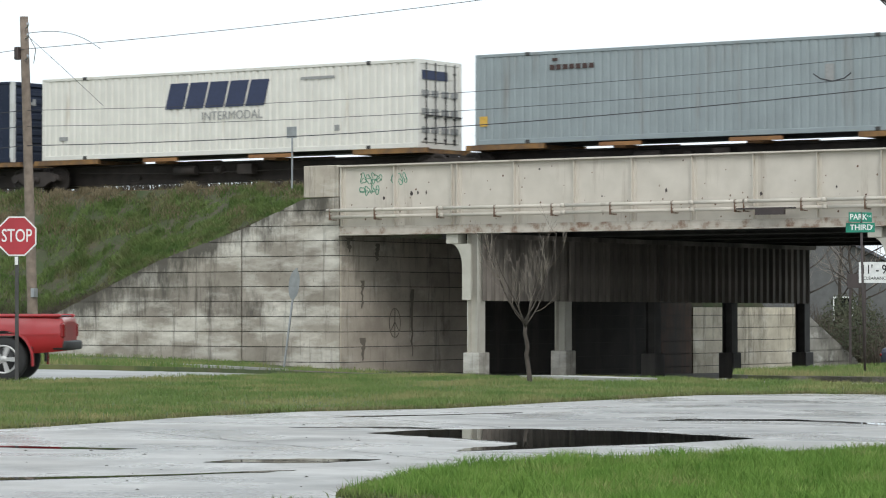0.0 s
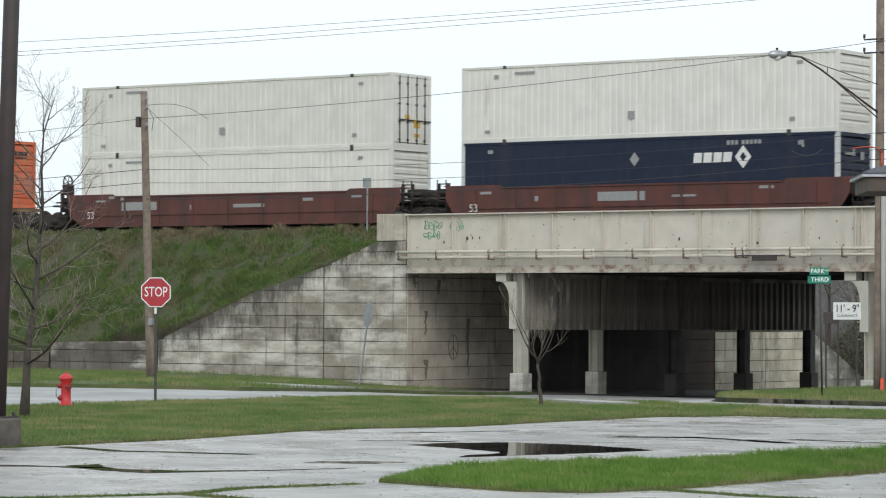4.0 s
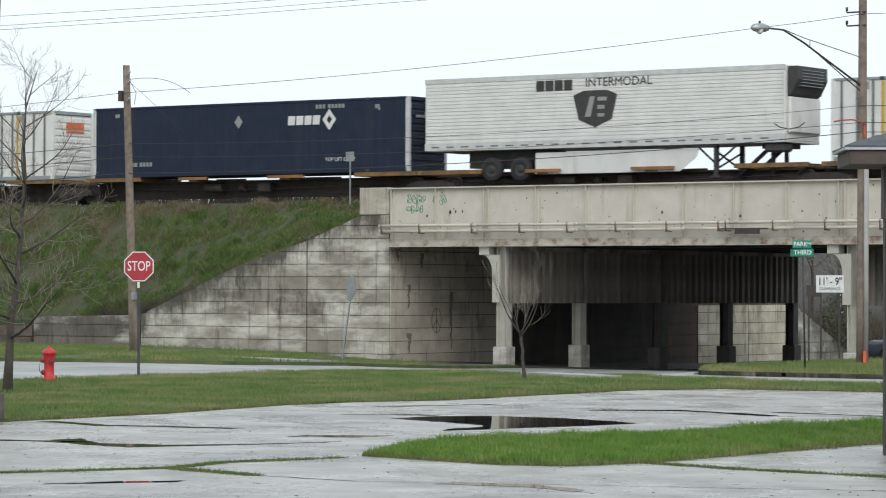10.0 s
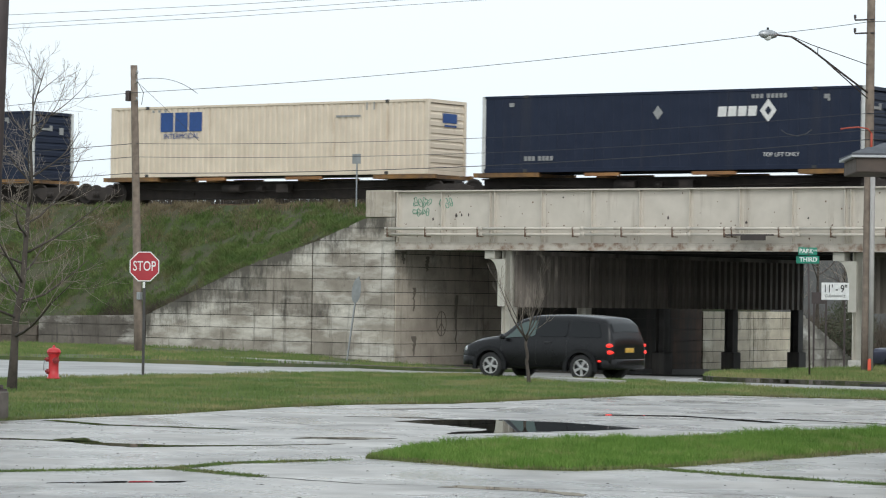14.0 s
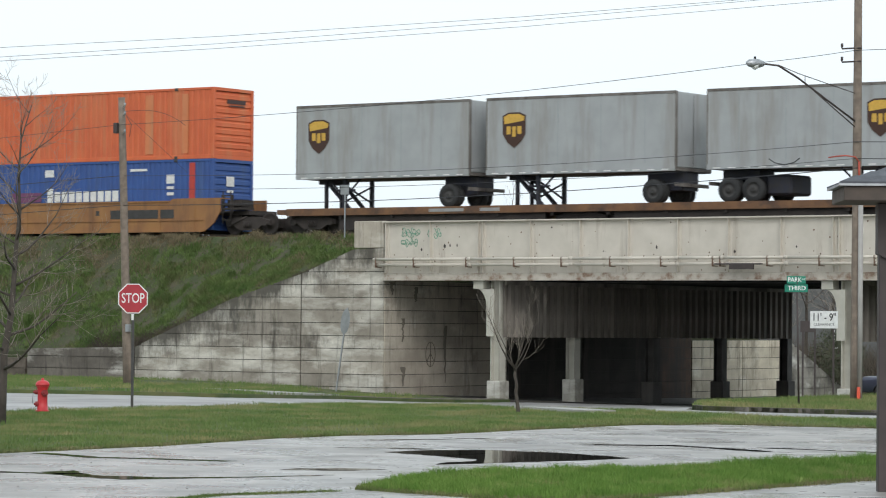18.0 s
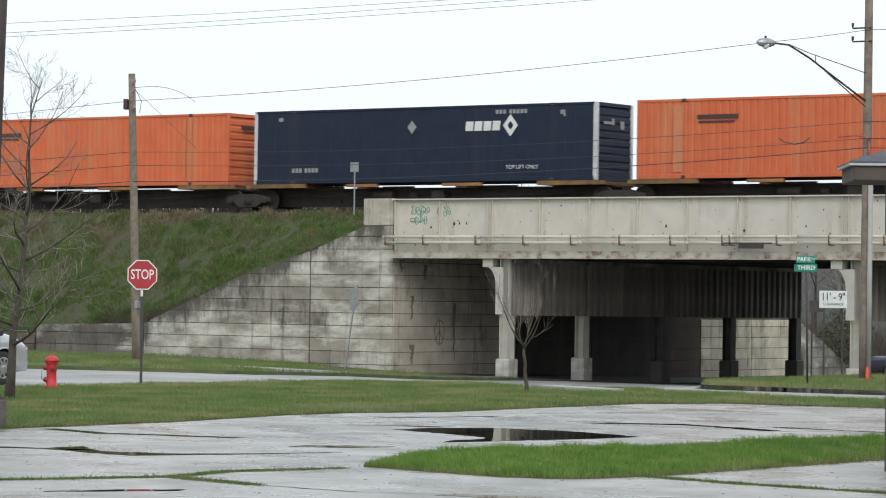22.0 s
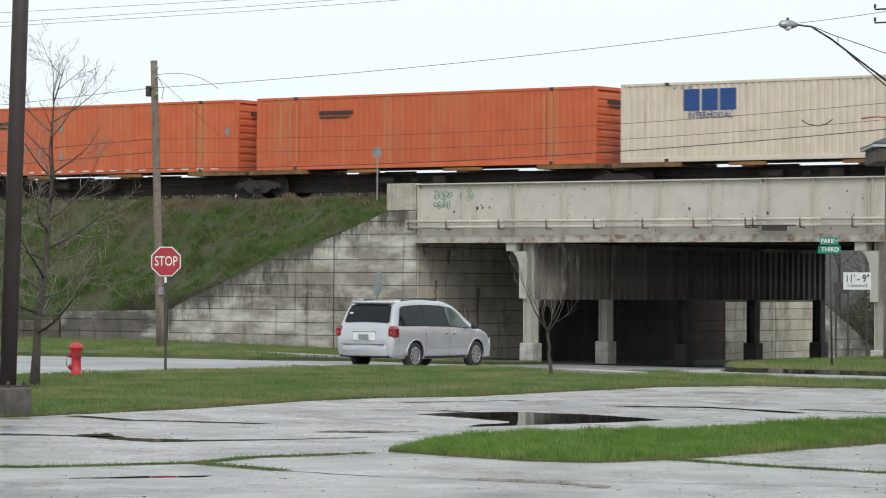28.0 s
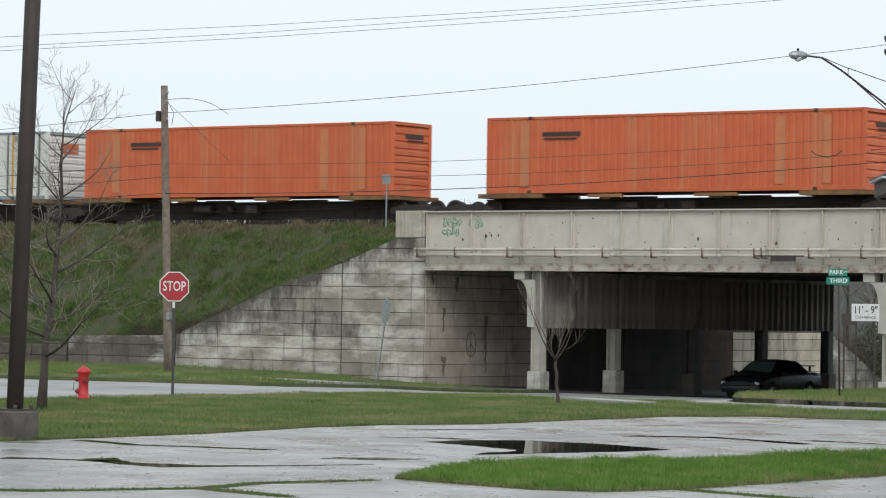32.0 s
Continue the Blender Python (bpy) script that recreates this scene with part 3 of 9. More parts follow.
def bank_z(x, y):
    """Surface of the earth bank behind the wing wall."""
    foot = wall_top(x) - 0.12 if x < 0 else 4.6
    u = (y - 0.5) / (CREST_Y - 0.5)
    return foot + (CREST_Z - foot) * max(0.0, min(1.0, u)) + 0.10 * math.sin(x * 1.3 + y) * math.sin(y * 1.1 - x * 0.4) * (0 < u < 1)


def bank(name, x_rows, flip):
    vs, fs = [], []
    y_rows = [0.45, 1.2, 2.0, 2.8, 3.6, 4.4, 5.2, 5.6, 6.4, 22.4, 30, 34]
    for x in x_rows:
        for y in y_rows:
            z = bank_z(x, y) if y <= CREST_Y else (CREST_Z if y <= 23 else CREST_Z - (y - 22.4) * 0.5)
            vs.append((x, y, z))
        vs.append((x, 36, -1.2))
        vs.append((x, 0.45, -1.2))
    m = len(y_rows) + 2
    for i in range(len(x_rows) - 1):
        for j in range(m):
            a, b = i * m + j, i * m + (j + 1) % m
            fs.append((a, a + m, b + m, b))
    fs += [tuple(range(m)), tuple(range((len(x_rows) - 1) * m, len(x_rows) * m))[::-1]]
    me = bpy.data.meshes.new(name)
    me.from_pydata(vs, [], fs)
    me.materials.append(BANK_SOIL)
    bm2 = bmesh.new()
    bm2.from_mesh(me)
    bmesh.ops.recalc_face_normals(bm2, faces=bm2.faces[:])
    bm2.to_mesh(me)
    bm2.free()
    return struct(name, me, None, "grassy railway bank with dry patches", "embankment")


bank("embankment_west", [-900, -300, -120, -60] + [-40 + 0.75 * k for k in range(52)] + [-1.42], False)
bank("embankment_east", [24.05, 30, 60, 120, 300, 900], False)

# ---- track ----
TRACK_Y, RAIL_Z = 8.24, 5.44
bm = bmesh.new()
for a, b in ((-900, -1.45), (24.1, 900)):
    prism(bm, [(TRACK_Y - 2.4, 5.0), (TRACK_Y + 2.4, 5.0), (TRACK_Y + 1.5, RAIL_Z - 0.17), (TRACK_Y - 1.5, RAIL_Z - 0.17)], a, b, "x")
struct("ballast", bm, BALLAST, "grey crushed stone ballast under the rails", "ballast", "structure")
for side in (-1, 1):
    c = TRACK_Y + side * 0.75
    bm = bmesh.new()
    prism(bm, [(c - 0.07, RAIL_Z - 0.17), (c + 0.07, RAIL_Z - 0.17), (c + 0.02, RAIL_Z - 0.13), (c + 0.02, RAIL_Z - 0.04), (c + 0.037, RAIL_Z - 0.03),
               (c + 0.037, RAIL_Z), (c - 0.037, RAIL_Z), (c - 0.037, RAIL_Z - 0.03), (c - 0.02, RAIL_Z - 0.04), (c - 0.02, RAIL_Z - 0.13)], -900, 900, "x")
    struct("rail", bm, RAIL, "long brown steel rail", "rail")
ties = struct("railway_ties", B((-60.0, TRACK_Y - 1.3, RAIL_Z - 0.30, -59.8, TRACK_Y + 1.3, RAIL_Z - 0.171)), TIE, "dark wooden ties bedded in the ballast", "ties")
tie_mesh = mesh(B((0, -1.3, -0.3, 0.22, 1.3, -0.171), bevel=0.01), TIE, "tie")
for k in range(95):
    o = part("tie", tie_mesh, None, ties)
    o.location = (-59 + 0.61 * k, TRACK_Y, RAIL_Z)

# ---- bridge ----
G0, G1, GB, GT = 0.0, 24.6, 3.53, 5.57


def girder(name, y, front, label):
    root = thing(name, label, "girder", "bridge girders", None, "structure")
    # Girders behind the front one get a dark colour that holds the shade.
    mat_a, mat_b = (GIRDER, GIRDER_RUST) if front else (UNDER_SHADE, UNDER_SHADE)
    part("web", B((G0, y, GB, G1, y + 0.03, GT)), mat_a, root)
    part("top_flange", B((G0, y - 0.17, GT, G1, y + 0.2, GT + 0.045)), mat_a, root)
    part("bottom_flange", B((G0, y - 0.2, GB - 0.03, G1, y + 0.23, GB + 0.0)), mat_b, root, "rust-streaked bottom flange" if front else "")
    part("flange_angle", B((G0, y - 0.035, GB + 0.002, G1, y - 0.002, GB + 0.24)), mat_b, root, "riveted rusty angle along the bottom" if front else "")
    s = mesh(B((-0.012, -0.13, GB + 0.245, 0.012, -0.001, GT - 0.003), (-0.10, -0.018, GB + 0.245, 0.10, -0.002, GT - 0.003)), mat_a, "stiffener")
    x = 0.16
    spots = [0.12, 2.05, 4.11, 4.3, 6.28, 8.31, 10.23, 12.17, 14.1, 16.06, 17.98, 18.2, 20.1, 22.1, 24.3] if front else [0.2 + 2.0 * k for k in range(12)]
    for x in spots:
        o = part("stiffener", s, None, root)
        o.location = (x, y, 0)
    return root


front = girder("girder_front", 0.0, True, "cream riveted plate girder with rust along its foot")
bm = bmesh.new()
for k in range(240):
    x = 0.1 + k * 0.102
    for z in (GB + 0.06, GB + 0.19):
        rod(bm, (x, -0.034, z), (x, -0.048, z), 0.017, 0.012, 6)
part("rivets", bm, GIRDER_RUST, front)
for z, y0 in ((4.25, -0.34), (4.05, -0.30)):
    bm = bmesh.new()
    xs_ = [-0.25, 3.9, 8.1, 12.3, 14.0, 16.4, 20.2, 24.4]
    bm.free()
    for a, b in zip(xs_, xs_[1:]):
        bm = bmesh.new()
        rod(bm, (a, y0, z), (b, y0, z), 0.052, n=10)
        part("pipe", bm, GIRDER, front, "white painted utility pipe along the girder")
        bm = bmesh.new()
        rod(bm, (b - 0.07, y0, z), (b + 0.07, y0, z), 0.066, n=10)
        part("pipe_coupling", bm, GIRDER, front)
bracket = bmesh.new()
box(bracket, -0.018, -0.37, 3.955, 0.018, -0.01, 3.99)
box(bracket, -0.018, -0.395, 3.955, 0.018, -0.37, 4.285)
for y_, z_ in ((-0.34, 4.25), (-0.30, 4.05)):
    rod(bracket, (-0.028, y_, z_), (0.028, y_, z_), 0.066, n=10)
bracket = mesh(bracket, PIPE_RUST, "pipe_bracket")
for x in (-0.12, 1.53, 3.78, 5.78, 7.73, 9.68, 11.68, 13.67, 13.95, 15.71, 17.62, 19.6, 21.6, 23.6):
    o = part("pipe_bracket", bracket, None, front)
    o.location = (x, 0, 0)
part("hanger", B((13.75, -0.44, 4.02, 15.55, -0.36, 4.06), (14.35, -0.47, 3.86, 15.25, -0.40, 4.02)), DARK_STEEL, front, "dark rusted plate hung under the pipes")
random.seed(9)
bm = bmesh.new()
for cx, cz, s in ((0.86, 5.2, 0.19), (1.06, 5.18, 0.18), (1.26, 5.22, 0.2), (1.45, 5.2, 0.17), (0.82, 4.86, 0.15), (1.0, 4.84, 0.16), (1.2, 4.87, 0.15), (1.38, 4.85, 0.14), (2.0, 5.22, 0.20), (2.2, 5.16, 0.2), (2.38, 5.2, 0.17)):
    a0, k0, e0 = random.uniform(0, 6), random.choice((2, 3)), random.uniform(0.35, 0.7)
    loop = []
    for k in range(19):
        a = a0 + 2 * PI * k / 18
        q = s * (1 - e0 * 0.5 + e0 * 0.5 * math.sin(k0 * a + a0))
        loop.append((cx + q * 0.62 * math.cos(a), -0.006, cz + q * math.sin(a)))
    tube(bm, loop, 0.012, 4)
    tube(bm, [(cx - s * 0.4, -0.006, cz + s * random.uniform(-0.6, 0.2)), (cx, -0.006, cz + s * random.uniform(-0.3, 0.3)), (cx + s * 0.45, -0.006, cz + s * random.uniform(-0.5, 0.5))], 0.011, 4)
part("graffiti", bm, GREEN_SPRAY, front, "scrawled green spray paint, not legible")
bm = bmesh.new()
for x, z, w, h in ((1.62, 4.6, 0.05, 0.1), (2.62, 4.72, 0.07, 0.14), (2.85, 4.74, 0.04, 0.1), (3.15, 4.74, 0.035, 0.1), (11.3, 4.62, 0.05, 0.12), (7.1, 5.33, 0.05, 0.05), (14.3, 4.46, 0.06, 0.1),
                   (16.6, 4.6, 0.04, 0.07), (9.2, 4.5, 0.03, 0.05)):
    w, h = w * 0.75, h * 0.65
    prism(bm, [(x - w, z), (x - w * 0.7, z - h * 0.5), (x - w * 0.3, z - h), (x + w * 0.2, z - h * 0.5), (x + w * 0.8, z - h * 0.7), (x + w, z + h * 0.3), (x + w * 0.4, z + h * 0.5), (x + w * 0.2, z + h), (x - w * 0.5, z + h * 0.7)], -0.008, -0.002)
part("rust_hole", bm, DARK_STEEL, front, "dark flaked patches in the paint")

bm = bmesh.new()
for k in range(150):
    x, z, s = random.uniform(0.3, 24.3), random.choice((random.uniform(3.85, 4.5), random.uniform(4.3, 5.5))), random.uniform(0.008, 0.032)
    prism(bm, [(x - s, z), (x - s * 0.4, z - s * 1.3), (x + s * 0.7, z - s), (x + s, z + s * 0.4), (x + s * 0.1, z + s)], -0.007, -0.002)
tagged(part("paint_chips", bm, PIPE_RUST, front, "small rusty chips in the paint"), kind="stuff")
BAY = 5.36
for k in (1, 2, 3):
    girder("girder_inner", 0.25 + BAY * k, False, "inner plate girder between the tracks, coloured as in shade")
girder("girder_back", 0.25 + BAY * 4, False, "plate girder on the far edge of the bridge, coloured as in shade")
deck = struct("bridge_deck", B((0.05, 0.24, 4.62, 24.5, BAY * 4 + 0.2, 4.95)), NEAR_BLACK, "dark steel bridge deck over the street", "bridge deck")
fb = mesh(B((-0.15, 0.24, 4.1, 0.15, BAY * 4 + 0.2, 4.13), (-0.012, 0.24, 4.13, 0.012, BAY * 4 + 0.2, 4.618)), NEAR_BLACK, "floor_beam")
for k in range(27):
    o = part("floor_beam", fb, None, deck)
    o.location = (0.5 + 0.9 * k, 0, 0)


def column(x, y, base, near, mirror, label, top=0.0):
    root = thing("bridge_column", label, "column", "columns under the bridge", pose(x, y, 0), "structure")
    # Deep columns and pedestals are coloured dark because they stand unlit.
    m = COLUMN if near else UNDER_SHADE
    part("pedestal", B((-0.28, -0.30, base - 0.4, 0.28, 0.30, top), bevel=0.025), CONCRETE if near else UNDER_SHADE, root, "chipped concrete pedestal" if near else "")
    part("web_plate", B((-0.16, -0.012, top + 0.002, 0.16, 0.012, 3.49)), m, root)
    part("flange", B((-0.185, -0.2, top + 0.002, -0.162, 0.2, 3.49)), m, root)
    part("flange", B((0.162, -0.2, top + 0.002, 0.185, 0.2, 3.49)), m, root)
    if near or mirror:
        s = -1
        out = []
        for k in range(9):
            a = PI / 2 * k / 8
            out.append((s * (0.70 - 0.40 * math.sin(a)), 3.2 - 0.70 * (1 - math.cos(a))))
        prof = [(s * 0.0, 3.2)] + out + [(s * 0.30, 1.55), (s * 0.0, 1.55)]
        bm = bmesh.new()
        prism(bm, prof, -0.30, -0.204)
        part("haunch", bm, m, root, "curved bracket plate" if near else "")
        part("cap", B((-0.84, -0.34, 3.204, -0.42, 0.1, 3.49), bevel=0.01), m, root)
    return root


ROW = (0.28, 5.19, 10.75, 16.0, 21.4)
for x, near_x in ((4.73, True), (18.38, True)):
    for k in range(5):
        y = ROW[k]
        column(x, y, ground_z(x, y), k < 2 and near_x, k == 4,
               "cream painted steel column on a concrete pedestal" if k < 2 else "steel column deep under the bridge, shade in its colour", 0.0 if k < 2 else -0.16 - 0.04 * (k - 2))


def ribbed_sheet(x, y0, y1, z0, z1, name):
    """A ribbed steel skirt between the columns of a row."""
    root = struct(name, B((x + 0.045, y0, z1 - 0.14, x + 0.12, y1, z1)), SHEET, "ribbed steel skirt hung between the columns", "sheet wall")
    pitch, n = 0.46, int((y1 - y0) / 0.46)
    bm = bmesh.new()
    prof = [(0.0, 0.0), (0.14, 0.0), (0.19, 0.10), (0.36, 0.10), (0.44, 0.0), (0.46, 0.0)]
    lo = [bm.verts.new((x - b, a, z0)) for a, b in prof] + [bm.verts.new((x - b + 0.012, a, z0)) for a, b in prof[::-1]]
    hi = [bm.verts.new((v.co.x, v.co.y, z1 - 0.002)) for v in lo]
    m = len(lo)
    for i in range(m):
        bm.faces.new((lo[i], lo[(i + 1) % m], hi[(i + 1) % m], hi[i]))
    bm.faces.new(lo[::-1]), bm.faces.new(hi)
    bmesh.ops.recalc_face_normals(bm, faces=bm.faces[:])
    me = mesh(bm, SHEET, "sheet_rib")
    for k in range(n):
        o = part("sheet_rib", me, None, root)
        o.location = (0, y0 + pitch * k, -0.055 * k / n)


for x in (4.73, 18.38):
    ribbed_sheet(x + 0.30, ROW[0] - 0.12, ROW[4] + 0.25, 1.52, 3.49, "skirt_wall")
# Added strips on the skirt stand for the dim columns hidden behind it.
for y in ROW[1:3]:
    part("cover_plate", B((5.035, y - 0.15, 1.53, 5.06, y + 0.15, 3.47), (5.06, y - 0.15, 1.53, 5.09, y - 0.11, 3.47)), SHEET, bpy.data.objects["skirt_wall"], "grimy plate over the joint")

# faint ring mark on the abutment
bm = bmesh.new()
ring = [Vector((0.012, 2.9 + 0.30 * math.cos(k * PI / 12), 0.85 + 0.45 * math.sin(k * PI / 12))) for k in range(25)]
tube(bm, ring, 0.014, 4)
tube(bm, [(0.012, 2.9, 1.30), (0.012, 2.9, 0.40)], 0.014, 4)
for dy in (-0.24, 0.24):
    tube(bm, [(0.012, 2.9, 0.88), (0.012, 2.9 + dy, 0.58)], 0.014, 4)
part("graffiti", bm, RING_PAINT, abut, "faded dark painted ring mark")

random.seed(17)
for y0, z0, z1, w in ((1.15, 2.15, 1.3, 0.09), (1.95, 3.3, 2.75, 0.13), (1.2, 0.4, -0.3, 0.12), (3.85, 1.9, -0.2, 0.09), (0.45, 3.45, 3.0, 0.16)):
    row = [(y0 + random.uniform(-0.05, 0.05), z0 + (z1 - z0) * k / 9, w * random.uniform(0.4, 1.3) * (1.15 - k / 10)) for k in range(10)]
    bm = bmesh.new()
    prism(bm, [(y - q, z) for y, z, q in row] + [(y + q, z) for y, z, q in row[::-1]], 0.006, 0.016, "x")
    part("drip_stain", bm, RING_PAINT, abut, "black damp stain running down")

# ---- street things ----
def stop_sign(x, y):
    root = thing("stop_sign", "red octagonal stop sign on a weathered steel post", "stop sign", at=pose(x, y, 0.06, 0, 0, 33))
    bm = B((-0.03, -0.02, 0.0, 0.03, 0.015, 2.3))
    for k in range(16):
        box(bm, -0.011, -0.024, 0.2 + 0.13 * k, 0.011, -0.0205, 0.225 + 0.13 * k)
    part("post", bm, OLD_POST, root)
    R = 0.338 / math.cos(PI / 8)
    octo = lambda r: [(r * math.cos(PI / 8 + k * PI / 4), 2.47 + r * math.sin(PI / 8 + k * PI / 4)) for k in range(8)]
    bm = bmesh.new()
    prism(bm, octo(R), -0.034, -0.026)
    part("border", bm, SIGN_WHITE, root, "white border of the octagon")
    bm = bmesh.new()
    prism(bm, octo(R - 0.026), -0.037, -0.0345)
    part("face", bm, SIGN_RED, root, "faded red octagon")
    words("STOP", 0.315, SIGN_WHITE, root, Matrix.Translation((0, -0.0395, 2.47)) @ Matrix.Diagonal((0.70, 1, 1, 1)), label="white word STOP", depth=0.001, bold=0.008)
    part("bracket", B((-0.035, -0.026, 1.98, 0.02, 0.02, 2.12)), SIGN_WHITE, root, "small pale tag under the sign")
    return root


stop_sign(18.26, -34.94)


def hydrant(x, y):
    root = thing("fire_hydrant", "bright red fire hydrant on the grass", "hydrant", at=pose(x, y, 0.05, 0, 0, 35))
    bm = bmesh.new()
    lathe(bm, [(0.15, 0.0), (0.15, 0.03), (0.118, 0.035), (0.108, 0.2), (0.106, 0.46), (0.12, 0.50), (0.135, 0.535), (0.138, 0.55)], 18)
    part("barrel", bm, RED_PAINT, root)
    bm = bmesh.new()
    lathe(bm, [(0.15, 0.552), (0.155, 0.575), (0.15, 0.60), (0.135, 0.63), (0.10, 0.66), (0.045, 0.675), (0.032, 0.68), (0.03, 0.72), (0.01, 0.725)], 18)
    part("bonnet", bm, RED_PAINT, root)
    for a, r, l, z in ((186, 0.055, 0.17, 0.42), (196, 0.06, 0.155, 0.16), (300, 0.07, 0.15, 0.40)):
        bm = bmesh.new()
        c, s = math.cos(radians(a)), math.sin(radians(a))
        rod(bm, (c * 0.08, s * 0.08, z), (c * l, s * l, z), r, n=12)
        rod(bm, (c * l, s * l, z), (c * (l + 0.03), s * (l + 0.03), z), r * 0.45, n=6)
        part("outlet", bm, plain("dull_red_paint", (0.28, 0.03, 0.03), 0.5), root, "dull red outlet cap")
    bm = bmesh.new()
    tube(bm, [(-0.20, -0.02, 0.40), (-0.212, -0.03, 0.30), (-0.205, -0.04, 0.18)], 0.011, 5)
    part("chain", bm, GALV, root)


hydrant(18.77, -38.49)


def sag(p, q, drop, n=14):
    p, q = Vector(p), Vector(q)
    return [p.lerp(q, k / n) - Vector((0, 0, drop * 4 * (k / n) * (1 - k / n))) for k in range(n + 1)]


def cable(p, q, drop, r=0.009, label="thin dark overhead cable"):
    bm = bmesh.new()
    pts = sag(p, q, drop)
    tube(bm, pts, r, 5)
    return struct("overhead_cable", bm, BLACK_WIRE, label, "cable", "structure")


def utility_pole(x, y, z, lean, height, r, label, name="utility_pole"):
    root = thing(name, label, "utility pole", "utility poles", pose(x, y, z))
    bm = bmesh.new()
    us = [k / 8 for k in range(9)]
    tube(bm, [(lean[0] * u, lean[1] * u, (height + 0.3) * u - 0.3) for u in us], [r * (1 - 0.25 * u) for u in us], 12)
    part("shaft", bm, WOOD_POLE, root)
    return root


west = utility_pole(-3.76, -9.56, -0.28, (-0.25, -0.2, 0), 9.84, 0.155, "weathered wooden utility pole on the verge")
part("transformer_box", B((-0.47, -0.38, 8.62, -0.32, -0.2, 8.98), bevel=0.02), DARK_STEEL, west, "small dark box near the top")
bm = bmesh.new()
for z in (9.5, 9.2, 8.6):
    tube(bm, [(-0.1, -0.3, z), (0.06, -0.38, z + 0.04), (0.06, -0.38, z + 0.08), (0.06, -0.38, z + 0.14)], [0.02, 0.02, 0.035, 0.035], 8)
    part("insulator", bm, GALV, west)
    bm = bmesh.new()
tube(bm, [(-0.05 + 2.2 * k / 12, -0.3 + 0.6 * k / 12, 9.35 + 0.06 * math.sin(PI * k / 12) - 0.50 * (k / 12) ** 3) for k in range(13)], 0.009, 5)
tube(bm, [(-0.05, -0.3, 9.3), (0.9, 0.35, 8.25), (1.75, 0.9, 7.3)], 0.007, 5)
tube(bm, [(0.0, -0.3, 9.3), (0.2, -0.2, 8.9), (0.12, -0.2, 8.5)], 0.01, 4)
part("drop_wire", bm, BLACK_WIRE, west, "looped service wire")
part("meter_box", B((0.02, -0.19, 1.9, 0.16, -0.05, 2.15)), GALV, west)

east = utility_pole(22.09, -6.56, -0.28, (0.03, 0.0, 0), 12.2, 0.16, "tall wooden utility pole with a street lamp arm and conduit")
bm = bmesh.new()
rod(bm, (0.20, -0.10, 0.0), (0.20, -0.10, 6.75), 0.075, n=12)
part("conduit", bm, surf("grey_conduit", (0.40, 0.385, 0.365), (0.33, 0.315, 0.30), 3.0, 0.7, 0, 0.1, (0.26, 0.24, 0.22), 1.0, 0.55, streak=True), east, "pale grey conduit up the pole")
bm = bmesh.new()
rod(bm, (0.17, -0.16, 6.6), (0.17, -0.16, 7.2), 0.035)
tube(bm, [(0.17, -0.16, 7.2), (0.08, -0.24, 7.34), (-0.15, -0.38, 7.38), (-0.4, -0.5, 7.36), (-0.62, -0.62, 7.32)], 0.022, 6)
part("red_cable", bm, plain("red_cable", (0.42, 0.07, 0.04)), east, "curved reddish service cable")
bm = bmesh.new()
tube(bm, [(-1.35, -1.05, 7.3), (-1.5, -1.12, 7.17), (-1.75, -1.25, 7.10), (-2.0, -1.4, 7.16), (-2.15, -1.5, 7.28)], 0.016, 6)
part("cable_loop", bm, BLACK_WIRE, east)


def street_lamp(root):
    tip = Vector((-1.55, -2.95, 9.98))
    a = Vector((0, -0.12, 8.42))
    arm = [a, a.lerp(tip, 0.35) + Vector((0, 0, 0.12)), a.lerp(tip, 0.62) + Vector((0, 0, 0.22)), a.lerp(tip, 0.84) + Vector((0, 0, 0.22)), tip]
    bm = bmesh.new()
    tube(bm, arm, 0.03, 8)
    tube(bm, [Vector((0, -0.12, 9.25)), a.lerp(tip, 0.62) + Vector((0, 0, 0.36)), a.lerp(tip, 0.84) + Vector((0, 0, 0.24))], 0.014, 6)
    tube(bm, [Vector((0, -0.12, 8.25)), a.lerp(tip, 0.45) + Vector((0, 0, 0.13))], 0.018, 6)
    rod(bm, a.lerp(tip, 0.55) + Vector((0, 0, 0.2)), a.lerp(tip, 0.55) + Vector((0, 0, 0.42)), 0.012)
    part("lamp_arm", bm, DARK_STEEL, root, "braced lamp arm")
    d = Vector((-1.55, -2.95, 0)).normalized()
    head = bmesh.new()
    lathe(head, [(0.02, -0.30), (0.08, -0.27), (0.13, -0.12), (0.14, 0.05), (0.11, 0.22), (0.05, 0.31), (0.01, 0.33)], 14, axis="x")
    hd = part("lamp_head", head, GALV, root, "pale grey cobra lamp head")
    hd.matrix_basis = Matrix.Translation(tip + d * 0.28) @ Vector((1, 0, 0)).rotation_difference(d).to_matrix().to_4x4()
    bowl = bmesh.new()
    lathe(bowl, [(0.13, 0.0), (0.125, -0.05), (0.08, -0.13), (0.02, -0.16)], 14)
    o = part("lens", bowl, SIGN_WHITE, hd, "milky lamp lens")
    o.location = (0.02, 0, -0.03)
    cell = bmesh.new()
    rod(cell, (0.02, 0, 0.12), (0.02, 0, 0.20), 0.035)
    part("photocell", cell, BLACK, hd)


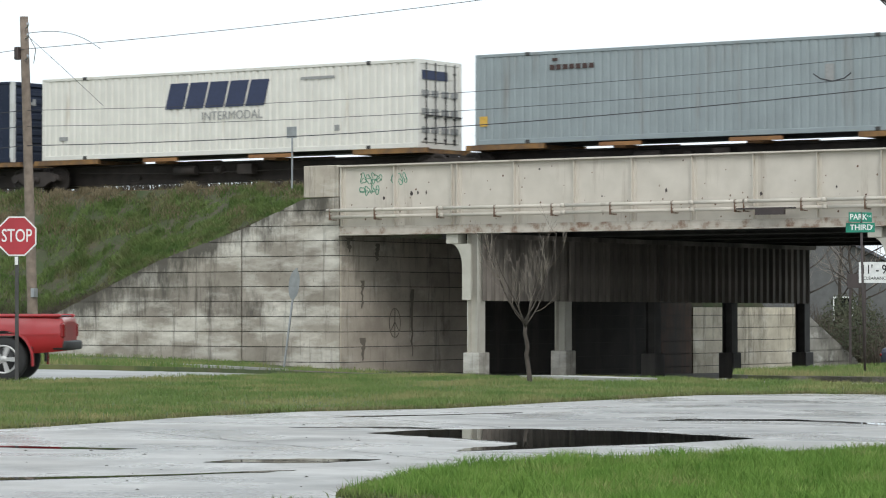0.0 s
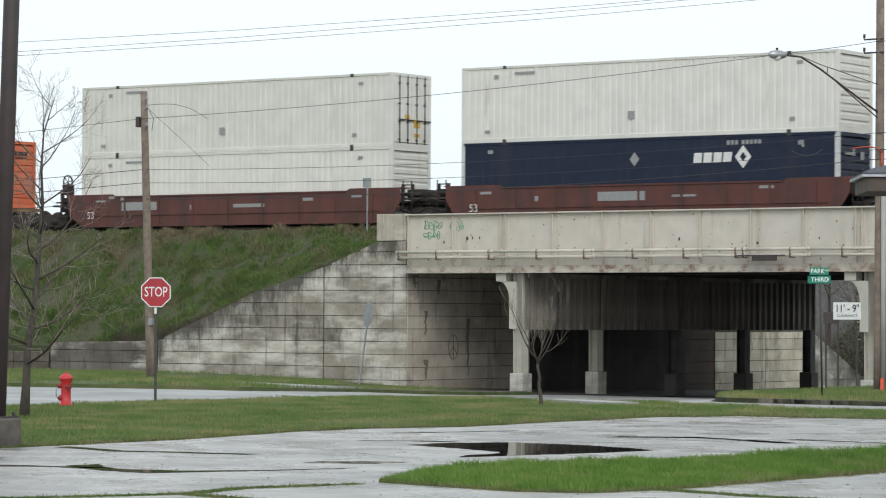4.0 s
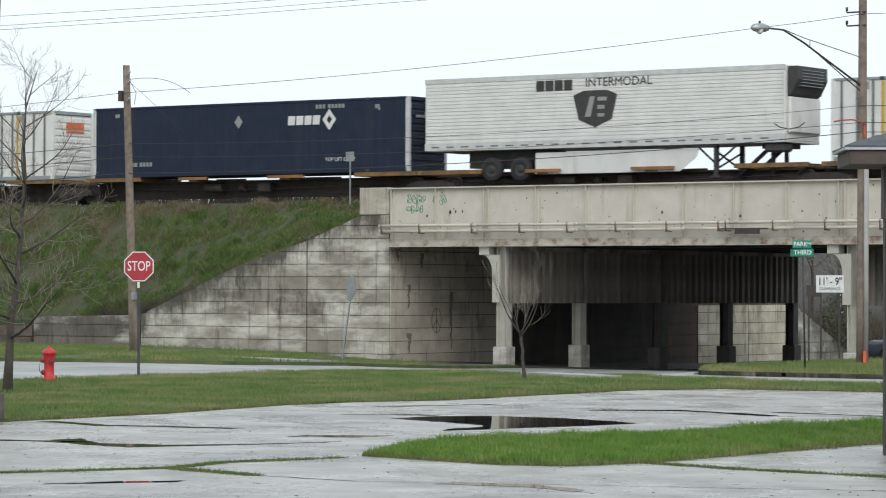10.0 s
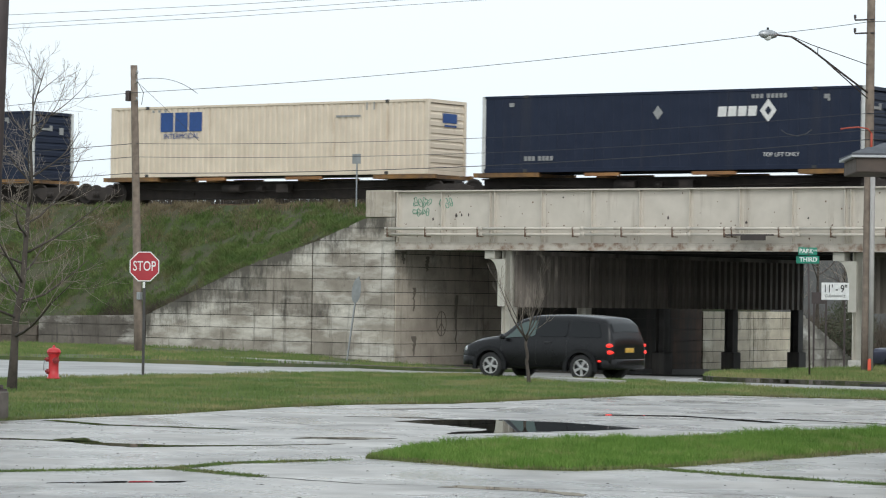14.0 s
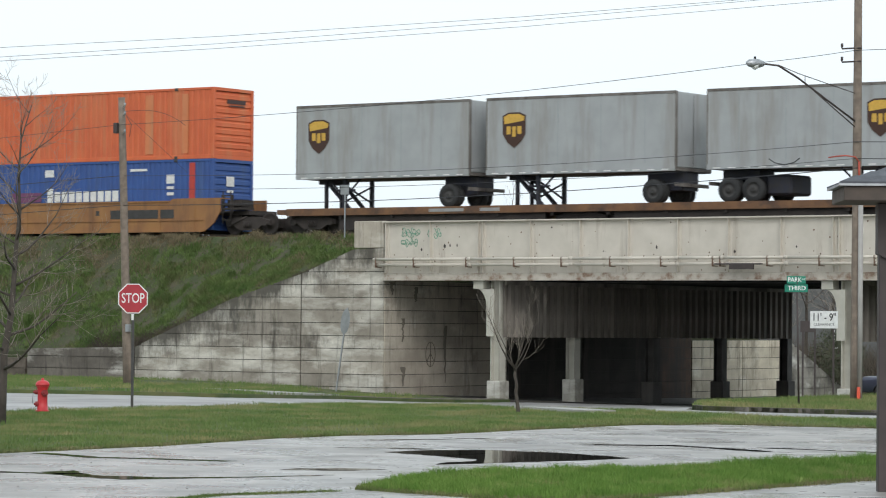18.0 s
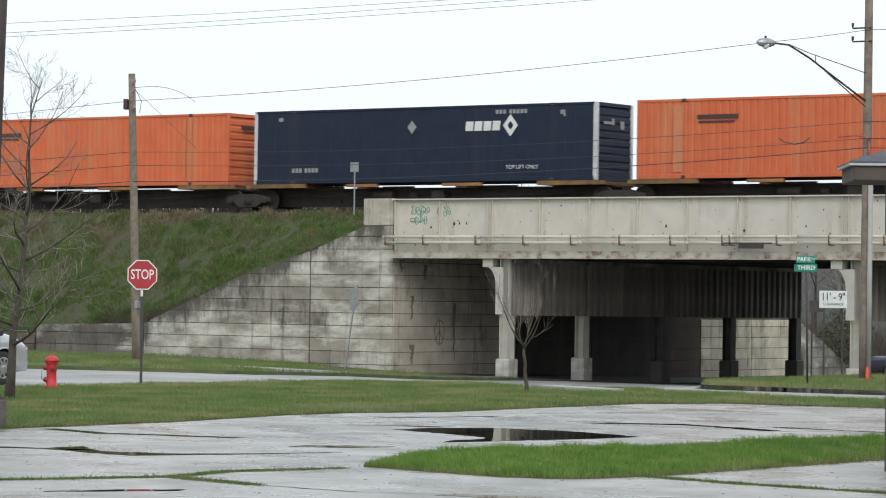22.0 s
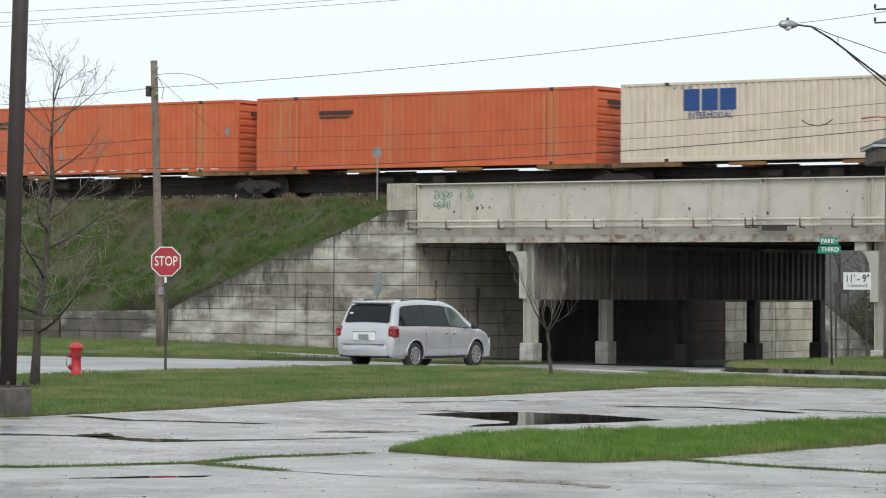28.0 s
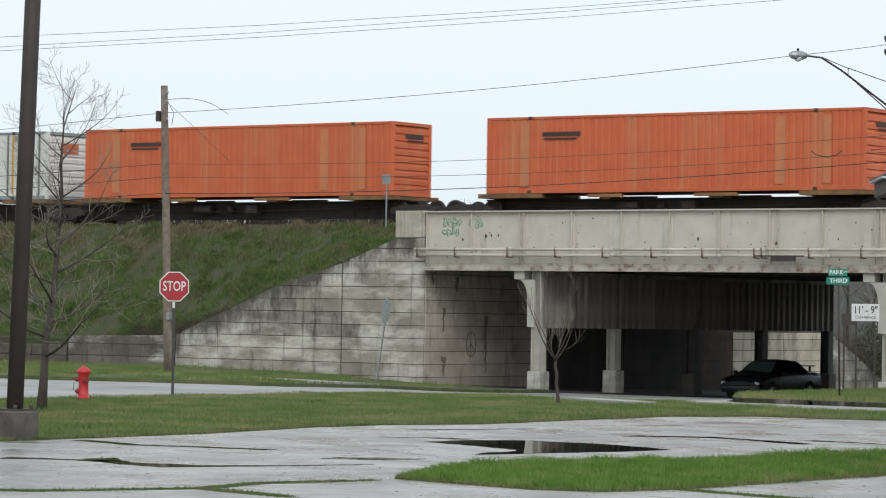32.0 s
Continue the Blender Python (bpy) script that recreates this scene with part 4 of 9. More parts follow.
street_lamp(east)
for z in (10.6, 10.2):
    bm = bmesh.new()
    tube(bm, [(0.2, -0.1, z), (-0.45, -0.1, z), (-0.45, -0.1, z + 0.06), (-0.45, -0.1, z + 0.16)], [0.025, 0.025, 0.04, 0.04], 8)
    part("insulator", bm, DARK_STEEL, east)
PE = (22.1, -6.7)
cable((-3.98, -9.9, 8.62), (20.5, -9.7, 9.72), 0.18)
cable((20.5, -9.7, 9.72), (PE[0], PE[1], 10.25), 0.02)
cable((PE[0], PE[1], 10.25), (60, -3, 11.2), 0.3)
cable((-90, 2, 9.2), (-3.98, -9.9, 8.62), 1.0)
for z0, z1, zz in ((6.9, 7.52, 8.4), (6.45, 7.02, 7.6), (5.9, 6.74, 7.2)):
    cable((-3.95, -9.8, z0), (PE[0], PE[1], z1), 0.28, 0.013 if zz == 7.2 else 0.008)
    cable((-90, 4, zz - 0.6), (-3.95, -9.8, z0), 0.9, 0.012)
    cable((PE[0], PE[1], z1), (70, -2, z1 + 0.3), 0.4, 0.012)
for p, q in (((21.65, -43.19, 7.42), (26.44, -39.12, 7.88)), ((21.65, -43.19, 7.23), (27.89, -38.04, 7.91)), ((21.66, -43.19, 7.15), (29.06, -37.23, 7.92))):
    p, q = Vector(p), Vector(q)
    d = (q - p).normalized()
    a, b = p - d * 70, q + d * 70
    a.z, b.z = p.z - 1.4, q.z + 7.0
    bm = bmesh.new()
    pts = []
    for k in range(25):
        s = -70 + k * 6.2
        c = p + d * s
        c.z = p.z + (q.z - p.z) / (q - p).length * s + 0.0011 * s * s - 0.0011 * s * (q - p).length
        pts.append(c)
    tube(bm, pts, 0.0045, 5)
    struct("overhead_cable", bm, BLACK_WIRE, "high thin overhead cable crossing the sky", "cable", "structure")


def post_sign(name, x, y, z, turn, boards, posts, label, category):
    root = thing(name, label, category, at=pose(x, y, z, 0, 0, turn))
    for px, h, r in posts:
        part("post", B((px - r, 0.004, -0.2, px + r, 0.004 + 2 * r, h)), DARK_STEEL, root)
    for bx, bz, w, h, mat, lab in boards:
        part("board", B((bx - w / 2, -0.012, bz - h / 2, bx + w / 2, 0.0, bz + h / 2), bevel=0.004), mat, root, lab)
    return root


cl = post_sign("clearance_sign", 19.18, -3.0, -0.2, 28, [(0, 2.42, 0.86, 0.54, SIGN_WHITE, "white clearance board")], [(-0.28, 2.3, 0.03), (0.3, 2.3, 0.03)],
               "white bridge clearance sign on two dark posts", "road sign")
words("11' - 9\"", 0.33, BLACK, cl, Matrix.Translation((0, -0.022, 2.49)) @ Matrix.Diagonal((0.78, 1, 1, 1)), label="black height figures", depth=0.001, bold=0.012)
words("CLEARANCE", 0.115, BLACK, cl, Matrix.Translation((0, -0.022, 2.27)), label="black word", depth=0.001)
post_sign("road_sign", 18.6, -3.3, -0.2, 28, [(0.14, 2.2, 0.44, 0.36, DARK_STEEL, "brown back of a sign board")], [(0, 2.36, 0.03)], "brown sign seen from behind on a dark post", "road sign")
sn = thing("street_name_sign", "two green street name blades on a thin post", "street sign", at=pose(24.12, -13.92, -0.1, 0, 0, 0))
bm = bmesh.new()
rod(bm, (0, 0, -0.2), (-0.09, 0.0, 3.5), 0.028, n=8)
part("post", bm, DARK_STEEL, sn)
for txt, sub, z, turn, w in (("PARK", "AVE", 3.39, 52, 0.56), ("THIRD", "ST", 3.16, 16, 0.64)):
    o = part("blade", B((-w / 2, -0.006, -0.105, w / 2, 0.006, 0.105), bevel=0.003), SIGN_GREEN, sn, "green blade with white letters")
    o.matrix_basis = pose(-0.09, -0.03, z, 0, 0, turn)
    words(txt, 0.17, SIGN_WHITE, o, Matrix.Translation((-0.05 if len(txt) == 4 else 0.02, -0.008, 0.0)), depth=0.001, bold=0.015)
    words(sub, 0.07, SIGN_WHITE, o, Matrix.Translation((w / 2 - 0.07, -0.008, 0.02)), depth=0.001)

ls = thing("leaning_sign", "grey sign on a bent post leaning before the wall", "road sign", at=pose(-1.2, -1.2, -0.4, 0, 9, 0))
part("post", B((-0.028, -0.02, -0.1, 0.028, 0.015, 2.95)), GALV, ls)
bm = bmesh.new()
prism(bm, [(0.20 * math.cos(a * PI / 8), 2.45 + 0.46 * math.sin(a * PI / 8)) for a in range(16)], -0.03, -0.022)
part("board", bm, SIGN_BACK, ls, "dull grey board")
ts = thing("track_sign", "small grey sign on a thin post beside the track", "track sign", at=pose(-5.66, 5.2, 5.2))
part("post", B((-0.025, -0.02, -0.1, 0.025, 0.02, 1.95)), GALV, ts)
part("board", B((-0.2, -0.034, 1.68, 0.2, -0.022, 2.05), bevel=0.004), SIGN_BACK, ts, "dull grey board")
cone = thing("orange_marker", "short orange marker tube on the verge", "marker", at=pose(22.31, -6.78, ground_z(22.31, -6.78) + 0.12))
bm = bmesh.new()
lathe(bm, [(0.09, 0.0), (0.09, 0.03), (0.055, 0.04), (0.05, 0.40), (0.02, 0.42)], 12)
part("tube", bm, ORANGE_PLASTIC, cone)

# tall steel pole on its concrete foot
sp = thing("steel_pole", "dark brown steel pole bolted to a stained concrete foot", "pole", at=pose(30.75, -53.16, 0.0))
bm = bmesh.new()
rod(bm, (0, 0, 0.47), (0.23, 0.16, 11.5), 0.128, 0.12, 16)
part("shaft", bm, DARK_STEEL, sp)
part("foot", B((-0.6, -0.27, -0.3, 0.27, 0.27, 0.45), bevel=0.03), surf("dark_foot", (0.12, 0.105, 0.09), (0.07, 0.06, 0.052), 4.0, 0.9, 0, 0.4), sp, "stained concrete foot")
part("base_plate", B((-0.24, -0.24, 0.452, 0.24, 0.24, 0.478)), DARK_STEEL, sp)
for a in (45, 135, 225, 315):
    bm = bmesh.new()
    rod(bm, (0.25 * math.cos(radians(a)), 0.25 * math.sin(radians(a)), 0.46), (0.25 * math.cos(radians(a)), 0.25 * math.sin(radians(a)), 0.54), 0.028, n=6)
    part("bolt", bm, DARK_STEEL, sp)

# roofed notice board at the lot's edge
kd = Vector((0.84, 0.55, 0))
ks = thing("roofed_board", "dark brown notice board with posts and a shingled roof", "notice board", at=pose(45.985, -52.735, 0.0, 0, 0, 33))
for x in (0.0, 2.6):
    part("post", B((x - 0.11, -0.11, -0.2, x + 0.11, 0.11, 3.62), bevel=0.01), DARK_STEEL, ks, "brown square post with scuffs")
bm = bmesh.new()
prism(bm, [(-0.13, 2.98), (0.0, 2.9), (2.6, 2.9), (2.73, 2.98), (2.73, 3.6), (-0.13, 3.6)], -0.16, 0.16)
part("board", bm, DARK_STEEL, ks)
part("fascia", B((-0.62, -0.75, 3.62, 3.2, 0.75, 3.80), bevel=0.01), surf("fascia_wood", (0.10, 0.075, 0.06), (0.07, 0.055, 0.045), 4.0, 0.8, 0, 0.2), ks, "dark wooden eave board")
part("gutter_edge", B((-0.68, -0.80, 3.802, 3.26, 0.80, 3.83)), GALV, ks, "pale metal drip edge")
for s in (-1, 1):
    for k in range(4):
        bm = bmesh.new()
        y0, y1 = 0.80 - 0.2 * k, 0.80 - 0.2 * (k + 1) - 0.04
        z0, z1 = 3.834 + 0.066 * k, 3.834 + 0.066 * (k + 1)
        x0, x1 = -0.68 + 0.22 * k, 3.26 - 0.22 * k
        vs = [(x0, s * y0, z0), (x1, s * y0, z0), (x1 - 0.22, s * y1, z1 + 0.02), (x0 + 0.22, s * y1, z1 + 0.02)]
        lo = [bm.verts.new(v) for v in vs]
        hi = [bm.verts.new((v[0], v[1], v[2] + 0.02)) for v in vs]
        bm.faces.new(lo), bm.faces.new(hi)
        for e in range(4):
            bm.faces.new((lo[e], lo[(e + 1) % 4], hi[(e + 1) % 4], hi[e]))
        bmesh.ops.recalc_face_normals(bm, faces=bm.faces[:])
        part("shingle_course", bm, SHINGLE, ks)
bm = bmesh.new()
prism(bm, [(-0.66, 3.835), (3.24, 3.835), (2.4, 4.105), (0.2, 4.105)], -0.06, 0.06)
part("ridge", bm, SHINGLE, ks)

# far house beyond the bridge
hs = thing("house", "grey house with a dark roof far beyond the bridge", "house", at=pose(-16, 62, -0.4, 0, 0, 25))
SIDING = surf("grey_siding", (0.125, 0.125, 0.125), (0.10, 0.10, 0.10), 3.0, 0.8, 0, 0.1)
bm = bmesh.new()
prism(bm, [(-6, 0), (6, 0), (6, 3.2), (0, 6.2), (-6, 3.2)], 0, 9)
part("wall", bm, SIDING, hs)
for s in (-1, 1):
    bm = bmesh.new()
    prism(bm, [(s * 6.5, 3.0), (s * 6.5, 3.15), (0, 6.4), (0, 6.22)], -0.4, 9.4)
    part("roof", bm, SHINGLE, hs, "dark shingled roof slope")
for x in (-3.2, 2.2):
    w = part("window", B((x - 0.5, -0.06, 1.1, x + 0.5, -0.005, 2.3)), SIGN_WHITE, hs)
    part("pane", B((x - 0.42, -0.075, 1.18, x + 0.42, -0.062, 2.22)), GLASS_DARK, w)

# ---- puddles, cracks and joints in the lot ----
def flat_patch(name, pts, z, material, label, category, kind="structure", ground=True):
    bm = bmesh.new()
    f = bm.faces.new([bm.verts.new((x, y, z)) for x, y in pts])
    bmesh.ops.recalc_face_normals(bm, faces=[f])
    if f.normal.z < 0:
        f.normal_flip()
    bmesh.ops.triangulate(bm, faces=[f])
    out = bmesh.ops.extrude_face_region(bm, geom=bm.faces[:])["geom"]
    for v in out:
        if isinstance(v, bmesh.types.BMVert):
            v.co.z -= 0.003
    bmesh.ops.recalc_face_normals(bm, faces=bm.faces[:])
    return struct(name, bm, material, label, category, kind)


def ragged(pts, amount, seed, steps=5):
    rnd = random.Random(seed)
    out = []
    for (x0, y0), (x1, y1) in zip(pts, pts[1:] + pts[:1]):
        for k in range(steps):
            u = k / steps
            a = amount if k else 0
            out.append((x0 + (x1 - x0) * u + rnd.uniform(-a, a), y0 + (y1 - y0) * u + rnd.uniform(-a, a)))
    return out


flat_patch("puddle", ragged([(35.0, -48.3), (35.1, -47.2), (35.7, -46.5), (37.1, -46.5), (38.3, -46.9), (38.95, -47.3), (38.7, -48.7), (38.4, -49.7), (37.95, -51.1), (37.7, -50.5), (37.75, -49.9), (37.5, -49.3), (36.6, -48.9), (35.8, -48.6)], 0.05, 3),
           0.004, WATER, "dark still rain puddle on the concrete", "puddle")
for i, (pts, w) in enumerate((([(31.4, -52.5), (33.0, -52.9), (34.0, -52.6), (35.2, -52.4)], 0.16), ([(34.4, -57.3), (35.3, -56.9), (36.0, -56.7)], 0.22), ([(35.3, -56.4), (36.4, -56.9), (37.3, -56.9), (38.0, -55.9), (38.6, -54.7)], 0.28),
                              ([(35.8, -43.4), (36.9, -42.7), (37.8, -42.9), (38.7, -43.4), (39.3, -43.5)], 0.22), ([(38.7, -42.3), (39.8, -42.4), (40.9, -42.6), (43, -42.2)], 0.16), ([(37.2, -53.7), (37.7, -53.3), (38.2, -53.1)], 0.3),
                              ([(32.1, -44.6), (32.7, -43.4), (33.1, -42.4)], 0.2), ([(33.5, -47.5), (34.2, -47.0), (34.9, -46.9)], 0.16), ([(44.6, -60.6), (45.6, -60.4), (46.4, -60.7)], 0.18), ([(41.4, -63.2), (41.8, -62.6), (42.2, -62.1)], 0.16))):
    rnd = random.Random(i)
    up = [(x + rnd.uniform(-0.05, 0.05), y + w * rnd.uniform(0.4, 1.5)) for x, y in pts]
    dn = [(x + rnd.uniform(-0.05, 0.05), y - w * rnd.uniform(0.4, 1.5)) for x, y in pts[::-1]]
    flat_patch("puddle", ragged(up + dn, 0.05, i + 20, 4), 0.004, WATER, "shallow dark streak of rain water", "puddle")

CRACK = plain("crack_dirt", (0.07, 0.065, 0.055), 0.8)


def crack(pts, w, seed):
    rnd = random.Random(seed)
    row = []
    for (x0, y0), (x1, y1) in zip(pts, pts[1:]):
        n = max(2, int(math.hypot(x1 - x0, y1 - y0) / 0.25))
        for k in range(n):
            row.append((x0 + (x1 - x0) * k / n + rnd.uniform(-0.03, 0.03), y0 + (y1 - y0) * k / n + rnd.uniform(-0.03, 0.03)))
    row.append(pts[-1])
    bm = bmesh.new()
    prev = None
    for i, (x, y) in enumerate(row):
        ww = w * rnd.uniform(0.5, 1.2)
        cur = [bm.verts.new((x - ww * 0.7, y - ww * 0.7, 0.0035)), bm.verts.new((x + ww * 0.7, y + ww * 0.7, 0.0035))]
        if prev:
            bm.faces.new((prev[0], cur[0], cur[1], prev[1]))
        prev = cur
    return struct("crack", bm, CRACK, "dirt-filled crack across the concrete", "crack")


for i, (pts, w) in enumerate((([(38.5, -63.0), (39.7, -62.2), (40.6, -60.4), (40.4, -59.1), (40.9, -57.5)], 0.10), ([(40.6, -60.4), (42.2, -60.8), (43.7, -60.9), (45.8, -60.0), (50, -58.4)], 0.04), ([(44.4, -56.1), (45.9, -56.5), (47.9, -56.7), (52, -56.2)], 0.10),
                              ([(31.2, -44.0), (35.5, -46.4)], 0.012), ([(36.5, -58.5), (40.0, -50.5)], 0.012), ([(33.0, -56.5), (36.8, -46.0), (40.0, -38.0)], 0.014), ([(45.5, -53.0), (46.8, -49.0)], 0.012), ([(31.3, -48.5), (39.8, -53.0)], 0.010),
                              ([(36, -41), (42.5, -44.2)], 0.012), ([(42.5, -66), (47.5, -60.5)], 0.012))):
    crack(pts, w, i)
slab("sidewalk", [(24.0, -27.9), (24.6, -27.2), (27.3, -28.7), (26.9, -29.4)], 0.10, 0.2, WALK, "short pale concrete walk slab in the grass", "sidewalk", 0.8)
APRON = [(5.2, -9.6), (7.35, -14.0), (9.5, -18.7), (6.5, -18.0), (3.0, -13.0), (-0.5, -8.6), (1.2, -7.2)]
slab("apron", APRON, 0.16, 0.25, WALK, "pale concrete driveway apron on the verge", "sidewalk", 1.0)


# ---- grass as many blades ----
def inside(px, py, poly):
    hit = np.zeros(len(px), bool)
    q = np.array(poly)
    for (x0, y0), (x1, y1) in zip(q, np.roll(q, -1, 0)):
        cross = ((y0 > py) != (y1 > py)) & (px < (x1 - x0) * (py - y0) / (y1 - y0 + 1e-12) + x0)
        hit ^= cross
    return hit


def blades(name, px, py, pz, height, width, material, label, seed=1, spread=0.6):
    """One mesh of bent blades standing at the given places."""
    rng = np.random.default_rng(seed)
    n = len(px)
    a = rng.uniform(0, 2 * np.pi, n)
    lean = rng.uniform(0.05, spread, n) * height
    b = a + rng.uniform(-1.2, 1.2, n)
    dx, dy = np.cos(a) * width / 2, np.sin(a) * width / 2
    lx, ly = np.cos(b) * lean, np.sin(b) * lean
    v = np.empty((n, 5, 3))
    v[:, 0] = np.stack([px - dx, py - dy, pz - 0.02], -1)
    v[:, 1] = np.stack([px + dx, py + dy, pz - 0.02], -1)
    v[:, 2] = np.stack([px + dx * 0.7 + lx * 0.35, py + dy * 0.7 + ly * 0.35, pz + height * 0.6], -1)
    v[:, 3] = np.stack([px - dx * 0.7 + lx * 0.35, py - dy * 0.7 + ly * 0.35, pz + height * 0.6], -1)
    v[:, 4] = np.stack([px + lx, py + ly, pz + height], -1)
    base = (np.arange(n) * 5)[:, None]
    tris = np.concatenate([base + np.array([[0, 1, 2]]), base + np.array([[0, 2, 3]]), base + np.array([[3, 2, 4]])])
    me = bpy.data.meshes.new(name)
    me.vertices.add(n * 5)
    me.vertices.foreach_set("co", v.ravel())
    me.loops.add(len(tris) * 3)
    me.loops.foreach_set("vertex_index", tris.ravel().astype(np.int32))
    me.polygons.add(len(tris))
    me.polygons.foreach_set("loop_start", np.arange(0, len(tris) * 3, 3, dtype=np.int32))
    me.update(calc_edges=True)
    me.materials.append(material)
    return struct(name, me, None, label, "grass", "stuff")


def patch_noise(x, y, s):
    return np.array([noise.noise((a * s, b * s, 0.3)) for a, b in zip(x, y)])


def sow(poly, per_m2, seed, box_=None):
    rng = np.random.default_rng(seed)
    q = np.array(poly)
    (x0, y0), (x1, y1) = q.min(0), q.max(0)
    if box_:
        x0, x1, y0, y1 = max(x0, box_[0]), min(x1, box_[1]), max(y0, box_[2]), min(y1, box_[3])
    n = int((x1 - x0) * (y1 - y0) * per_m2)
    x, y = rng.uniform(x0, x1, n), rng.uniform(y0, y1, n)
    k = inside(x, y, poly)
    return x[k], y[k]


GZ = np.vectorize(ground_z)
gx, gy = sow(STRIP, 1500, 5)
nz = patch_noise(gx, gy, 2.2) + 0.6 * patch_noise(gx, gy, 0.7)
blades("lawn_grass", gx, gy, GZ(gx, gy) + 0.02, np.clip(0.07 + 0.075 * nz + np.random.default_rng(2).uniform(-0.03, 0.05, len(gx)), 0.02, 0.24), 0.008, GRASS_LUSH, "lush green spring grass blades", 5, 1.1)
gx, gy = sow(ISLAND, 430, 6, (17.7, 40, -60, -23.5))
nz = patch_noise(gx, gy, 0.6) + 0.7 * patch_noise(gx, gy, 2.0)
blades("lawn_grass", gx, gy, GZ(gx, gy) + 0.02, np.clip(0.045 + 0.05 * nz + np.random.default_rng(3).uniform(-0.02, 0.035, len(gx)), 0.012, 0.17), 0.011, GRASS_BLADE, "short mown spring grass with dry patches", 6, 1.0)
gx, gy = sow(VERGE_EAST, 230, 7, (17.7, 36, -28, 0))
blades("verge_grass", gx, gy, GZ(gx, gy) + 0.12, np.random.default_rng(4).uniform(0.05, 0.16, len(gx)), 0.016, GRASS_BLADE, "green verge grass by the kerb", 7)
gx, gy = sow(VERGE_WEST, 150, 8, (-24, 12, -28, -0.2))
bare = inside(gx, gy, APRON) | (patch_noise(gx, gy, 0.35) + 0.5 * patch_noise(gx, gy, 1.3) < -0.22)
gx, gy = gx[~bare], gy[~bare]
blades("verge_grass", gx, gy, GZ(gx, gy) + 0.10, np.clip(np.random.default_rng(5).uniform(0.04, 0.14, len(gx)) + 0.05 * patch_noise(gx, gy, 0.5), 0.03, 0.3), 0.018, GRASS_BLADE, "rough verge grass below the wall", 8)
rng = np.random.default_rng(11)
gx, gy = rng.uniform(-32, -1.4, 190000), rng.uniform(0.5, 5.7, 190000)
gz = np.array([bank_z(a, b) for a, b in zip(gx, gy)])
cl_ = 0.6 * patch_noise(gx, gy, 1.9) + 0.55 * patch_noise(gx + 40, gy * 1.4, 0.75) + 0.35 * patch_noise(gx, gy, 4.5)
keep = rng.uniform(-0.6, 0.4, len(gx)) < cl_
straw = keep & (rng.uniform(-0.3, 0.5, len(gx)) < patch_noise(gx * 0.6 + 9, gy * 1.5, 0.9) + 0.35 * (gy - 4.2) - 0.22)
hh = np.clip(0.10 + 0.26 * cl_ + rng.uniform(-0.05, 0.08, len(gx)), 0.03, 0.36)
for mask, mat, lab, sd in ((keep & ~straw, BANK_BLADE, "shaggy green bank grass in tussocks", 9), (straw, BANK_STRAW, "dry straw-coloured bank grass", 10)):
    blades("bank_grass", gx[mask], gy[mask], gz[mask], hh[mask], 0.026, mat, lab, sd, 1.4)
rows = []
for pts in ([(38.5, -63.0), (39.7, -62.2), (40.6, -60.4), (40.4, -59.1), (40.9, -57.5)], [(44.4, -56.1), (45.9, -56.5), (47.9, -56.7), (52, -56.2)], [(40.6, -60.4), (42.2, -60.8)]):
    for (x0, y0), (x1, y1) in zip(pts, pts[1:]):
        n = int(math.hypot(x1 - x0, y1 - y0) * 1500)
        u = np.clip((np.floor(rng.uniform(0, 1, n) * 40) + rng.normal(0.5, 0.28, n)) / 40, 0, 1)
        gate = np.array([noise.noise((x0 + (x1 - x0) * a * 3, y0 * 2 + a * 5, 1.7)) for a in u]) > -0.32
        rows.append(np.stack([x0 + (x1 - x0) * u + rng.normal(0, 0.06, n), y0 + (y1 - y0) * u + rng.normal(0, 0.075, n)], -1)[gate])
rows = np.concatenate(rows)
blades("crack_weeds", rows[:, 0], rows[:, 1], np.zeros(len(rows)), rng.uniform(0.006, 0.027, len(rows)) * np.where(rng.random(len(rows)) < 0.05, 2.2, 1.0), 0.009, BANK_BLADE, "weeds growing along the cracks", 12, 1.4)


# ragged dry fringe where the grass meets the concrete
fringe = []
for line in ([(30.9, -60), (31.0, -52), (31.0, -49), (30.4, -45.3), (30.5, -43.4), (31.3, -41.5), (31.2, -38.5), (31.2, -34.6), (32.2, -32.8), (35.5, -32.2), (44, -33.6)], STRIP + STRIP[:1]):
    for (x0, y0), (x1, y1) in zip(line, line[1:]):
        n = int(math.hypot(x1 - x0, y1 - y0) * 420)
        u = rng.uniform(0, 1, n)
        w = 0.05 + 0.05 * np.array([noise.noise((x0 + (x1 - x0) * a, (y0 + (y1 - y0) * a) * 1.5, 4.1)) for a in u])
        fringe.append(np.stack([x0 + (x1 - x0) * u + rng.normal(0, 1, n) * w, y0 + (y1 - y0) * u + rng.normal(0, 1, n) * w], -1))
fringe = np.concatenate(fringe)
blades("edge_grass", fringe[:, 0], fringe[:, 1], np.zeros(len(fringe)), rng.uniform(0.015, 0.075, len(fringe)), 0.01, STRAW, "dry ragged grass fringe along the concrete", 14, 1.6)
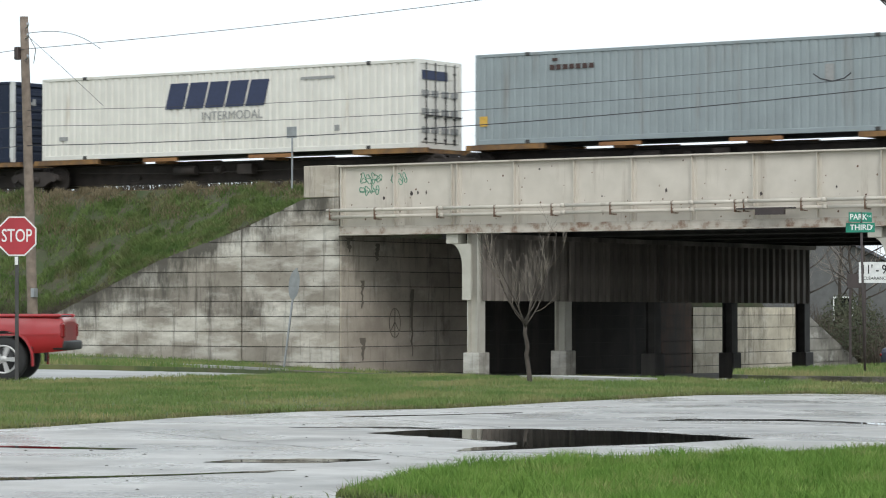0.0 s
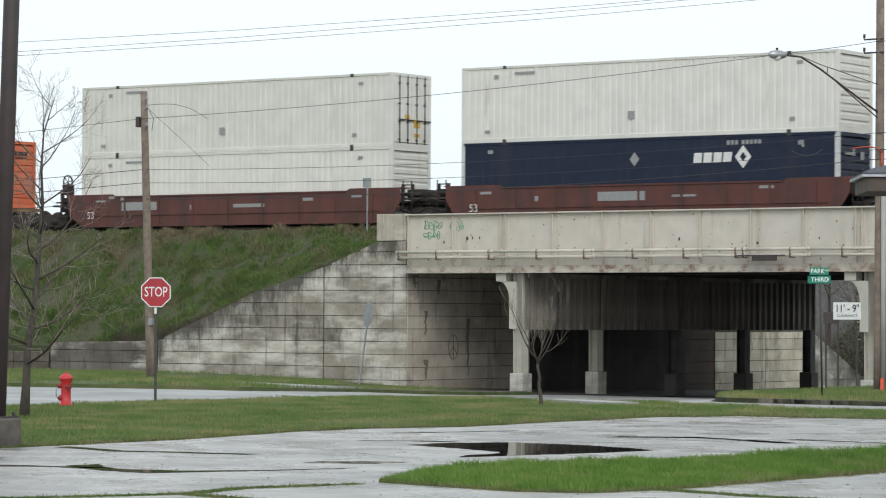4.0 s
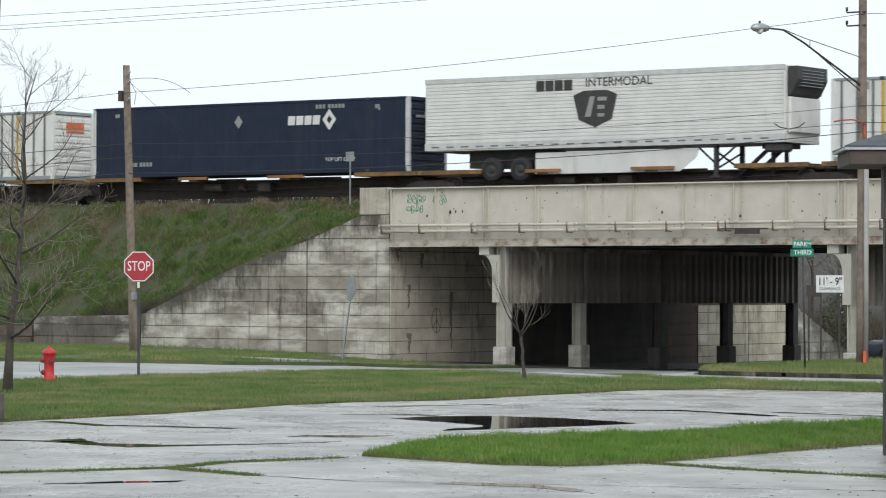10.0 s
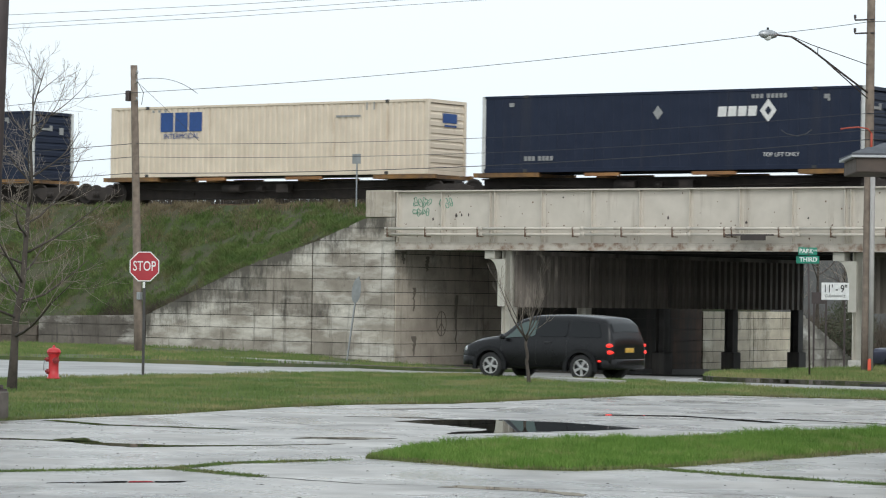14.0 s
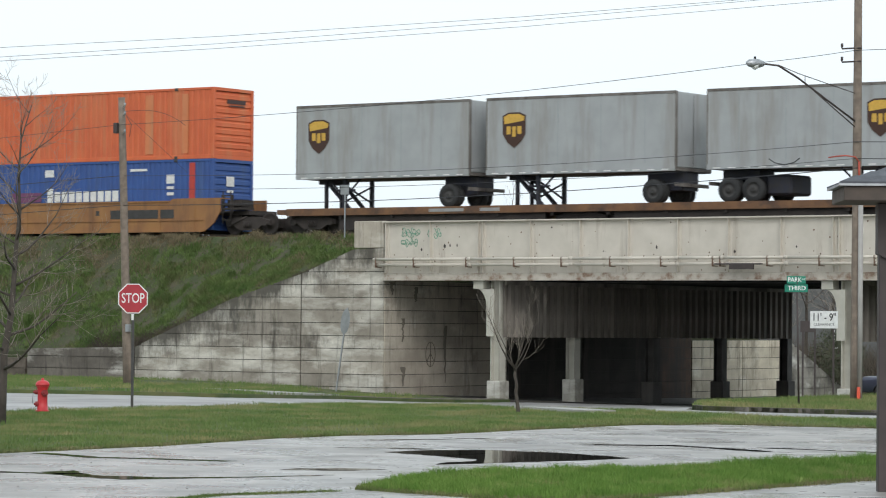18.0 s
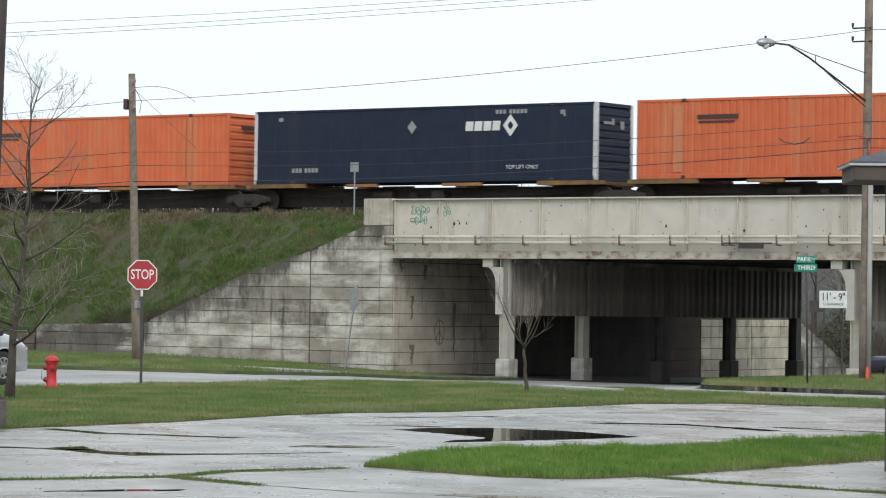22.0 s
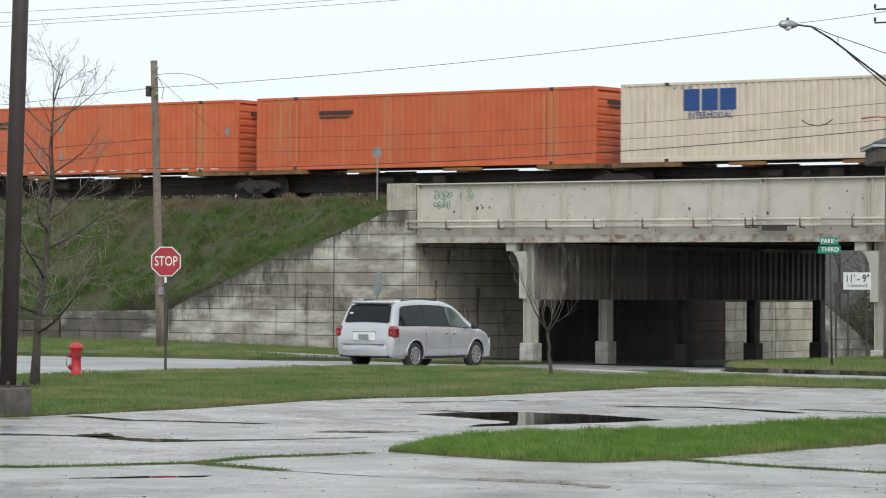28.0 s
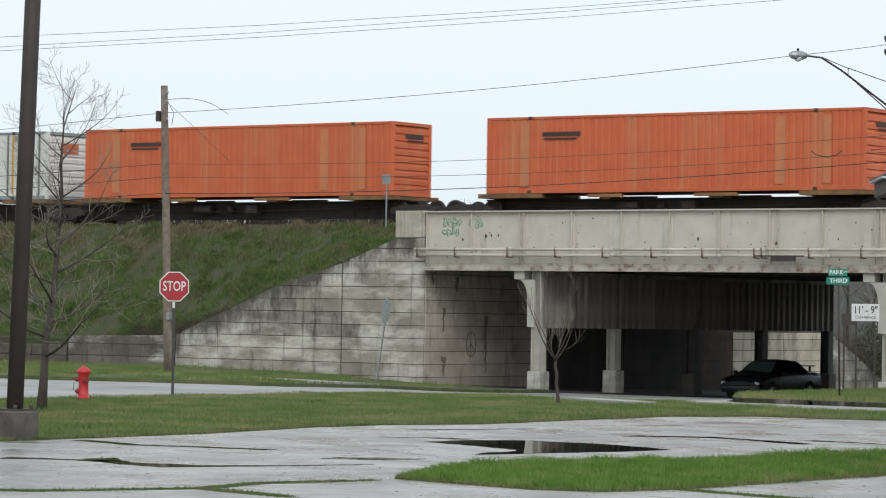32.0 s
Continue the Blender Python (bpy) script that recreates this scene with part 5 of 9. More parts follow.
# grit and leaf bits on the concrete
n_grit = 520
dx, dy, ds = rng.uniform(33, 50, n_grit), rng.uniform(-69, -46, n_grit), rng.uniform(0.006, 0.017, n_grit)
da = rng.uniform(0, 6.3, n_grit)
gv, gf = [], []
for x, y, s, a in zip(dx, dy, ds, da):
    k = len(gv)
    gv += [(x + s * math.cos(a + j * 1.57) * (1.6 if j % 2 else 0.8), y + s * math.sin(a + j * 1.57) * (1.6 if j % 2 else 0.8), 0.001) for j in range(4)] + [(x, y, 0.003 + s * 0.5)]
    gf += [(k + j, k + (j + 1) % 4, k + 4) for j in range(4)]
gm = bpy.data.meshes.new("grit")
gm.from_pydata(gv, [], gf)
gm.materials.append(CRACK)
struct("grit", gm, None, "scattered grit and leaf bits on the concrete", "grit", "stuff")


# ---- bare trees ----
def limb(bm, tw, p, d, length, r, depth, rnd, up, kids):
    """A bent, tapering limb that turns upwards and carries smaller ones."""
    n = 6 if depth else 4
    pts = [p]
    for k in range(n):
        d = (d + Vector((rnd.uniform(-1, 1), rnd.uniform(-1, 1), rnd.uniform(-0.6, 0.6))) * 0.17 + Vector((0, 0, up))).normalized()
        pts.append(pts[-1] + d * (length / n))
    tube(bm if depth > 1 else tw, pts, [max(0.0028, r * (1 - 0.78 * k / n)) for k in range(n + 1)], 6 if depth > 1 else 3)
    if depth == 0:
        return
    for i in range(kids):
        at = 0.22 + 0.75 * (i + rnd.random()) / kids
        k = min(n - 1, int(at * n))
        base, way = pts[k].lerp(pts[k + 1], at * n - k), (pts[k + 1] - pts[k]).normalized()
        side = way.cross(Vector((rnd.uniform(-1, 1), rnd.uniform(-1, 1), rnd.uniform(-1, 1)))).normalized()
        limb(bm, tw, base, (way * 0.75 + side * rnd.uniform(0.5, 0.95)).normalized(), length * rnd.uniform(0.36, 0.6) * (1.15 - 0.5 * at), max(0.004, r * (1 - 0.7 * at) * 0.6), depth - 1, rnd, up, kids)


def bare_tree(name, x, y, z, height, r, limbs, seed, label, first=0.2, low=1.6, high=0.6, lean=(0, 0), up=0.07, flat=0.35, depth=2, kids=5, trunk=1.0):
    """A leader with limbs from the share first of its height upwards, of lengths low to high; trunk: how much of it is bare bole."""
    rnd = random.Random(seed)
    root = thing(name, label, "tree", "", pose(x, y, z))
    bole, bm, tw = bmesh.new(), bmesh.new(), bmesh.new()
    n = 9
    mid = [Vector((lean[0] * k / n, lean[1] * k / n, height * k / n)) + Vector((rnd.uniform(-1, 1), rnd.uniform(-1, 1), 0)) * (0.35 * r + 0.012 * height * (k / n)) * (k > 0) for k in range(n + 1)]
    tube(bole, [mid[0] - Vector((0, 0, 0.15))] + mid[1:], [r * (1.2 if k == 0 else 1.0 - trunk * 0.92 * (k / n) ** 0.85) for k in range(n + 1)], 9)
    part("trunk", bole, BARK, root)
    for i in range(limbs):
        u = first + (0.985 - first) * (i + rnd.uniform(0.0, 0.7)) / limbs
        k = min(n - 1, int(u * n))
        at = mid[k].lerp(mid[k + 1], u * n - k)
        a = 2.4 * i + rnd.uniform(-0.5, 0.5)
        v = (u - first) / (1 - first)
        d = Vector((math.cos(a), math.sin(a), flat + 0.5 * v + rnd.uniform(-0.1, 0.25))).normalized()
        limb(bm, tw, at, d, (low + (high - low) * v) * rnd.uniform(0.75, 1.15), max(0.006, r * (1 - 0.8 * u * trunk) * 0.42), depth, rnd, up, kids)
    part("crown", bm, BARK, root, "bare forking limbs")
    tagged(part("twig_crown", tw, TWIG, root, "fine bare twigs"), kind="stuff")
    return root


bare_tree("young_tree", 25.97, -30.69, ground_z(25.97, -30.69) + 0.03, 1.08, 0.045, 9, 3, "young bare street tree on the grass", 0.84, 1.15, 1.75, (-0.10, -0.05), 0.20, 0.75, 2, 4, 0.3)
bare_tree("bare_tree", 22.7, -44.0, 0.03, 6.2, 0.095, 26, 8, "bare spreading tree beside the steel pole", 0.16, 2.5, 1.1, (0.4, 0.3), 0.075, 0.15, 2, 6)
bare_tree("bare_tree", 19.9, -46.8, 0.03, 5.6, 0.085, 14, 15, "bare spreading tree beside the steel pole", 0.22, 1.7, 0.7, (0.1, -0.1), 0.08, 0.25, 2, 4)
for i, (x, y, h) in enumerate(((-12.5, 27, 3.6), (-9, 29, 3.2), (-24, 28, 3.0), (6.5, 30, 3.9), (10, 31, 3.6), (-1.5, 33, 3.4), (22, 30, 3.0), (31, 29, 3.6), (35, 31, 3.2))):
    bare_tree("bare_tree", x, y, ground_z(x, y) - 0.03 if -1.4 < x < 24 else CREST_Z - (y - 22.4) * 0.5, (h if not -1.4 < x < 24 else h + 3.5) * 1.45, 0.07, 12, 30 + i, "bare thin tree behind the railway", 0.35, 1.5, 0.8, (0.1, 0), 0.12, 0.7, 1, 7)

for i, (x, y) in enumerate(((-4.5, 44), (-9.5, 50), (1.5, 56), (-2.0, 40), (-6.5, 47))):
    bare_tree("bare_tree", x, y, ground_z(x, y) - 0.03, 8.0, 0.13, 14, 60 + i, "bare tree by the house beyond the bridge", 0.3, 3.2, 1.2, (0.2, 0), 0.06, 0.4, 2, 4)
# dead brush on the slope's edge above the wall
rng = np.random.default_rng(31)
bx = rng.uniform(-14.5, -2.0, 16000)
by = 0.42 + np.abs(rng.normal(0, 0.35, len(bx)))
keep = rng.uniform(0, 1, len(bx)) < np.clip(0.25 + patch_noise(bx, by, 0.7) + 0.6 * (bx < -8), 0.05, 1)
bx, by = bx[keep], by[keep]
bz = np.array([bank_z(a, b) for a, b in zip(bx, by)])
blades("brush", bx, by, bz, rng.uniform(0.08, 0.32, len(bx)), 0.016, BRUSH, "dark brown dead brush hanging over the wall top", 32, 1.3)

# brush along the far side of the line
rng = np.random.default_rng(21)
bx, by = rng.uniform(-70, 60, 26000), rng.uniform(12.5, 22.0, 26000)
off = (bx > -1.3) & (bx < 24.0)
bx, by = bx[~off], by[~off]
hh = np.clip(1.05 + 0.4 * patch_noise(bx, by, 0.5) + rng.uniform(-0.3, 0.25, len(bx)), 0.3, 1.7)
blades("brush", bx, by, np.full(len(bx), CREST_Z - 0.05), hh, 0.05, BARK, "low bare brush along the far side of the track", 22, 0.7)
rng = np.random.default_rng(41)
bx, by = rng.uniform(-9, 3.5, 5200), rng.uniform(36.5, 50, 5200)
blades("brush", bx, by, GZ(bx, by), np.clip(1.5 + 0.9 * patch_noise(bx, by, 0.35) + rng.uniform(-0.9, 0.7, len(bx)), 0.3, 3.2), 0.045, BRUSH, "tangled brown brush beyond the bridge", 42, 0.9)
# evergreen shrub beyond the underpass
rng = np.random.default_rng(23)
for cx, cy in ((0.6, 34.5), (-1.8, 38.0), (2.4, 41.5)):
    sh = thing("shrub", "dark green evergreen shrub beyond the bridge", "shrub", at=pose(cx, cy, -0.75))
    bm = bmesh.new()
    rod(bm, (0, 0, -0.1), (0.05, 0, 1.4), 0.07, 0.03)
    part("stem", bm, BARK, sh)
    bm = bmesh.new()
    for k in range(1300):
        u, v, w = rng.normal(size=3)
        s = rng.uniform(0.5, 1.0) / math.sqrt(u * u + v * v + w * w)
        c = Vector((u * s * 1.1, v * s * 1.1, 1.35 + w * s * 1.35))
        a = Vector(rng.normal(size=3)).normalized() * rng.uniform(0.04, 0.11)
        b = a.orthogonal().normalized() * 0.028
        bm.faces.new([bm.verts.new(c - a), bm.verts.new(c + b), bm.verts.new(c + a), bm.verts.new(c - b)])
    part("foliage", bm, surf("evergreen", (0.045, 0.058, 0.032), (0.075, 0.072, 0.042), 1.2, 0.95, 0, 0.0), sh)

# ---- the train: containers, trailers and the cars that carry them ----
L53, W53, H53 = 16.15, 2.59, 2.896
TRAIN = []
SHEETS = {}
C_NAVY = surf("navy_paint", (0.014, 0.020, 0.040), (0.018, 0.025, 0.047), 1.5, 0.5, 0, 0.05, (0.026, 0.03, 0.045), 0.8, 0.6, streak=True, spec=0.2)
C_ORANGE = surf("orange_paint", (0.62, 0.135, 0.045), (0.56, 0.112, 0.038), 1.2, 0.55, 0, 0.05, (0.55, 0.19, 0.08), 1.3, 0.58, vary=0.09, streak=True)
C_BAND = surf("faded_band", (0.60, 0.20, 0.08), (0.54, 0.165, 0.06), 2.0, 0.6, 0, 0.05, (0.48, 0.20, 0.10), 1.5, 0.55, streak=True)
C_CREAM = surf("cream_paint", (0.70, 0.60, 0.475), (0.63, 0.535, 0.42), 1.2, 0.6, 0, 0.05, (0.38, 0.27, 0.16), 1.6, 0.68, streak=True)
C_WHITE = surf("white_paint", (0.68, 0.66, 0.60), (0.62, 0.60, 0.545), 1.2, 0.55, 0, 0.05, (0.42, 0.36, 0.28), 1.4, 0.68, vary=0.04, streak=True)
C_BOX = surf("white_panel", (0.72, 0.71, 0.68), (0.64, 0.63, 0.60), 1.5, 0.5, 0, 0.04, (0.40, 0.36, 0.30), 1.3, 0.68, streak=True)
C_GREY = surf("grey_paint", (0.27, 0.31, 0.315), (0.24, 0.275, 0.28), 1.2, 0.55, 0, 0.05, (0.20, 0.20, 0.19), 1.4, 0.63, streak=True)
C_TEAL = surf("dark_teal_paint", (0.010, 0.045, 0.08), (0.012, 0.038, 0.065), 1.3, 0.5, 0, 0.05, (0.03, 0.05, 0.065), 1.2, 0.62, streak=True, spec=0.25)
C_BLUE = surf("blue_paint", (0.03, 0.085, 0.28), (0.028, 0.07, 0.23), 1.3, 0.5, 0, 0.05, (0.05, 0.09, 0.2), 1.2, 0.62, streak=True)
C_TRAILER = surf("grey_trailer_skin", (0.355, 0.365, 0.365), (0.31, 0.32, 0.32), 1.2, 0.45, 0, 0.04, (0.25, 0.235, 0.21), 1.1, 0.58, streak=True)
C_POST = surf("galvanised_post", (0.60, 0.60, 0.58), (0.50, 0.50, 0.48), 3.0, 0.5, 0.2, 0.05)
C_DARK = surf("dark_trim", (0.05, 0.047, 0.045), (0.035, 0.033, 0.03), 4.0, 0.7, 0, 0.05)
CAR_OCHRE = surf("ochre_car_paint", (0.30, 0.145, 0.05), (0.24, 0.11, 0.042), 1.4, 0.7, 0, 0.1, (0.15, 0.075, 0.04), 1.2, 0.57, streak=True, vary=0.1)
CAR_PAD = surf("yellow_pad_paint", (0.25, 0.13, 0.04), (0.15, 0.08, 0.03), 1.8, 0.7, 0, 0.1, (0.09, 0.055, 0.035), 1.5, 0.55)
CAR_MAROON = surf("maroon_car_paint", (0.115, 0.035, 0.026), (0.085, 0.028, 0.022), 1.4, 0.65, 0, 0.1, (0.05, 0.028, 0.022), 1.2, 0.56, streak=True)
CAR_GRIME = surf("grimy_underframe", (0.045, 0.035, 0.03), (0.028, 0.023, 0.02), 3.0, 0.85, 0, 0.2)
INK_WHITE, INK_YELLOW, INK_BLUE = plain("white_ink", (0.72, 0.71, 0.68)), plain("yellow_ink", (0.62, 0.38, 0.03)), plain("blue_ink", (0.02, 0.07, 0.24))
INK_DARK, INK_NAVY, INK_RED = plain("dark_ink", (0.06, 0.03, 0.025)), plain("navy_ink", (0.03, 0.04, 0.09)), plain("red_ink", (0.45, 0.05, 0.035))
INK_FADED = plain("faded_red_ink", (0.16, 0.05, 0.12))
INK_BROWN, INK_GOLD, INK_GREY = plain("brown_ink", (0.055, 0.022, 0.012)), plain("gold_ink", (0.62, 0.37, 0.06)), plain("grey_ink", (0.30, 0.30, 0.29))


def sheet(key, build, material):
    """A mesh made once for all alike parts."""
    if (key, material.name) not in SHEETS:
        SHEETS[key, material.name] = mesh(build(), material, key)
    return SHEETS[key, material.name]


def ribbed_side(pitch, flat, depth, length=L53, z0=0.16, z1=H53 - 0.10, inner=0.03):
    """A side panel with upright ribs, its outer face towards -y at y = 0."""
    def build():
        bm = bmesh.new()
        row, x, n = [], 0.16, int((length - 0.32) / pitch)
        p = (length - 0.32) / n
        for k in range(n):
            a = p * flat
            s = (p - a) * 0.28
            row += [(x, 0.0), (x + a, 0.0), (x + a + s, depth), (x + p - s, depth)]
            x += p
        row.append((x, 0.0))
        lo = [bm.verts.new((u, v, z0)) for u, v in row]
        hi = [bm.verts.new((u, v, z1)) for u, v in row]
        for i in range(len(row) - 1):
            bm.faces.new((lo[i], lo[i + 1], hi[i + 1], hi[i]))
        box(bm, 0.16, depth + 0.004, z0, length - 0.16, depth + inner, z1)
        return bm
    return build


def ribbed_end(n, depth):
    """An end panel with lying ribs, facing +x."""
    def build():
        bm = bmesh.new()
        rows, z, step = [], 0.18, (H53 - 0.34) / n
        for k in range(n):
            rows += [(0.0, z), (0.0, z + step * 0.55), (-depth, z + step * 0.68), (-depth, z + step * 0.87)]
            z += step
        rows.append((0.0, z))
        a = [bm.verts.new((x, -W53 / 2 + 0.14, zz)) for x, zz in rows]
        b = [bm.verts.new((x, W53 / 2 - 0.14, zz)) for x, zz in rows]
        for i in range(len(rows) - 1):
            bm.faces.new((a[i], b[i], b[i + 1], a[i + 1]))
        box(bm, -depth - 0.04, -W53 / 2 + 0.14, 0.18, -depth - 0.004, W53 / 2 - 0.14, z)
        return bm
    return build


def door_leaf():
    bm = bmesh.new()
    box(bm, -0.05, 0.006, 0.2, -0.008, 1.13, H53 - 0.14, 0.006)
    for z in (0.55, 1.15, 1.75, 2.35):
        box(bm, -0.008, 0.05, z - 0.035, 0.006, 1.1, z + 0.035)
    return bm


def lock_rod():
    bm = bmesh.new()
    rod(bm, (0.03, 0, 0.14), (0.03, 0, H53 - 0.08), 0.022, n=6)
    for z in (0.3, 1.0, 1.7, 2.5):
        box(bm, -0.005, -0.06, z - 0.03, 0.035, 0.06, z + 0.03)
    box(bm, 0.0, -0.03, 1.05, 0.06, 0.38, 1.1)
    return bm


def container(name, label, paint, side, post=None, doors="left", rail=None, decals=(), stamps=(), castings=None):
    """A 53 ft box: doors at the left (-x) or right end; decals: (mesh builder, material, name, label)."""
    post, rail = post or paint, rail or paint
    root = thing("freight_container", label, "container", "containers on the train")
    root.name = "freight_container"
    near = part("side_panel", sheet("side_panel" + name, side, paint), None, root)
    near.location = (0, -W53 / 2 + 0.02, 0)
    farp = part("side_panel", near.data, None, root)
    farp.matrix_basis = pose(L53, W53 / 2 - 0.02, 0, 0, 0, 180)
    part("roof", sheet("roof", lambda: B((0.06, -W53 / 2 + 0.03, H53 - 0.05, L53 - 0.06, W53 / 2 - 0.03, H53 - 0.012)), paint), None, root)
    part("floor", sheet("floor", lambda: B((0.1, -W53 / 2 + 0.07, 0.05, L53 - 0.1, W53 / 2 - 0.07, 0.16)), C_DARK), None, root)
    for s in (-1, 1):
        o = part("top_rail", sheet("top_rail", lambda: B((0.1, -0.05, H53 - 0.10, L53 - 0.1, 0.05, H53), bevel=0.01), rail), None, root)
        o.location = (0, s * (W53 / 2 - 0.05), 0)
        o = part("bottom_rail", sheet("bottom_rail", lambda: B((0.1, -0.05, 0.0, L53 - 0.1, 0.05, 0.16), bevel=0.01), rail), None, root)
        o.location = (0, s * (W53 / 2 - 0.05), 0)
        for x in (0.08, L53 - 0.08):
            o = part("corner_post", sheet("corner_post", lambda: B((-0.08, -0.08, 0.0, 0.08, 0.08, H53), bevel=0.012), post), None, root)
            o.location = (x, s * (W53 / 2 - 0.08), 0)
        for x in (1.98, L53 - 1.98):
            for z in (0.004, H53 - 0.11):
                o = part("corner_casting", sheet("casting", lambda: B((-0.09, -0.012, 0, 0.09, 0.06, 0.118), bevel=0.012), castings or C_DARK), None, root)
                o.matrix_basis = pose(x, s * (W53 / 2 - 0.002), z, 0, 0, 0 if s < 0 else 180)
    for x, turn, door in ((L53, 0, doors == "right"), (0, 180, doors != "right")):
        for nm, z0, z1 in (("end_sill", 0.0, 0.17), ("end_header", H53 - 0.13, H53)):
            end = part(nm, sheet(nm, lambda z0=z0, z1=z1: B((-0.10, -W53 / 2 + 0.16, z0, -0.01, W53 / 2 - 0.16, z1)), rail), None, root)
            end.matrix_basis = pose(x, 0, 0, 0, 0, turn)
        if door:
            for y in (-1.14, 0.004):
                d = part("door", sheet("door", door_leaf, paint), None, root)
                d.matrix_basis = pose(x, 0, 0, 0, 0, turn) @ pose(-0.02, y, 0)
                for yy in (0.32, 0.86):
                    o = part("lock_rod", sheet("lock_rod", lock_rod, C_POST if post is C_POST else C_DARK), None, d)
                    o.location = (0, yy, 0)
        else:
            o = part("end_wall", sheet("end_wall", ribbed_end(9, 0.035), paint), None, root)
            o.matrix_basis = pose(x - 0.03 if turn == 0 else x + 0.03, 0, 0, 0, 0, turn)
    for build, mat, nm, lab in decals:
        if isinstance(build, tuple):
            text, size, x, z = build
            words(text, size, mat, root, pose(x, NEAR, z), "lettering", lab, 0.003)
        elif isinstance(build, list) and not build:
            continue
        elif isinstance(build, list) and nm in ("lettering", "brand_line", "data_plate", "diamond_mark") and len(build) > 4:
            tagged(part(nm, joined(build), mat, root, lab), kind="stuff")
        else:
            for one in build if isinstance(build, list) else [build]:
                part(nm, one(), mat, root, lab)
    return root


def joined(builders):
    bm = bmesh.new()
    for one in builders:
        one(bm)
    return bm


NEAR = -W53 / 2 - 0.004


def mark(*rects, y=NEAR):
    """Flat marks on the near side: rects of x, z, width, height (centred), or polygons of (x, z)."""
    def build(r, bm=None):
        bm = bm or bmesh.new()
        pts = r if isinstance(r[0], tuple) else [(r[0] - r[2] / 2, r[1] - r[3] / 2), (r[0] + r[2] / 2, r[1] - r[3] / 2), (r[0] + r[2] / 2, r[1] + r[3] / 2), (r[0] - r[2] / 2, r[1] + r[3] / 2)]
        prism(bm, pts, y, y + 0.008)
        return bm
    return [lambda bm=None, r=r: build(r, bm) for r in rects]


def end_mark(*rects):
    """Flat marks on the right end: rects of y, z, width, height."""
    return [lambda yy=yy, z=z, w=w, h=h: B((L53 - 0.012, yy - w / 2, z - h / 2, L53 + 0.004, yy + w / 2, z + h / 2)) for yy, z, w, h in rects]


def diamond(x, z, r, w=0.0):
    if not w:
        return [[(x - r * 0.8, z), (x, z - r), (x + r * 0.8, z), (x, z + r)]]
    k = 0.8
    q = r - w
    out, inn = [(x - r * k, z), (x, z - r), (x + r * k, z), (x, z + r)], [(x - q * k, z), (x, z - q), (x + q * k, z), (x, z + q)]
    return [[out[i], out[(i + 1) % 4], inn[(i + 1) % 4], inn[i]] for i in range(4)]


def tiny(x, z, n, s=0.12, gap=0.06):
    """A run of small illegible characters as plain bars."""
    return [(x + (s + gap) * i + (0.1 if i > 2 else 0), z, s, s * 1.3) for i in range(n)]


FLATISH = ribbed_side(0.40, 0.86, 0.012)
FINE = ribbed_side(0.285, 0.58, 0.03)
DEEP = ribbed_side(0.285, 0.50, 0.05)


def navy_box(style, label, dot=True):
    lx = 11.45 if style == "right" else 3.55
    logo = block_letters(lx - 1.2, 1.92, 4, 0.34, 0.36, 0.07, 0.04)
    rest = tiny(2.0, 0.52, 7, 0.13, 0.045) + tiny(lx + 0.25, 2.62, 8, 0.12, 0.05)
    return container("navy" + style, label, C_NAVY, FLATISH, C_POST, "right" if style == "left" else "left",
                     decals=((mark(*logo), INK_WHITE, "brand_mark", "white block mark on navy"), (mark(*diamond(lx + 0.86, 2.1, 0.42, 0.25)), INK_WHITE, "diamond_mark", "white open diamond"),
                             (mark(*(diamond(7.75 if style == "right" else 7.6, 2.12, 0.26) if dot else ())), INK_GREY, "diamond_mark", "small grey diamond"),
                             (mark(*rest), INK_GREY, "lettering", "small white lettering, not legible"), (("TOP LIFT ONLY", 0.21, L53 - 3.3, 0.52), INK_WHITE, "lettering", "small white words"),
                             (mark((1.35, 2.55, 0.22, 0.14), (L53 - 1.5, 2.55, 0.22, 0.16), (L53 - 1.42, 2.45, 0.1, 0.12)), INK_GREY, "data_plate", ""),
                             (end_mark((-0.5, 2.15, 0.6, 0.1), (-0.15, 2.2, 0.16, 0.24), (0.5, 2.1, 0.25, 0.3)), INK_GREY, "end_mark", "")))


def orange_box(bands, label, logo_x=4.0, mid=False, door="left"):
    deco = [(mark((logo_x, 2.22, 1.7, 0.16), (logo_x - 0.06, 2.04, 1.5, 0.07)), INK_DARK, "brand_mark", "dark brand bar on orange"),
            (end_mark((0.15, 2.35, 1.2, 0.16), (0.2, 2.18, 1.0, 0.06)), INK_DARK, "end_mark", "dark brand bar on the end")]
    if bands:
        deco += [(mark((x, 1.45, w, 2.42)), C_BAND, "faded_band", "faded paler upright band") for x, w in ((1.75, 0.42), (L53 - 3.4, 0.42), (L53 - 1.5, 0.34))]
    else:
        deco += [(mark((x, 1.5, 0.10, 2.3)), C_BAND, "reinforcing_strip", "worn paler upright strip") for x in (1.7, 2.05, L53 - 2.3, L53 - 1.95)]
    if mid:
        deco.append((mark(*diamond(6.5, 1.95, 0.19), *diamond(6.5, 0.75, 0.17)), INK_GREY, "placard", ""))
        deco.append((mark(*[(0.9 + 0.78 * k, 0.12, 0.36, 0.06) for k in range(19)]), INK_WHITE, "reflector_tape", "short white reflective strip"))
        deco.append((mark(*diamond(L53 - 0.55, 1.62, 0.19)), INK_GREY, "placard", ""))
    return container("orange" + str(bands), label, C_ORANGE, FINE, None, door, decals=deco)


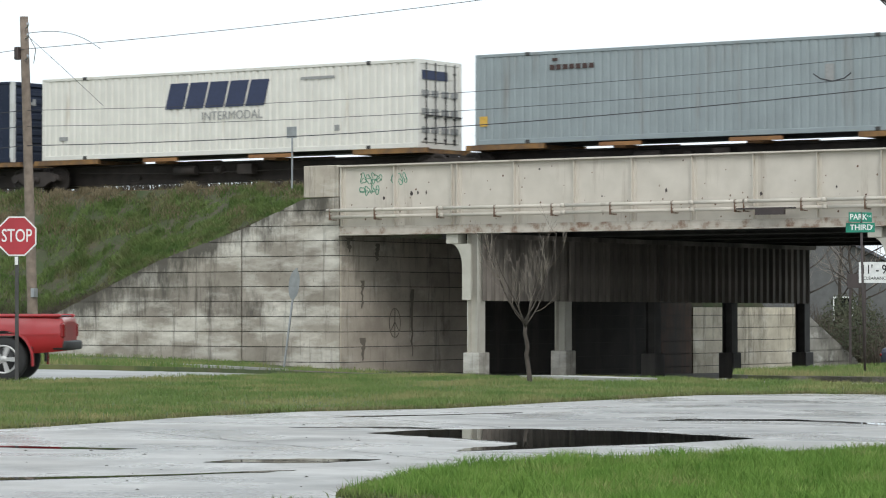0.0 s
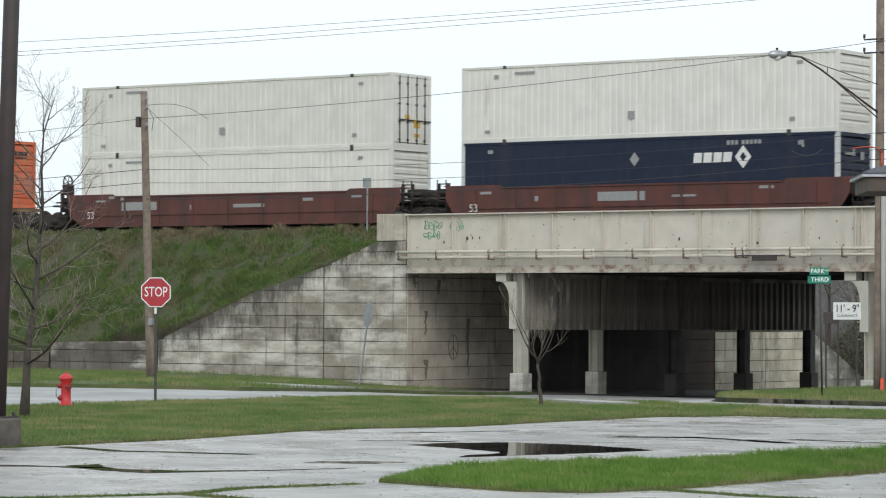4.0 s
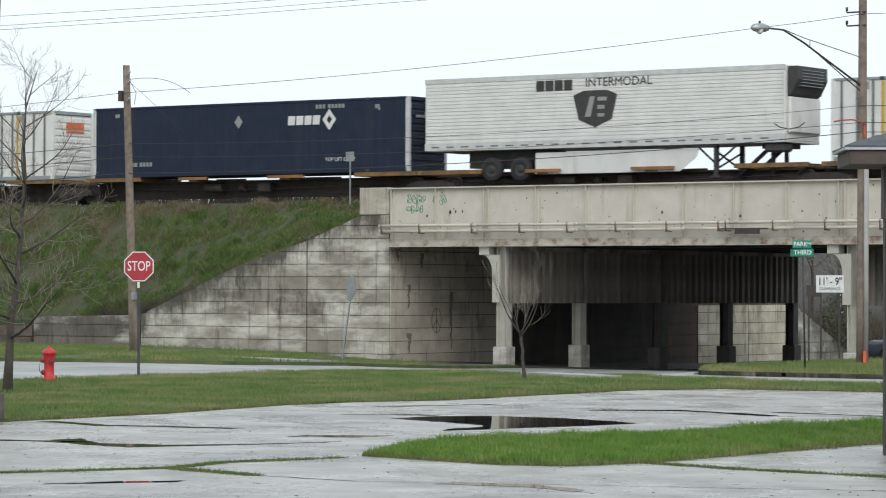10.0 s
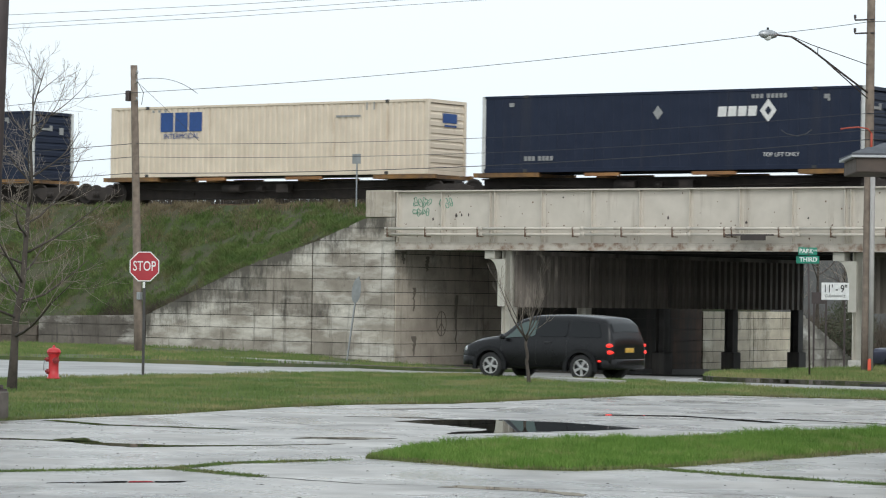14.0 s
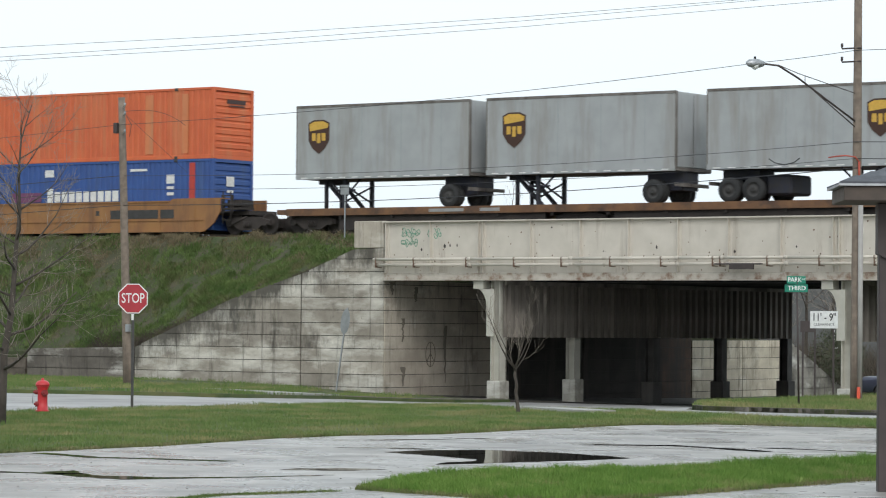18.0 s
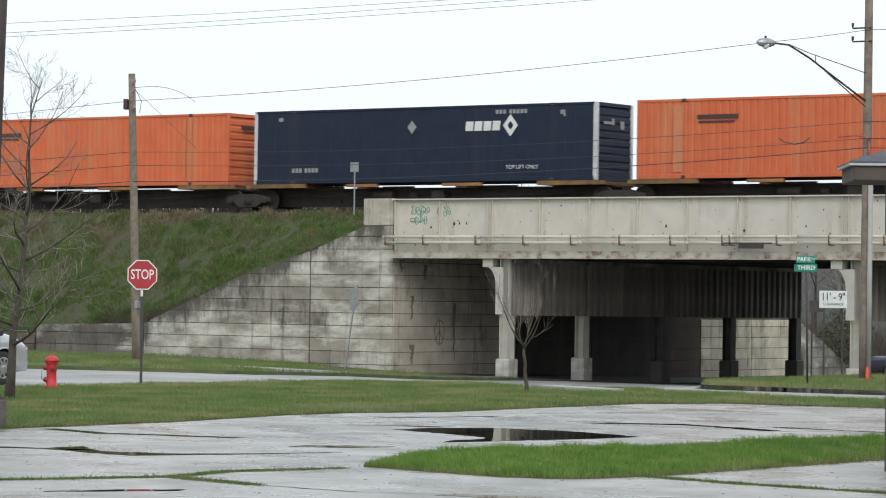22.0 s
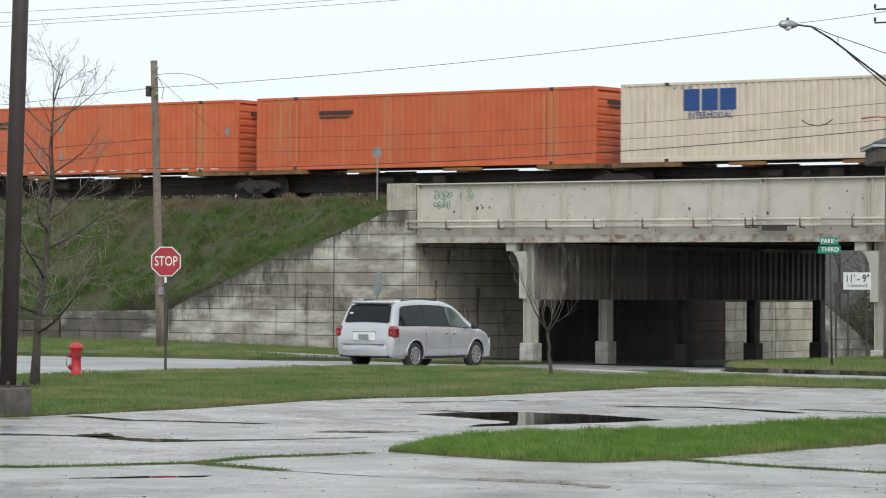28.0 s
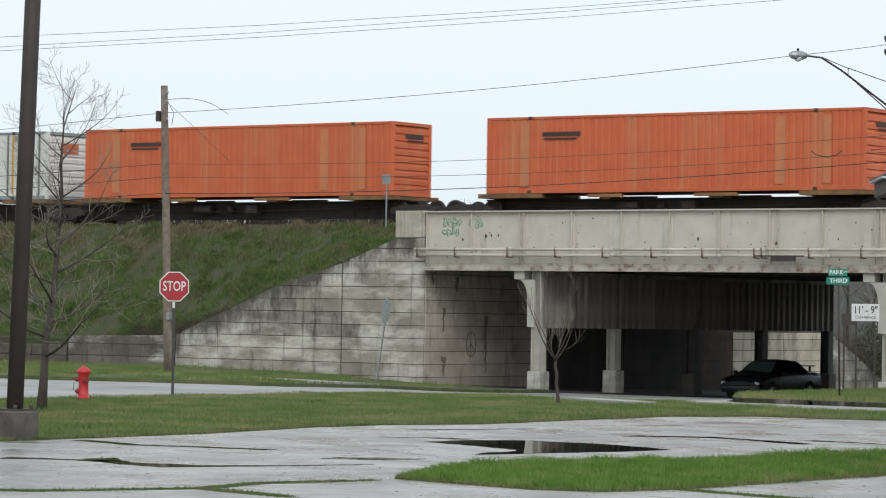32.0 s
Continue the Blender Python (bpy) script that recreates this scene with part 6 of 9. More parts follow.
def block_letters(x, z, n, w, h, gap, slant=0.0):
    out = []
    for k in range(n):
        a = x + k * (w + gap)
        out.append([(a, z), (a + w, z), (a + w + slant, z + h), (a + slant, z + h)])
    return out


def cream_box(label):
    return container("cream", label, C_CREAM, DEEP, None, "left",
                     decals=((mark(*block_letters(2.7, 1.85, 3, 0.66, 0.78, 0.10)), INK_BLUE, "brand_mark", "bold blue brand blocks on cream"),
                             (("INTERMODAL", 0.30, 3.8, 1.66), INK_BLUE, "lettering", "thin blue word"),
                             (mark(*[(2.3 + 0.32 * k, 2.7, 0.12, 0.1) for k in range(3)], (13.2, 2.68, 0.06, 0.3), (13.55, 2.68, 0.06, 0.3), (12.3, 2.3, 1.2, 0.08)), INK_GREY, "data_plate", ""),
                             (end_mark((0.15, 2.2, 0.95, 0.36), (0.2, 1.9, 0.8, 0.08)), INK_BLUE, "end_mark", "small blue brand blocks")))


def teal_box(label):
    x0 = 8.6
    hook = lambda x, s: [(x, 0.92), (x + s * 0.42, 0.92), (x + s * 0.42, 1.05), (x + s * 0.13, 1.05), (x + s * 0.13, 2.40), (x + s * 0.42, 2.40), (x + s * 0.42, 2.53), (x, 2.53)]
    return container("teal", label, C_TEAL, FLATISH, None, "right",
                     decals=((mark(hook(x0 - 0.86, 1)), INK_YELLOW, "bracket_mark", "yellow square bracket"), (mark(hook(x0 + 2.96, -1)), INK_YELLOW, "bracket_mark", "yellow square bracket"),
                             (mark(*block_letters(x0 - 0.2, 1.55, 3, 0.78, 0.80, 0.10)), INK_YELLOW, "brand_mark", "bold yellow brand blocks"),
                             (("INTERMODAL", 0.32, x0 + 1.05, 1.36), INK_GOLD, "lettering", "yellow word"),
                             (mark(*[(4.0 + 0.42 * k, 1.78, 0.34, 0.14) for k in range(9)]), INK_GOLD, "brand_line", "yellow line of lettering, not legible"),
                             (mark(*[(x0 - 0.35 + dx, 0.86, 0.26, 0.26) for dx in (0, 0.36, 2.3, 2.66)]), INK_YELLOW, "round_mark", "yellow dots under the brand"),
                             (mark((1.0, 0.75, 0.3, 0.14), (2.3, 0.75, 0.18, 0.18), (13.0, 0.72, 0.2, 0.2), (14.4, 0.75, 0.3, 0.14), (11.9, 2.62, 0.4, 0.16), (12.8, 2.62, 0.9, 0.12)), INK_GREY, "data_plate", ""),
                             (end_mark((-0.35, 2.35, 0.9, 0.42)), INK_GOLD, "end_mark", "yellow brand blocks on the door")))


def swift_box(label):
    return container("swift", label, C_WHITE, DEEP, None, "right",
                     decals=((mark(*block_letters(5.6, 1.62, 5, 0.78, 0.88, 0.09, 0.25)), INK_NAVY, "brand_mark", "slanted navy brand blocks on white"),
                             (("INTERMODAL", 0.42, 8.5, 1.32), INK_GREY, "lettering", "grey spaced word"),
                             (mark((12.1, 2.45, 1.4, 0.09), (1.0, 0.75, 0.4, 0.14), (12.9, 0.75, 0.2, 0.2)), INK_GREY, "data_plate", ""),
                             (end_mark((-0.3, 2.4, 1.5, 0.3)), INK_NAVY, "end_mark", "navy brand bar on the doors"),
                             (end_mark(*[(yy, z, 0.42, 0.2) for yy in (-0.85, -0.3, 0.3, 0.85) for z in (0.6, 1.2, 1.8)]), INK_GREY, "door_plate", "")))


def white_box(label, yellow=False):
    deco = [(mark((1.6, 2.5, 0.2, 0.14), (2.9, 2.6, 0.9, 0.1), (1.2, 0.42, 0.24, 0.12), (14.6, 2.5, 0.24, 0.12), (14.3, 0.5, 0.22, 0.14), (7.6, 0.85, 0.3, 0.3)), INK_GREY, "data_plate", "")]
    if yellow:
        deco.append((end_mark((0.35, 0.95, 0.4, 0.3), (-0.3, 1.2, 0.3, 0.16), (0.35, 0.5, 0.35, 0.14)), INK_GOLD, "door_placard", "yellow placards on the doors"))
    return container("white" + str(yellow), label, C_WHITE, FINE, None, "right" if yellow else "left", decals=deco)


def panel_box(label):
    """White plate box with dark upright posts outside."""
    def side():
        bm = bmesh.new()
        box(bm, 0.16, 0.02, 0.16, L53 - 0.16, 0.05, H53 - 0.10)
        return bm

    posts = [lambda x=0.42 + 0.61 * k: B((x - 0.032, NEAR - 0.02, 0.17, x + 0.032, NEAR + 0.03, H53 - 0.11)) for k in range(26)]
    return container("panel", label, C_BOX, side, None, "left", C_GREY,
                     decals=((posts, surf("post_grey", (0.17, 0.18, 0.18), (0.12, 0.125, 0.125), 2.0, 0.6), "side_post", "thin dark grey upright post"),
                             (mark(*diamond(7.2, 2.35, 0.2), *diamond(6.6, 1.95, 0.16), (1.3, 2.6, 0.35, 0.25), (11.3, 2.5, 0.35, 0.3), (14.4, 2.6, 0.35, 0.25), (8.0, 2.62, 0.3, 0.24)), INK_GREY, "placard", ""),
                             (mark((2.02, 1.5, 0.12, 2.5), (L53 - 2.02, 1.5, 0.12, 2.5)), INK_GOLD, "worn_post", "yellowed scuffed lifting post"),
                             (end_mark((0.1, 2.3, 1.1, 0.24), (0.1, 2.05, 1.1, 0.1)), C_ORANGE, "end_mark", "orange brand bar on the end"),))


def grey_box(label):
    return container("grey", label, C_GREY, FINE, None, "right",
                     decals=((mark(*[(2.9 + 0.24 * k, 2.38, 0.18, 0.16) for k in range(7)], (3.0, 2.62, 0.2, 0.1)), INK_DARK, "brand_line", "small dark brand line on grey"),
                             (mark((0.32, 0.75, 0.3, 0.32)), INK_GOLD, "placard", "yellow placard near the corner"),
                             (mark((12.6, 1.8, 0.3, 0.5)), INK_GREY, "data_plate", "")))


def blue_box(label):
    return container("blue", label, C_BLUE, DEEP, None, "left",
                     decals=((mark(*[(7.35 + 0.40 * k, 1.46 if k else 1.52, 0.32, 0.44 if k else 0.58) for k in range(10)]), INK_WHITE, "brand_mark", "white brand blocks on blue"),
                             (mark((6.0, 1.46, 1.7, 0.40)), INK_FADED, "brand_word", "faded red brand bar"),
                             (mark([(2.3 + 0.5 * math.cos(a * PI / 8), 2.0 + 0.42 * math.sin(a * PI / 8)) for a in range(16)], *[(3.25, 1.72 + 0.14 * k, 0.8 - 0.1 * abs(k - 2), 0.06) for k in range(5)]), INK_GREY, "round_mark", "pale globe mark"),
                             (mark((13.9, 2.1, 0.42, 0.36), (13.9, 1.75, 0.36, 0.12), (13.9, 1.5, 0.36, 0.12), (7.3, 2.45, 0.5, 0.3), (1.0, 0.9, 0.5, 0.3), (12.2, 2.5, 0.9, 0.1)), INK_WHITE, "data_plate", ""),
                             (mark((15.05, 1.5, 0.3, 2.5)), INK_RED, "red_post", "red painted upright"), (end_mark((-0.2, 2.0, 0.5, 0.4), (-0.2, 1.6, 0.4, 0.1)), INK_WHITE, "end_mark", "")))


# -- cars --
def wheelset():
    bm = bmesh.new()
    lathe(bm, [(0.05, -0.09), (0.40, -0.085), (0.40, -0.05), (0.455, -0.045), (0.455, 0.0), (0.43, 0.015), (0.36, 0.01), (0.34, -0.02), (0.12, -0.01), (0.10, 0.04), (0.02, 0.045)], 18, axis="y")
    return bm


def sideframe():
    bm = bmesh.new()
    prism(bm, [(-1.12, 0.40), (-1.12, 0.58), (-0.55, 0.72), (0.55, 0.72), (1.12, 0.58), (1.12, 0.40), (0.78, 0.42), (0.42, 0.20), (-0.42, 0.20), (-0.78, 0.42)], -1.12, -0.98)
    prism(bm, [(-1.12, 0.40), (-1.12, 0.58), (-0.55, 0.72), (0.55, 0.72), (1.12, 0.58), (1.12, 0.40), (0.78, 0.42), (0.42, 0.20), (-0.42, 0.20), (-0.78, 0.42)], 0.98, 1.12)
    box(bm, -0.22, -1.0, 0.34, 0.22, 1.0, 0.62)
    for y in (-1.16, 1.10):
        for x in (-0.14, 0.0, 0.14):
            rod(bm, (x, y + 0.03, 0.3), (x, y + 0.03, 0.55), 0.06, n=8)
        for x in (-0.89, 0.89):
            rod(bm, (x, y - 0.02, 0.46), (x, y + 0.10, 0.46), 0.11, n=10)
    return bm


def truck(car, x):
    t = part("truck", sheet("truck", sideframe, CAR_GRIME), None, car, "grimy two-axle truck")
    t.location = (x, 0, 0)
    for dx in (-0.89, 0.89):
        for s in (-1, 1):
            w = part("wheel", sheet("wheel", wheelset, CAR_GRIME), None, t)
            w.matrix_basis = pose(dx, s * 0.80, 0.457, 0, 0, 0 if s > 0 else 180)


def spine_unit(lead, label="brown spine car platform under a container"):
    car = thing("spine_car", label, "rail car", "spine cars")
    part("centre_sill", sheet("centre_sill", lambda: B((-0.55, -0.28, 0.22, L53 + 0.55, 0.28, 0.90), (-0.55, -0.45, 0.86, L53 + 0.55, 0.45, 0.92)), CAR_GRIME), None, car)
    for x0, x1, key in ((-0.35, 2.6, "end_pad_a"), (L53 - 2.6, L53 + 0.35, "end_pad_b")):
        part("end_pad", sheet(key, lambda x0=x0, x1=x1: B((x0, -1.32, 0.93, x1, -1.14, 1.092), (x0, 1.14, 0.93, x1, 1.32, 1.092), (x0 + 0.1, -1.14, 0.925, x0 + 0.4, 1.14, 1.06), (x1 - 0.4, -1.14, 0.925, x1 - 0.1, 1.14, 1.06)), CAR_PAD), None, car,
             "worn yellow-brown container support")
    for x, w in ((4.6, 1.5), (9.2, 1.8)):
        part("side_pad", sheet("side_pad%d" % x, lambda x=x, w=w: B((x, -1.28, 0.94, x + w, -1.16, 1.06), (x + w * 0.3, -1.16, 0.88, x + w * 0.6, 1.16, 0.97), (x, 1.16, 0.94, x + w, 1.28, 1.06)), CAR_OCHRE), None, car)
    bm_key = "brake_gear"

    def gear():
        bm = bmesh.new()
        rod(bm, (5.6, -0.7, 0.62), (6.5, -0.7, 0.62), 0.17, n=10)
        rod(bm, (7.3, -0.62, 0.6), (7.6, -0.62, 0.6), 0.14, n=10)
        tube(bm, [(1.2, -0.62, 0.66), (6.0, -0.62, 0.52), (10.5, -0.62, 0.56), (L53 - 1, -0.6, 0.68)], 0.022, 5)
        box(bm, 8.4, -0.85, 0.45, 9.0, -0.5, 0.78)
        box(bm, 3.2, -0.35, 0.36, 3.7, 0.35, 0.5)
        box(bm, 11.6, -0.35, 0.34, 13.6, 0.35, 0.5)
        return bm
    part("brake_gear", sheet(bm_key, gear, CAR_GRIME), None, car)
    truck(car, L53 + 0.9)
    if lead:
        truck(car, -0.9)
    return car


def well_side(s):
    def build():
        bm = bmesh.new()
        y0 = s * 1.46
        a, b = min(y0, y0 + s * 0.06), max(y0, y0 + s * 0.06)
        prism(bm, [(-0.55, 0.95), (-0.25, 0.50), (0.25, 0.16), (L53 - 0.25, 0.16), (L53 + 0.25, 0.50), (L53 + 0.55, 0.95), (L53 + 0.55, 1.50), (L53 - 1.9, 1.50), (L53 - 2.1, 1.40), (2.1, 1.40), (1.9, 1.50), (-0.55, 1.50)], a, b)
        c, d = min(y0 - s * 0.05, y0 + s * 0.10), max(y0 - s * 0.05, y0 + s * 0.10)
        box(bm, 2.1, c, 1.36, L53 - 2.1, d, 1.42)
        box(bm, 0.3, c, 0.14, L53 - 0.3, d, 0.22)
        box(bm, 0.3, c, 0.60, L53 - 0.3, min(c, d) + 0.12 if s > 0 else c + 0.06, 0.63)
        for k in range(9):
            x = 0.8 + (L53 - 1.6) * k / 8
            box(bm, x - 0.05, min(y0, y0 + s * 0.085), 0.22, x + 0.05, max(y0, y0 + s * 0.085), 1.36)
        return bm
    return build


def end_gear(x0, sg):
    """Ladder, grab irons, brake wheel and hoses over the end of a well car; sg points outwards."""
    def build():
        bm = bmesh.new()
        for dx in (0.62, 1.02):
            rod(bm, (x0 + sg * dx, -1.42, 0.45), (x0 + sg * dx, -1.42, 1.75), 0.028, n=6)
        for k in range(4):
            z = 0.6 + 0.33 * k
            rod(bm, (x0 + sg * 0.62, -1.42, z), (x0 + sg * 1.02, -1.42, z), 0.022, n=6)
        box(bm, x0 + min(sg * 0.56, sg * 1.5), -1.40, 1.02, x0 + max(sg * 0.56, sg * 1.5), -0.5, 1.10)
        box(bm, x0 + min(sg * 0.6, sg * 1.3), -1.1, 1.10, x0 + max(sg * 0.6, sg * 1.3), -0.3, 1.42)
        tube(bm, [(x0 + sg * 1.3, -0.6, 0.9), (x0 + sg * 1.7, -0.65, 0.62), (x0 + sg * 2.0, -0.6, 0.7)], 0.04, 6)
        tube(bm, [(x0 + sg * 0.5, -1.3, 0.7), (x0 + sg * 1.0, -1.25, 0.45), (x0 + sg * 1.6, -1.1, 0.75)], 0.03, 6)
        return bm
    return build


def brake_wheel(x0):
    def build():
        bm = bmesh.new()
        rod(bm, (x0, -0.7, 1.1), (x0, -0.7, 2.05), 0.05, n=8)
        ring = [(x0, -0.7 + 0.28 * math.cos(PI * k / 8), 2.1 + 0.28 * math.sin(PI * k / 8)) for k in range(17)]
        tube(bm, ring, 0.035, 6)
        for a in (0.3, 1.35, 2.4):
            rod(bm, (x0, -0.7 - 0.27 * math.cos(a), 2.1 - 0.27 * math.sin(a)), (x0, -0.7 + 0.27 * math.cos(a), 2.1 + 0.27 * math.sin(a)), 0.02, n=5)
        box(bm, x0 - 0.12, -0.95, 1.55, x0 + 0.16, -0.45, 2.0, 0.03)
        return bm
    return build


def well_unit(paint, lead, last, marks, label):
    car = thing("well_car", label, "rail car", "well cars")
    part("side_wall", sheet("well_near", well_side(-1), paint), None, car)
    part("side_wall", sheet("well_far", well_side(1), paint), None, car)
    part("well_floor", sheet("well_floor", lambda: B(*[(0.6 + 2.4 * k, -1.45, 0.10, 1.2 + 2.4 * k, 1.45, 0.205) for k in range(7)]), CAR_GRIME), None, car)
    for x0, x1, key in ((-1.55, -0.02, "well_end_a"), (L53 + 0.02, L53 + 1.55, "well_end_b")):
        part("end_platform", sheet(key, lambda x0=x0, x1=x1: B((x0, -0.9, 0.82, x1, 0.9, 1.0), (min(x0, x1) + 0.2, -1.38, 1.18, max(x0, x1) - 0.2, -0.7, 1.24), (x0 + 0.1, -0.35, 0.55, x1 - 0.1, 0.35, 0.82),
                                                             (x0 + 0.5, -1.4, 0.9, x0 + 0.62, -1.32, 1.62), (x0 + 0.95, -1.4, 0.9, x0 + 1.07, -1.32, 1.62)), CAR_GRIME), None, car)
        part("ledge", sheet(key + "ledge", lambda x0=x0, x1=x1: B((x0 + (0.9 if x0 < 0 else -1.4), -1.52, 1.46, x1 + (1.4 if x0 < 0 else -0.9), -1.0, 1.50)), paint), None, car)
    part("end_ladder", sheet("end_gear_a", end_gear(0.0, -1), CAR_GRIME), None, car, "dark ladder, rails and hoses at the end")
    part("end_ladder", sheet("end_gear_b", end_gear(L53, 1), CAR_GRIME), None, car, "dark ladder, rails and hoses at the end")
    if lead:
        part("brake_wheel", sheet("brake_wheel_a", brake_wheel(-1.3), CAR_GRIME), None, car, "dark hand brake wheel on its stand")
    truck(car, L53 + 1.65)
    if lead:
        truck(car, -1.65)
    for x, z, w, h, ink in marks:
        part("lettering", mark((x, z, w, h), y=-1.535)[0](), ink, car, "plain painted mark")
    return car


def flat_unit(length):
    car = thing("flat_car", "long ochre flat car carrying short trailers", "rail car")
    bm = B((0, -1.35, 0.78, length, 1.35, 0.97), (0, -0.3, 0.45, length, 0.3, 0.78), (0.5, -1.4, 0.72, length - 0.5, -1.36, 1.0))
    part("deck", bm, surf("dirty_deck_paint", (0.20, 0.10, 0.045), (0.14, 0.07, 0.035), 1.4, 0.8, 0, 0.1, (0.07, 0.042, 0.03), 1.0, 0.55), car)
    # Dark panels added in place of the shadow below the car.
    for s in (-1, 1):
        part("side_sill", B((3.0, s * 1.2 - 0.05, 0.14, length / 2 - 1.5, s * 1.2 + 0.05, 0.715), (length / 2 + 1.5, s * 1.2 - 0.05, 0.14, length - 3.0, s * 1.2 + 0.05, 0.715)), CAR_GRIME, car, "added dark panel for the shadow under the deck")
    bm = bmesh.new()
    for k in range(12):
        x = 0.6 + k * (length - 1.2) / 11
        box(bm, x, -1.34, 0.60, x + 0.12, 1.34, 0.777)
    part("stringers", bm, CAR_GRIME, car)
    truck(car, 1.6), truck(car, length / 2), truck(car, length - 1.6)
    for one in mark((8.2, 0.86, 1.6, 0.12), (10.2, 0.86, 0.9, 0.12), y=-1.412):
        part("lettering", one(), INK_GREY, car, "pale lettering, not legible")
    return car


def tyre_part(parent, x, y, z, r=0.5, w=0.26, rim=None):
    def build():
        bm = bmesh.new()
        lathe(bm, [(r * 0.6, -w / 2), (r * 0.92, -w / 2), (r, -w * 0.3), (r, w * 0.3), (r * 0.92, w / 2), (r * 0.6, w / 2)], 20, axis="y", caps=False)
        return bm

    def hub():
        bm = bmesh.new()
        lathe(bm, [(r * 0.16, -w * 0.50), (r * 0.2, -w * 0.3), (r * 0.52, -w * 0.22), (r * 0.62, -w * 0.46), (r * 0.62, w * 0.4), (r * 0.1, w * 0.4)], 16, axis="y")
        return bm
    t = part("tyre", sheet("tyre%.2f%.2f" % (r, w), build, RUBBER), None, parent, "black rubber tyre")
    t.location = (x, y, z)
    part("rim", sheet("rim%.2f%.2f" % (r, w), hub, rim or GALV), None, t)
    return t


C_DIRTY = surf("grimy_trailer_frame", (0.20, 0.185, 0.17), (0.13, 0.115, 0.10), 2.5, 0.8, 0, 0.1, (0.07, 0.055, 0.045), 1.6, 0.55, streak=True)
C_GEAR = surf("blue_black_gear", (0.022, 0.024, 0.04), (0.03, 0.028, 0.03), 3.0, 0.7, 0, 0.1)


def pup_trailer(flip, label, mark_x):
    """A short box trailer; flip puts its wheels at the left."""
    n, h0 = 8.25, 1.18
    root = thing("short_trailer", label, "trailer", "short trailers on the flat car")
    part("body", B((0.0, -1.29, h0 + 0.14, n, 1.29, h0 + 2.9), bevel=0.03), C_TRAILER, root)
    for k in range(4):
        o = part("panel_joint", sheet("pup_joint", lambda: B((-0.006, -1.294, h0 + 0.3, 0.006, -1.288, h0 + 2.78)), C_GREY), None, root)
        o.location = (1.3 + k * (n - 2.6) / 3, 0, 0)
    for y in (-1.28, 1.28):
        part("top_rail", B((0, y - 0.025, h0 + 2.82, n, y + 0.025, h0 + 2.92)), C_DIRTY, root, "dark grimy top rail")
        part("bottom_rail", B((0, y - 0.028, h0 + 0.0, n, y + 0.028, h0 + 0.2)), C_TRAILER, root)
    part("floor", B((0, -1.25, h0 + 0.02, n, 1.25, h0 + 0.138)), C_DIRTY, root)
    for xe in (0.0, n):
        for y in (-1.24, 1.24):
            part("end_post", B((xe - 0.03, y - 0.065, h0 + 0.02, xe + 0.03, y + 0.065, h0 + 2.91), bevel=0.01), C_DIRTY, root, "grimy corner post")
    part("door_seam", B((n - 0.002, -0.012, h0 + 0.2, n + 0.008, 0.012, h0 + 2.8)), C_DIRTY, root)
    part("end_bumper", B((n - 0.1, -1.2, h0 - 0.55, n - 0.02, 1.2, h0 - 0.42)) if not flip else B((0.02, -1.2, h0 - 0.55, 0.1, 1.2, h0 - 0.42)), C_DIRTY, root)
    wx = 0.85 if flip else n - 1.0
    lx = n - 2.3 if flip else 2.1
    part("wheel_carriage", B((wx - 0.6, -0.55, 0.5, wx + 0.9, 0.55, h0)), C_GEAR, root)
    for y in (-1.1, -0.8, 0.8, 1.1):
        tyre_part(root, wx, y, 0.45, 0.45, rim=C_DARK)
    if flip:
        for y in (-1.08, 1.08):
            tyre_part(root, wx + 0.98, y, 0.45, 0.45, rim=C_DARK)
        part("tool_box", B((wx + 1.3, -0.8, 0.25, wx + 2.3, 0.8, 0.98), bevel=0.08), C_GEAR, root, "dark blue-black wheel dolly")
    for y in (-0.9, 0.9):
        part("landing_leg", B((lx - 0.07, y - 0.07, 0.06, lx + 0.07, y + 0.07, h0), (lx - 0.16, y - 0.12, 0.0, lx + 0.16, y + 0.12, 0.06)), C_GEAR, root)
    hx = n - 0.9 if flip else 0.9
    s = -1 if flip else 1
    part("hitch_plate", B((hx - 0.35, -0.55, h0 - 0.16, hx + 0.35, 0.55, h0)), C_GEAR, root, "dark hitch plate")
    for y in (-0.5, 0.5):
        for p, q, rr in (((hx, y, 0.0), (hx, y, h0 - 0.1), 0.085), ((hx + s * 1.15, y, 0.02), (hx + s * 0.1, y, h0 - 0.12), 0.085)):
            bm = bmesh.new()
            rod(bm, p, q, rr)
            part("hitch_leg", bm, C_GEAR, root, "dark braced hitch leg")
    for a, b in (((lx - 0.75, -0.9, h0), (lx, -0.9, 0.45)), ((lx + 0.75, -0.9, h0), (lx, -0.9, 0.45)), ((lx, -0.9, 0.3), (lx, 0.9, 0.95)), ((lx, -0.9, 0.95), (lx, 0.9, 0.3)), ((lx - 0.5, -0.9, 0.75), (lx + 0.5, -0.9, 0.75))):
        bm = bmesh.new()
        rod(bm, a, b, 0.04)
        part("leg_brace", bm, C_GEAR, root)
    x, z = mark_x, h0 + 1.72
    shield = [(x - 0.52, z + 0.5), (x - 0.25, z + 0.62), (x + 0.25, z + 0.62), (x + 0.52, z + 0.5), (x + 0.5, z - 0.2), (x + 0.3, z - 0.5), (x, z - 0.72), (x - 0.3, z - 0.5), (x - 0.5, z - 0.2)]
    part("shield_mark", mark(shield, y=-1.315), INK_BROWN, root, "dark brown shield mark")
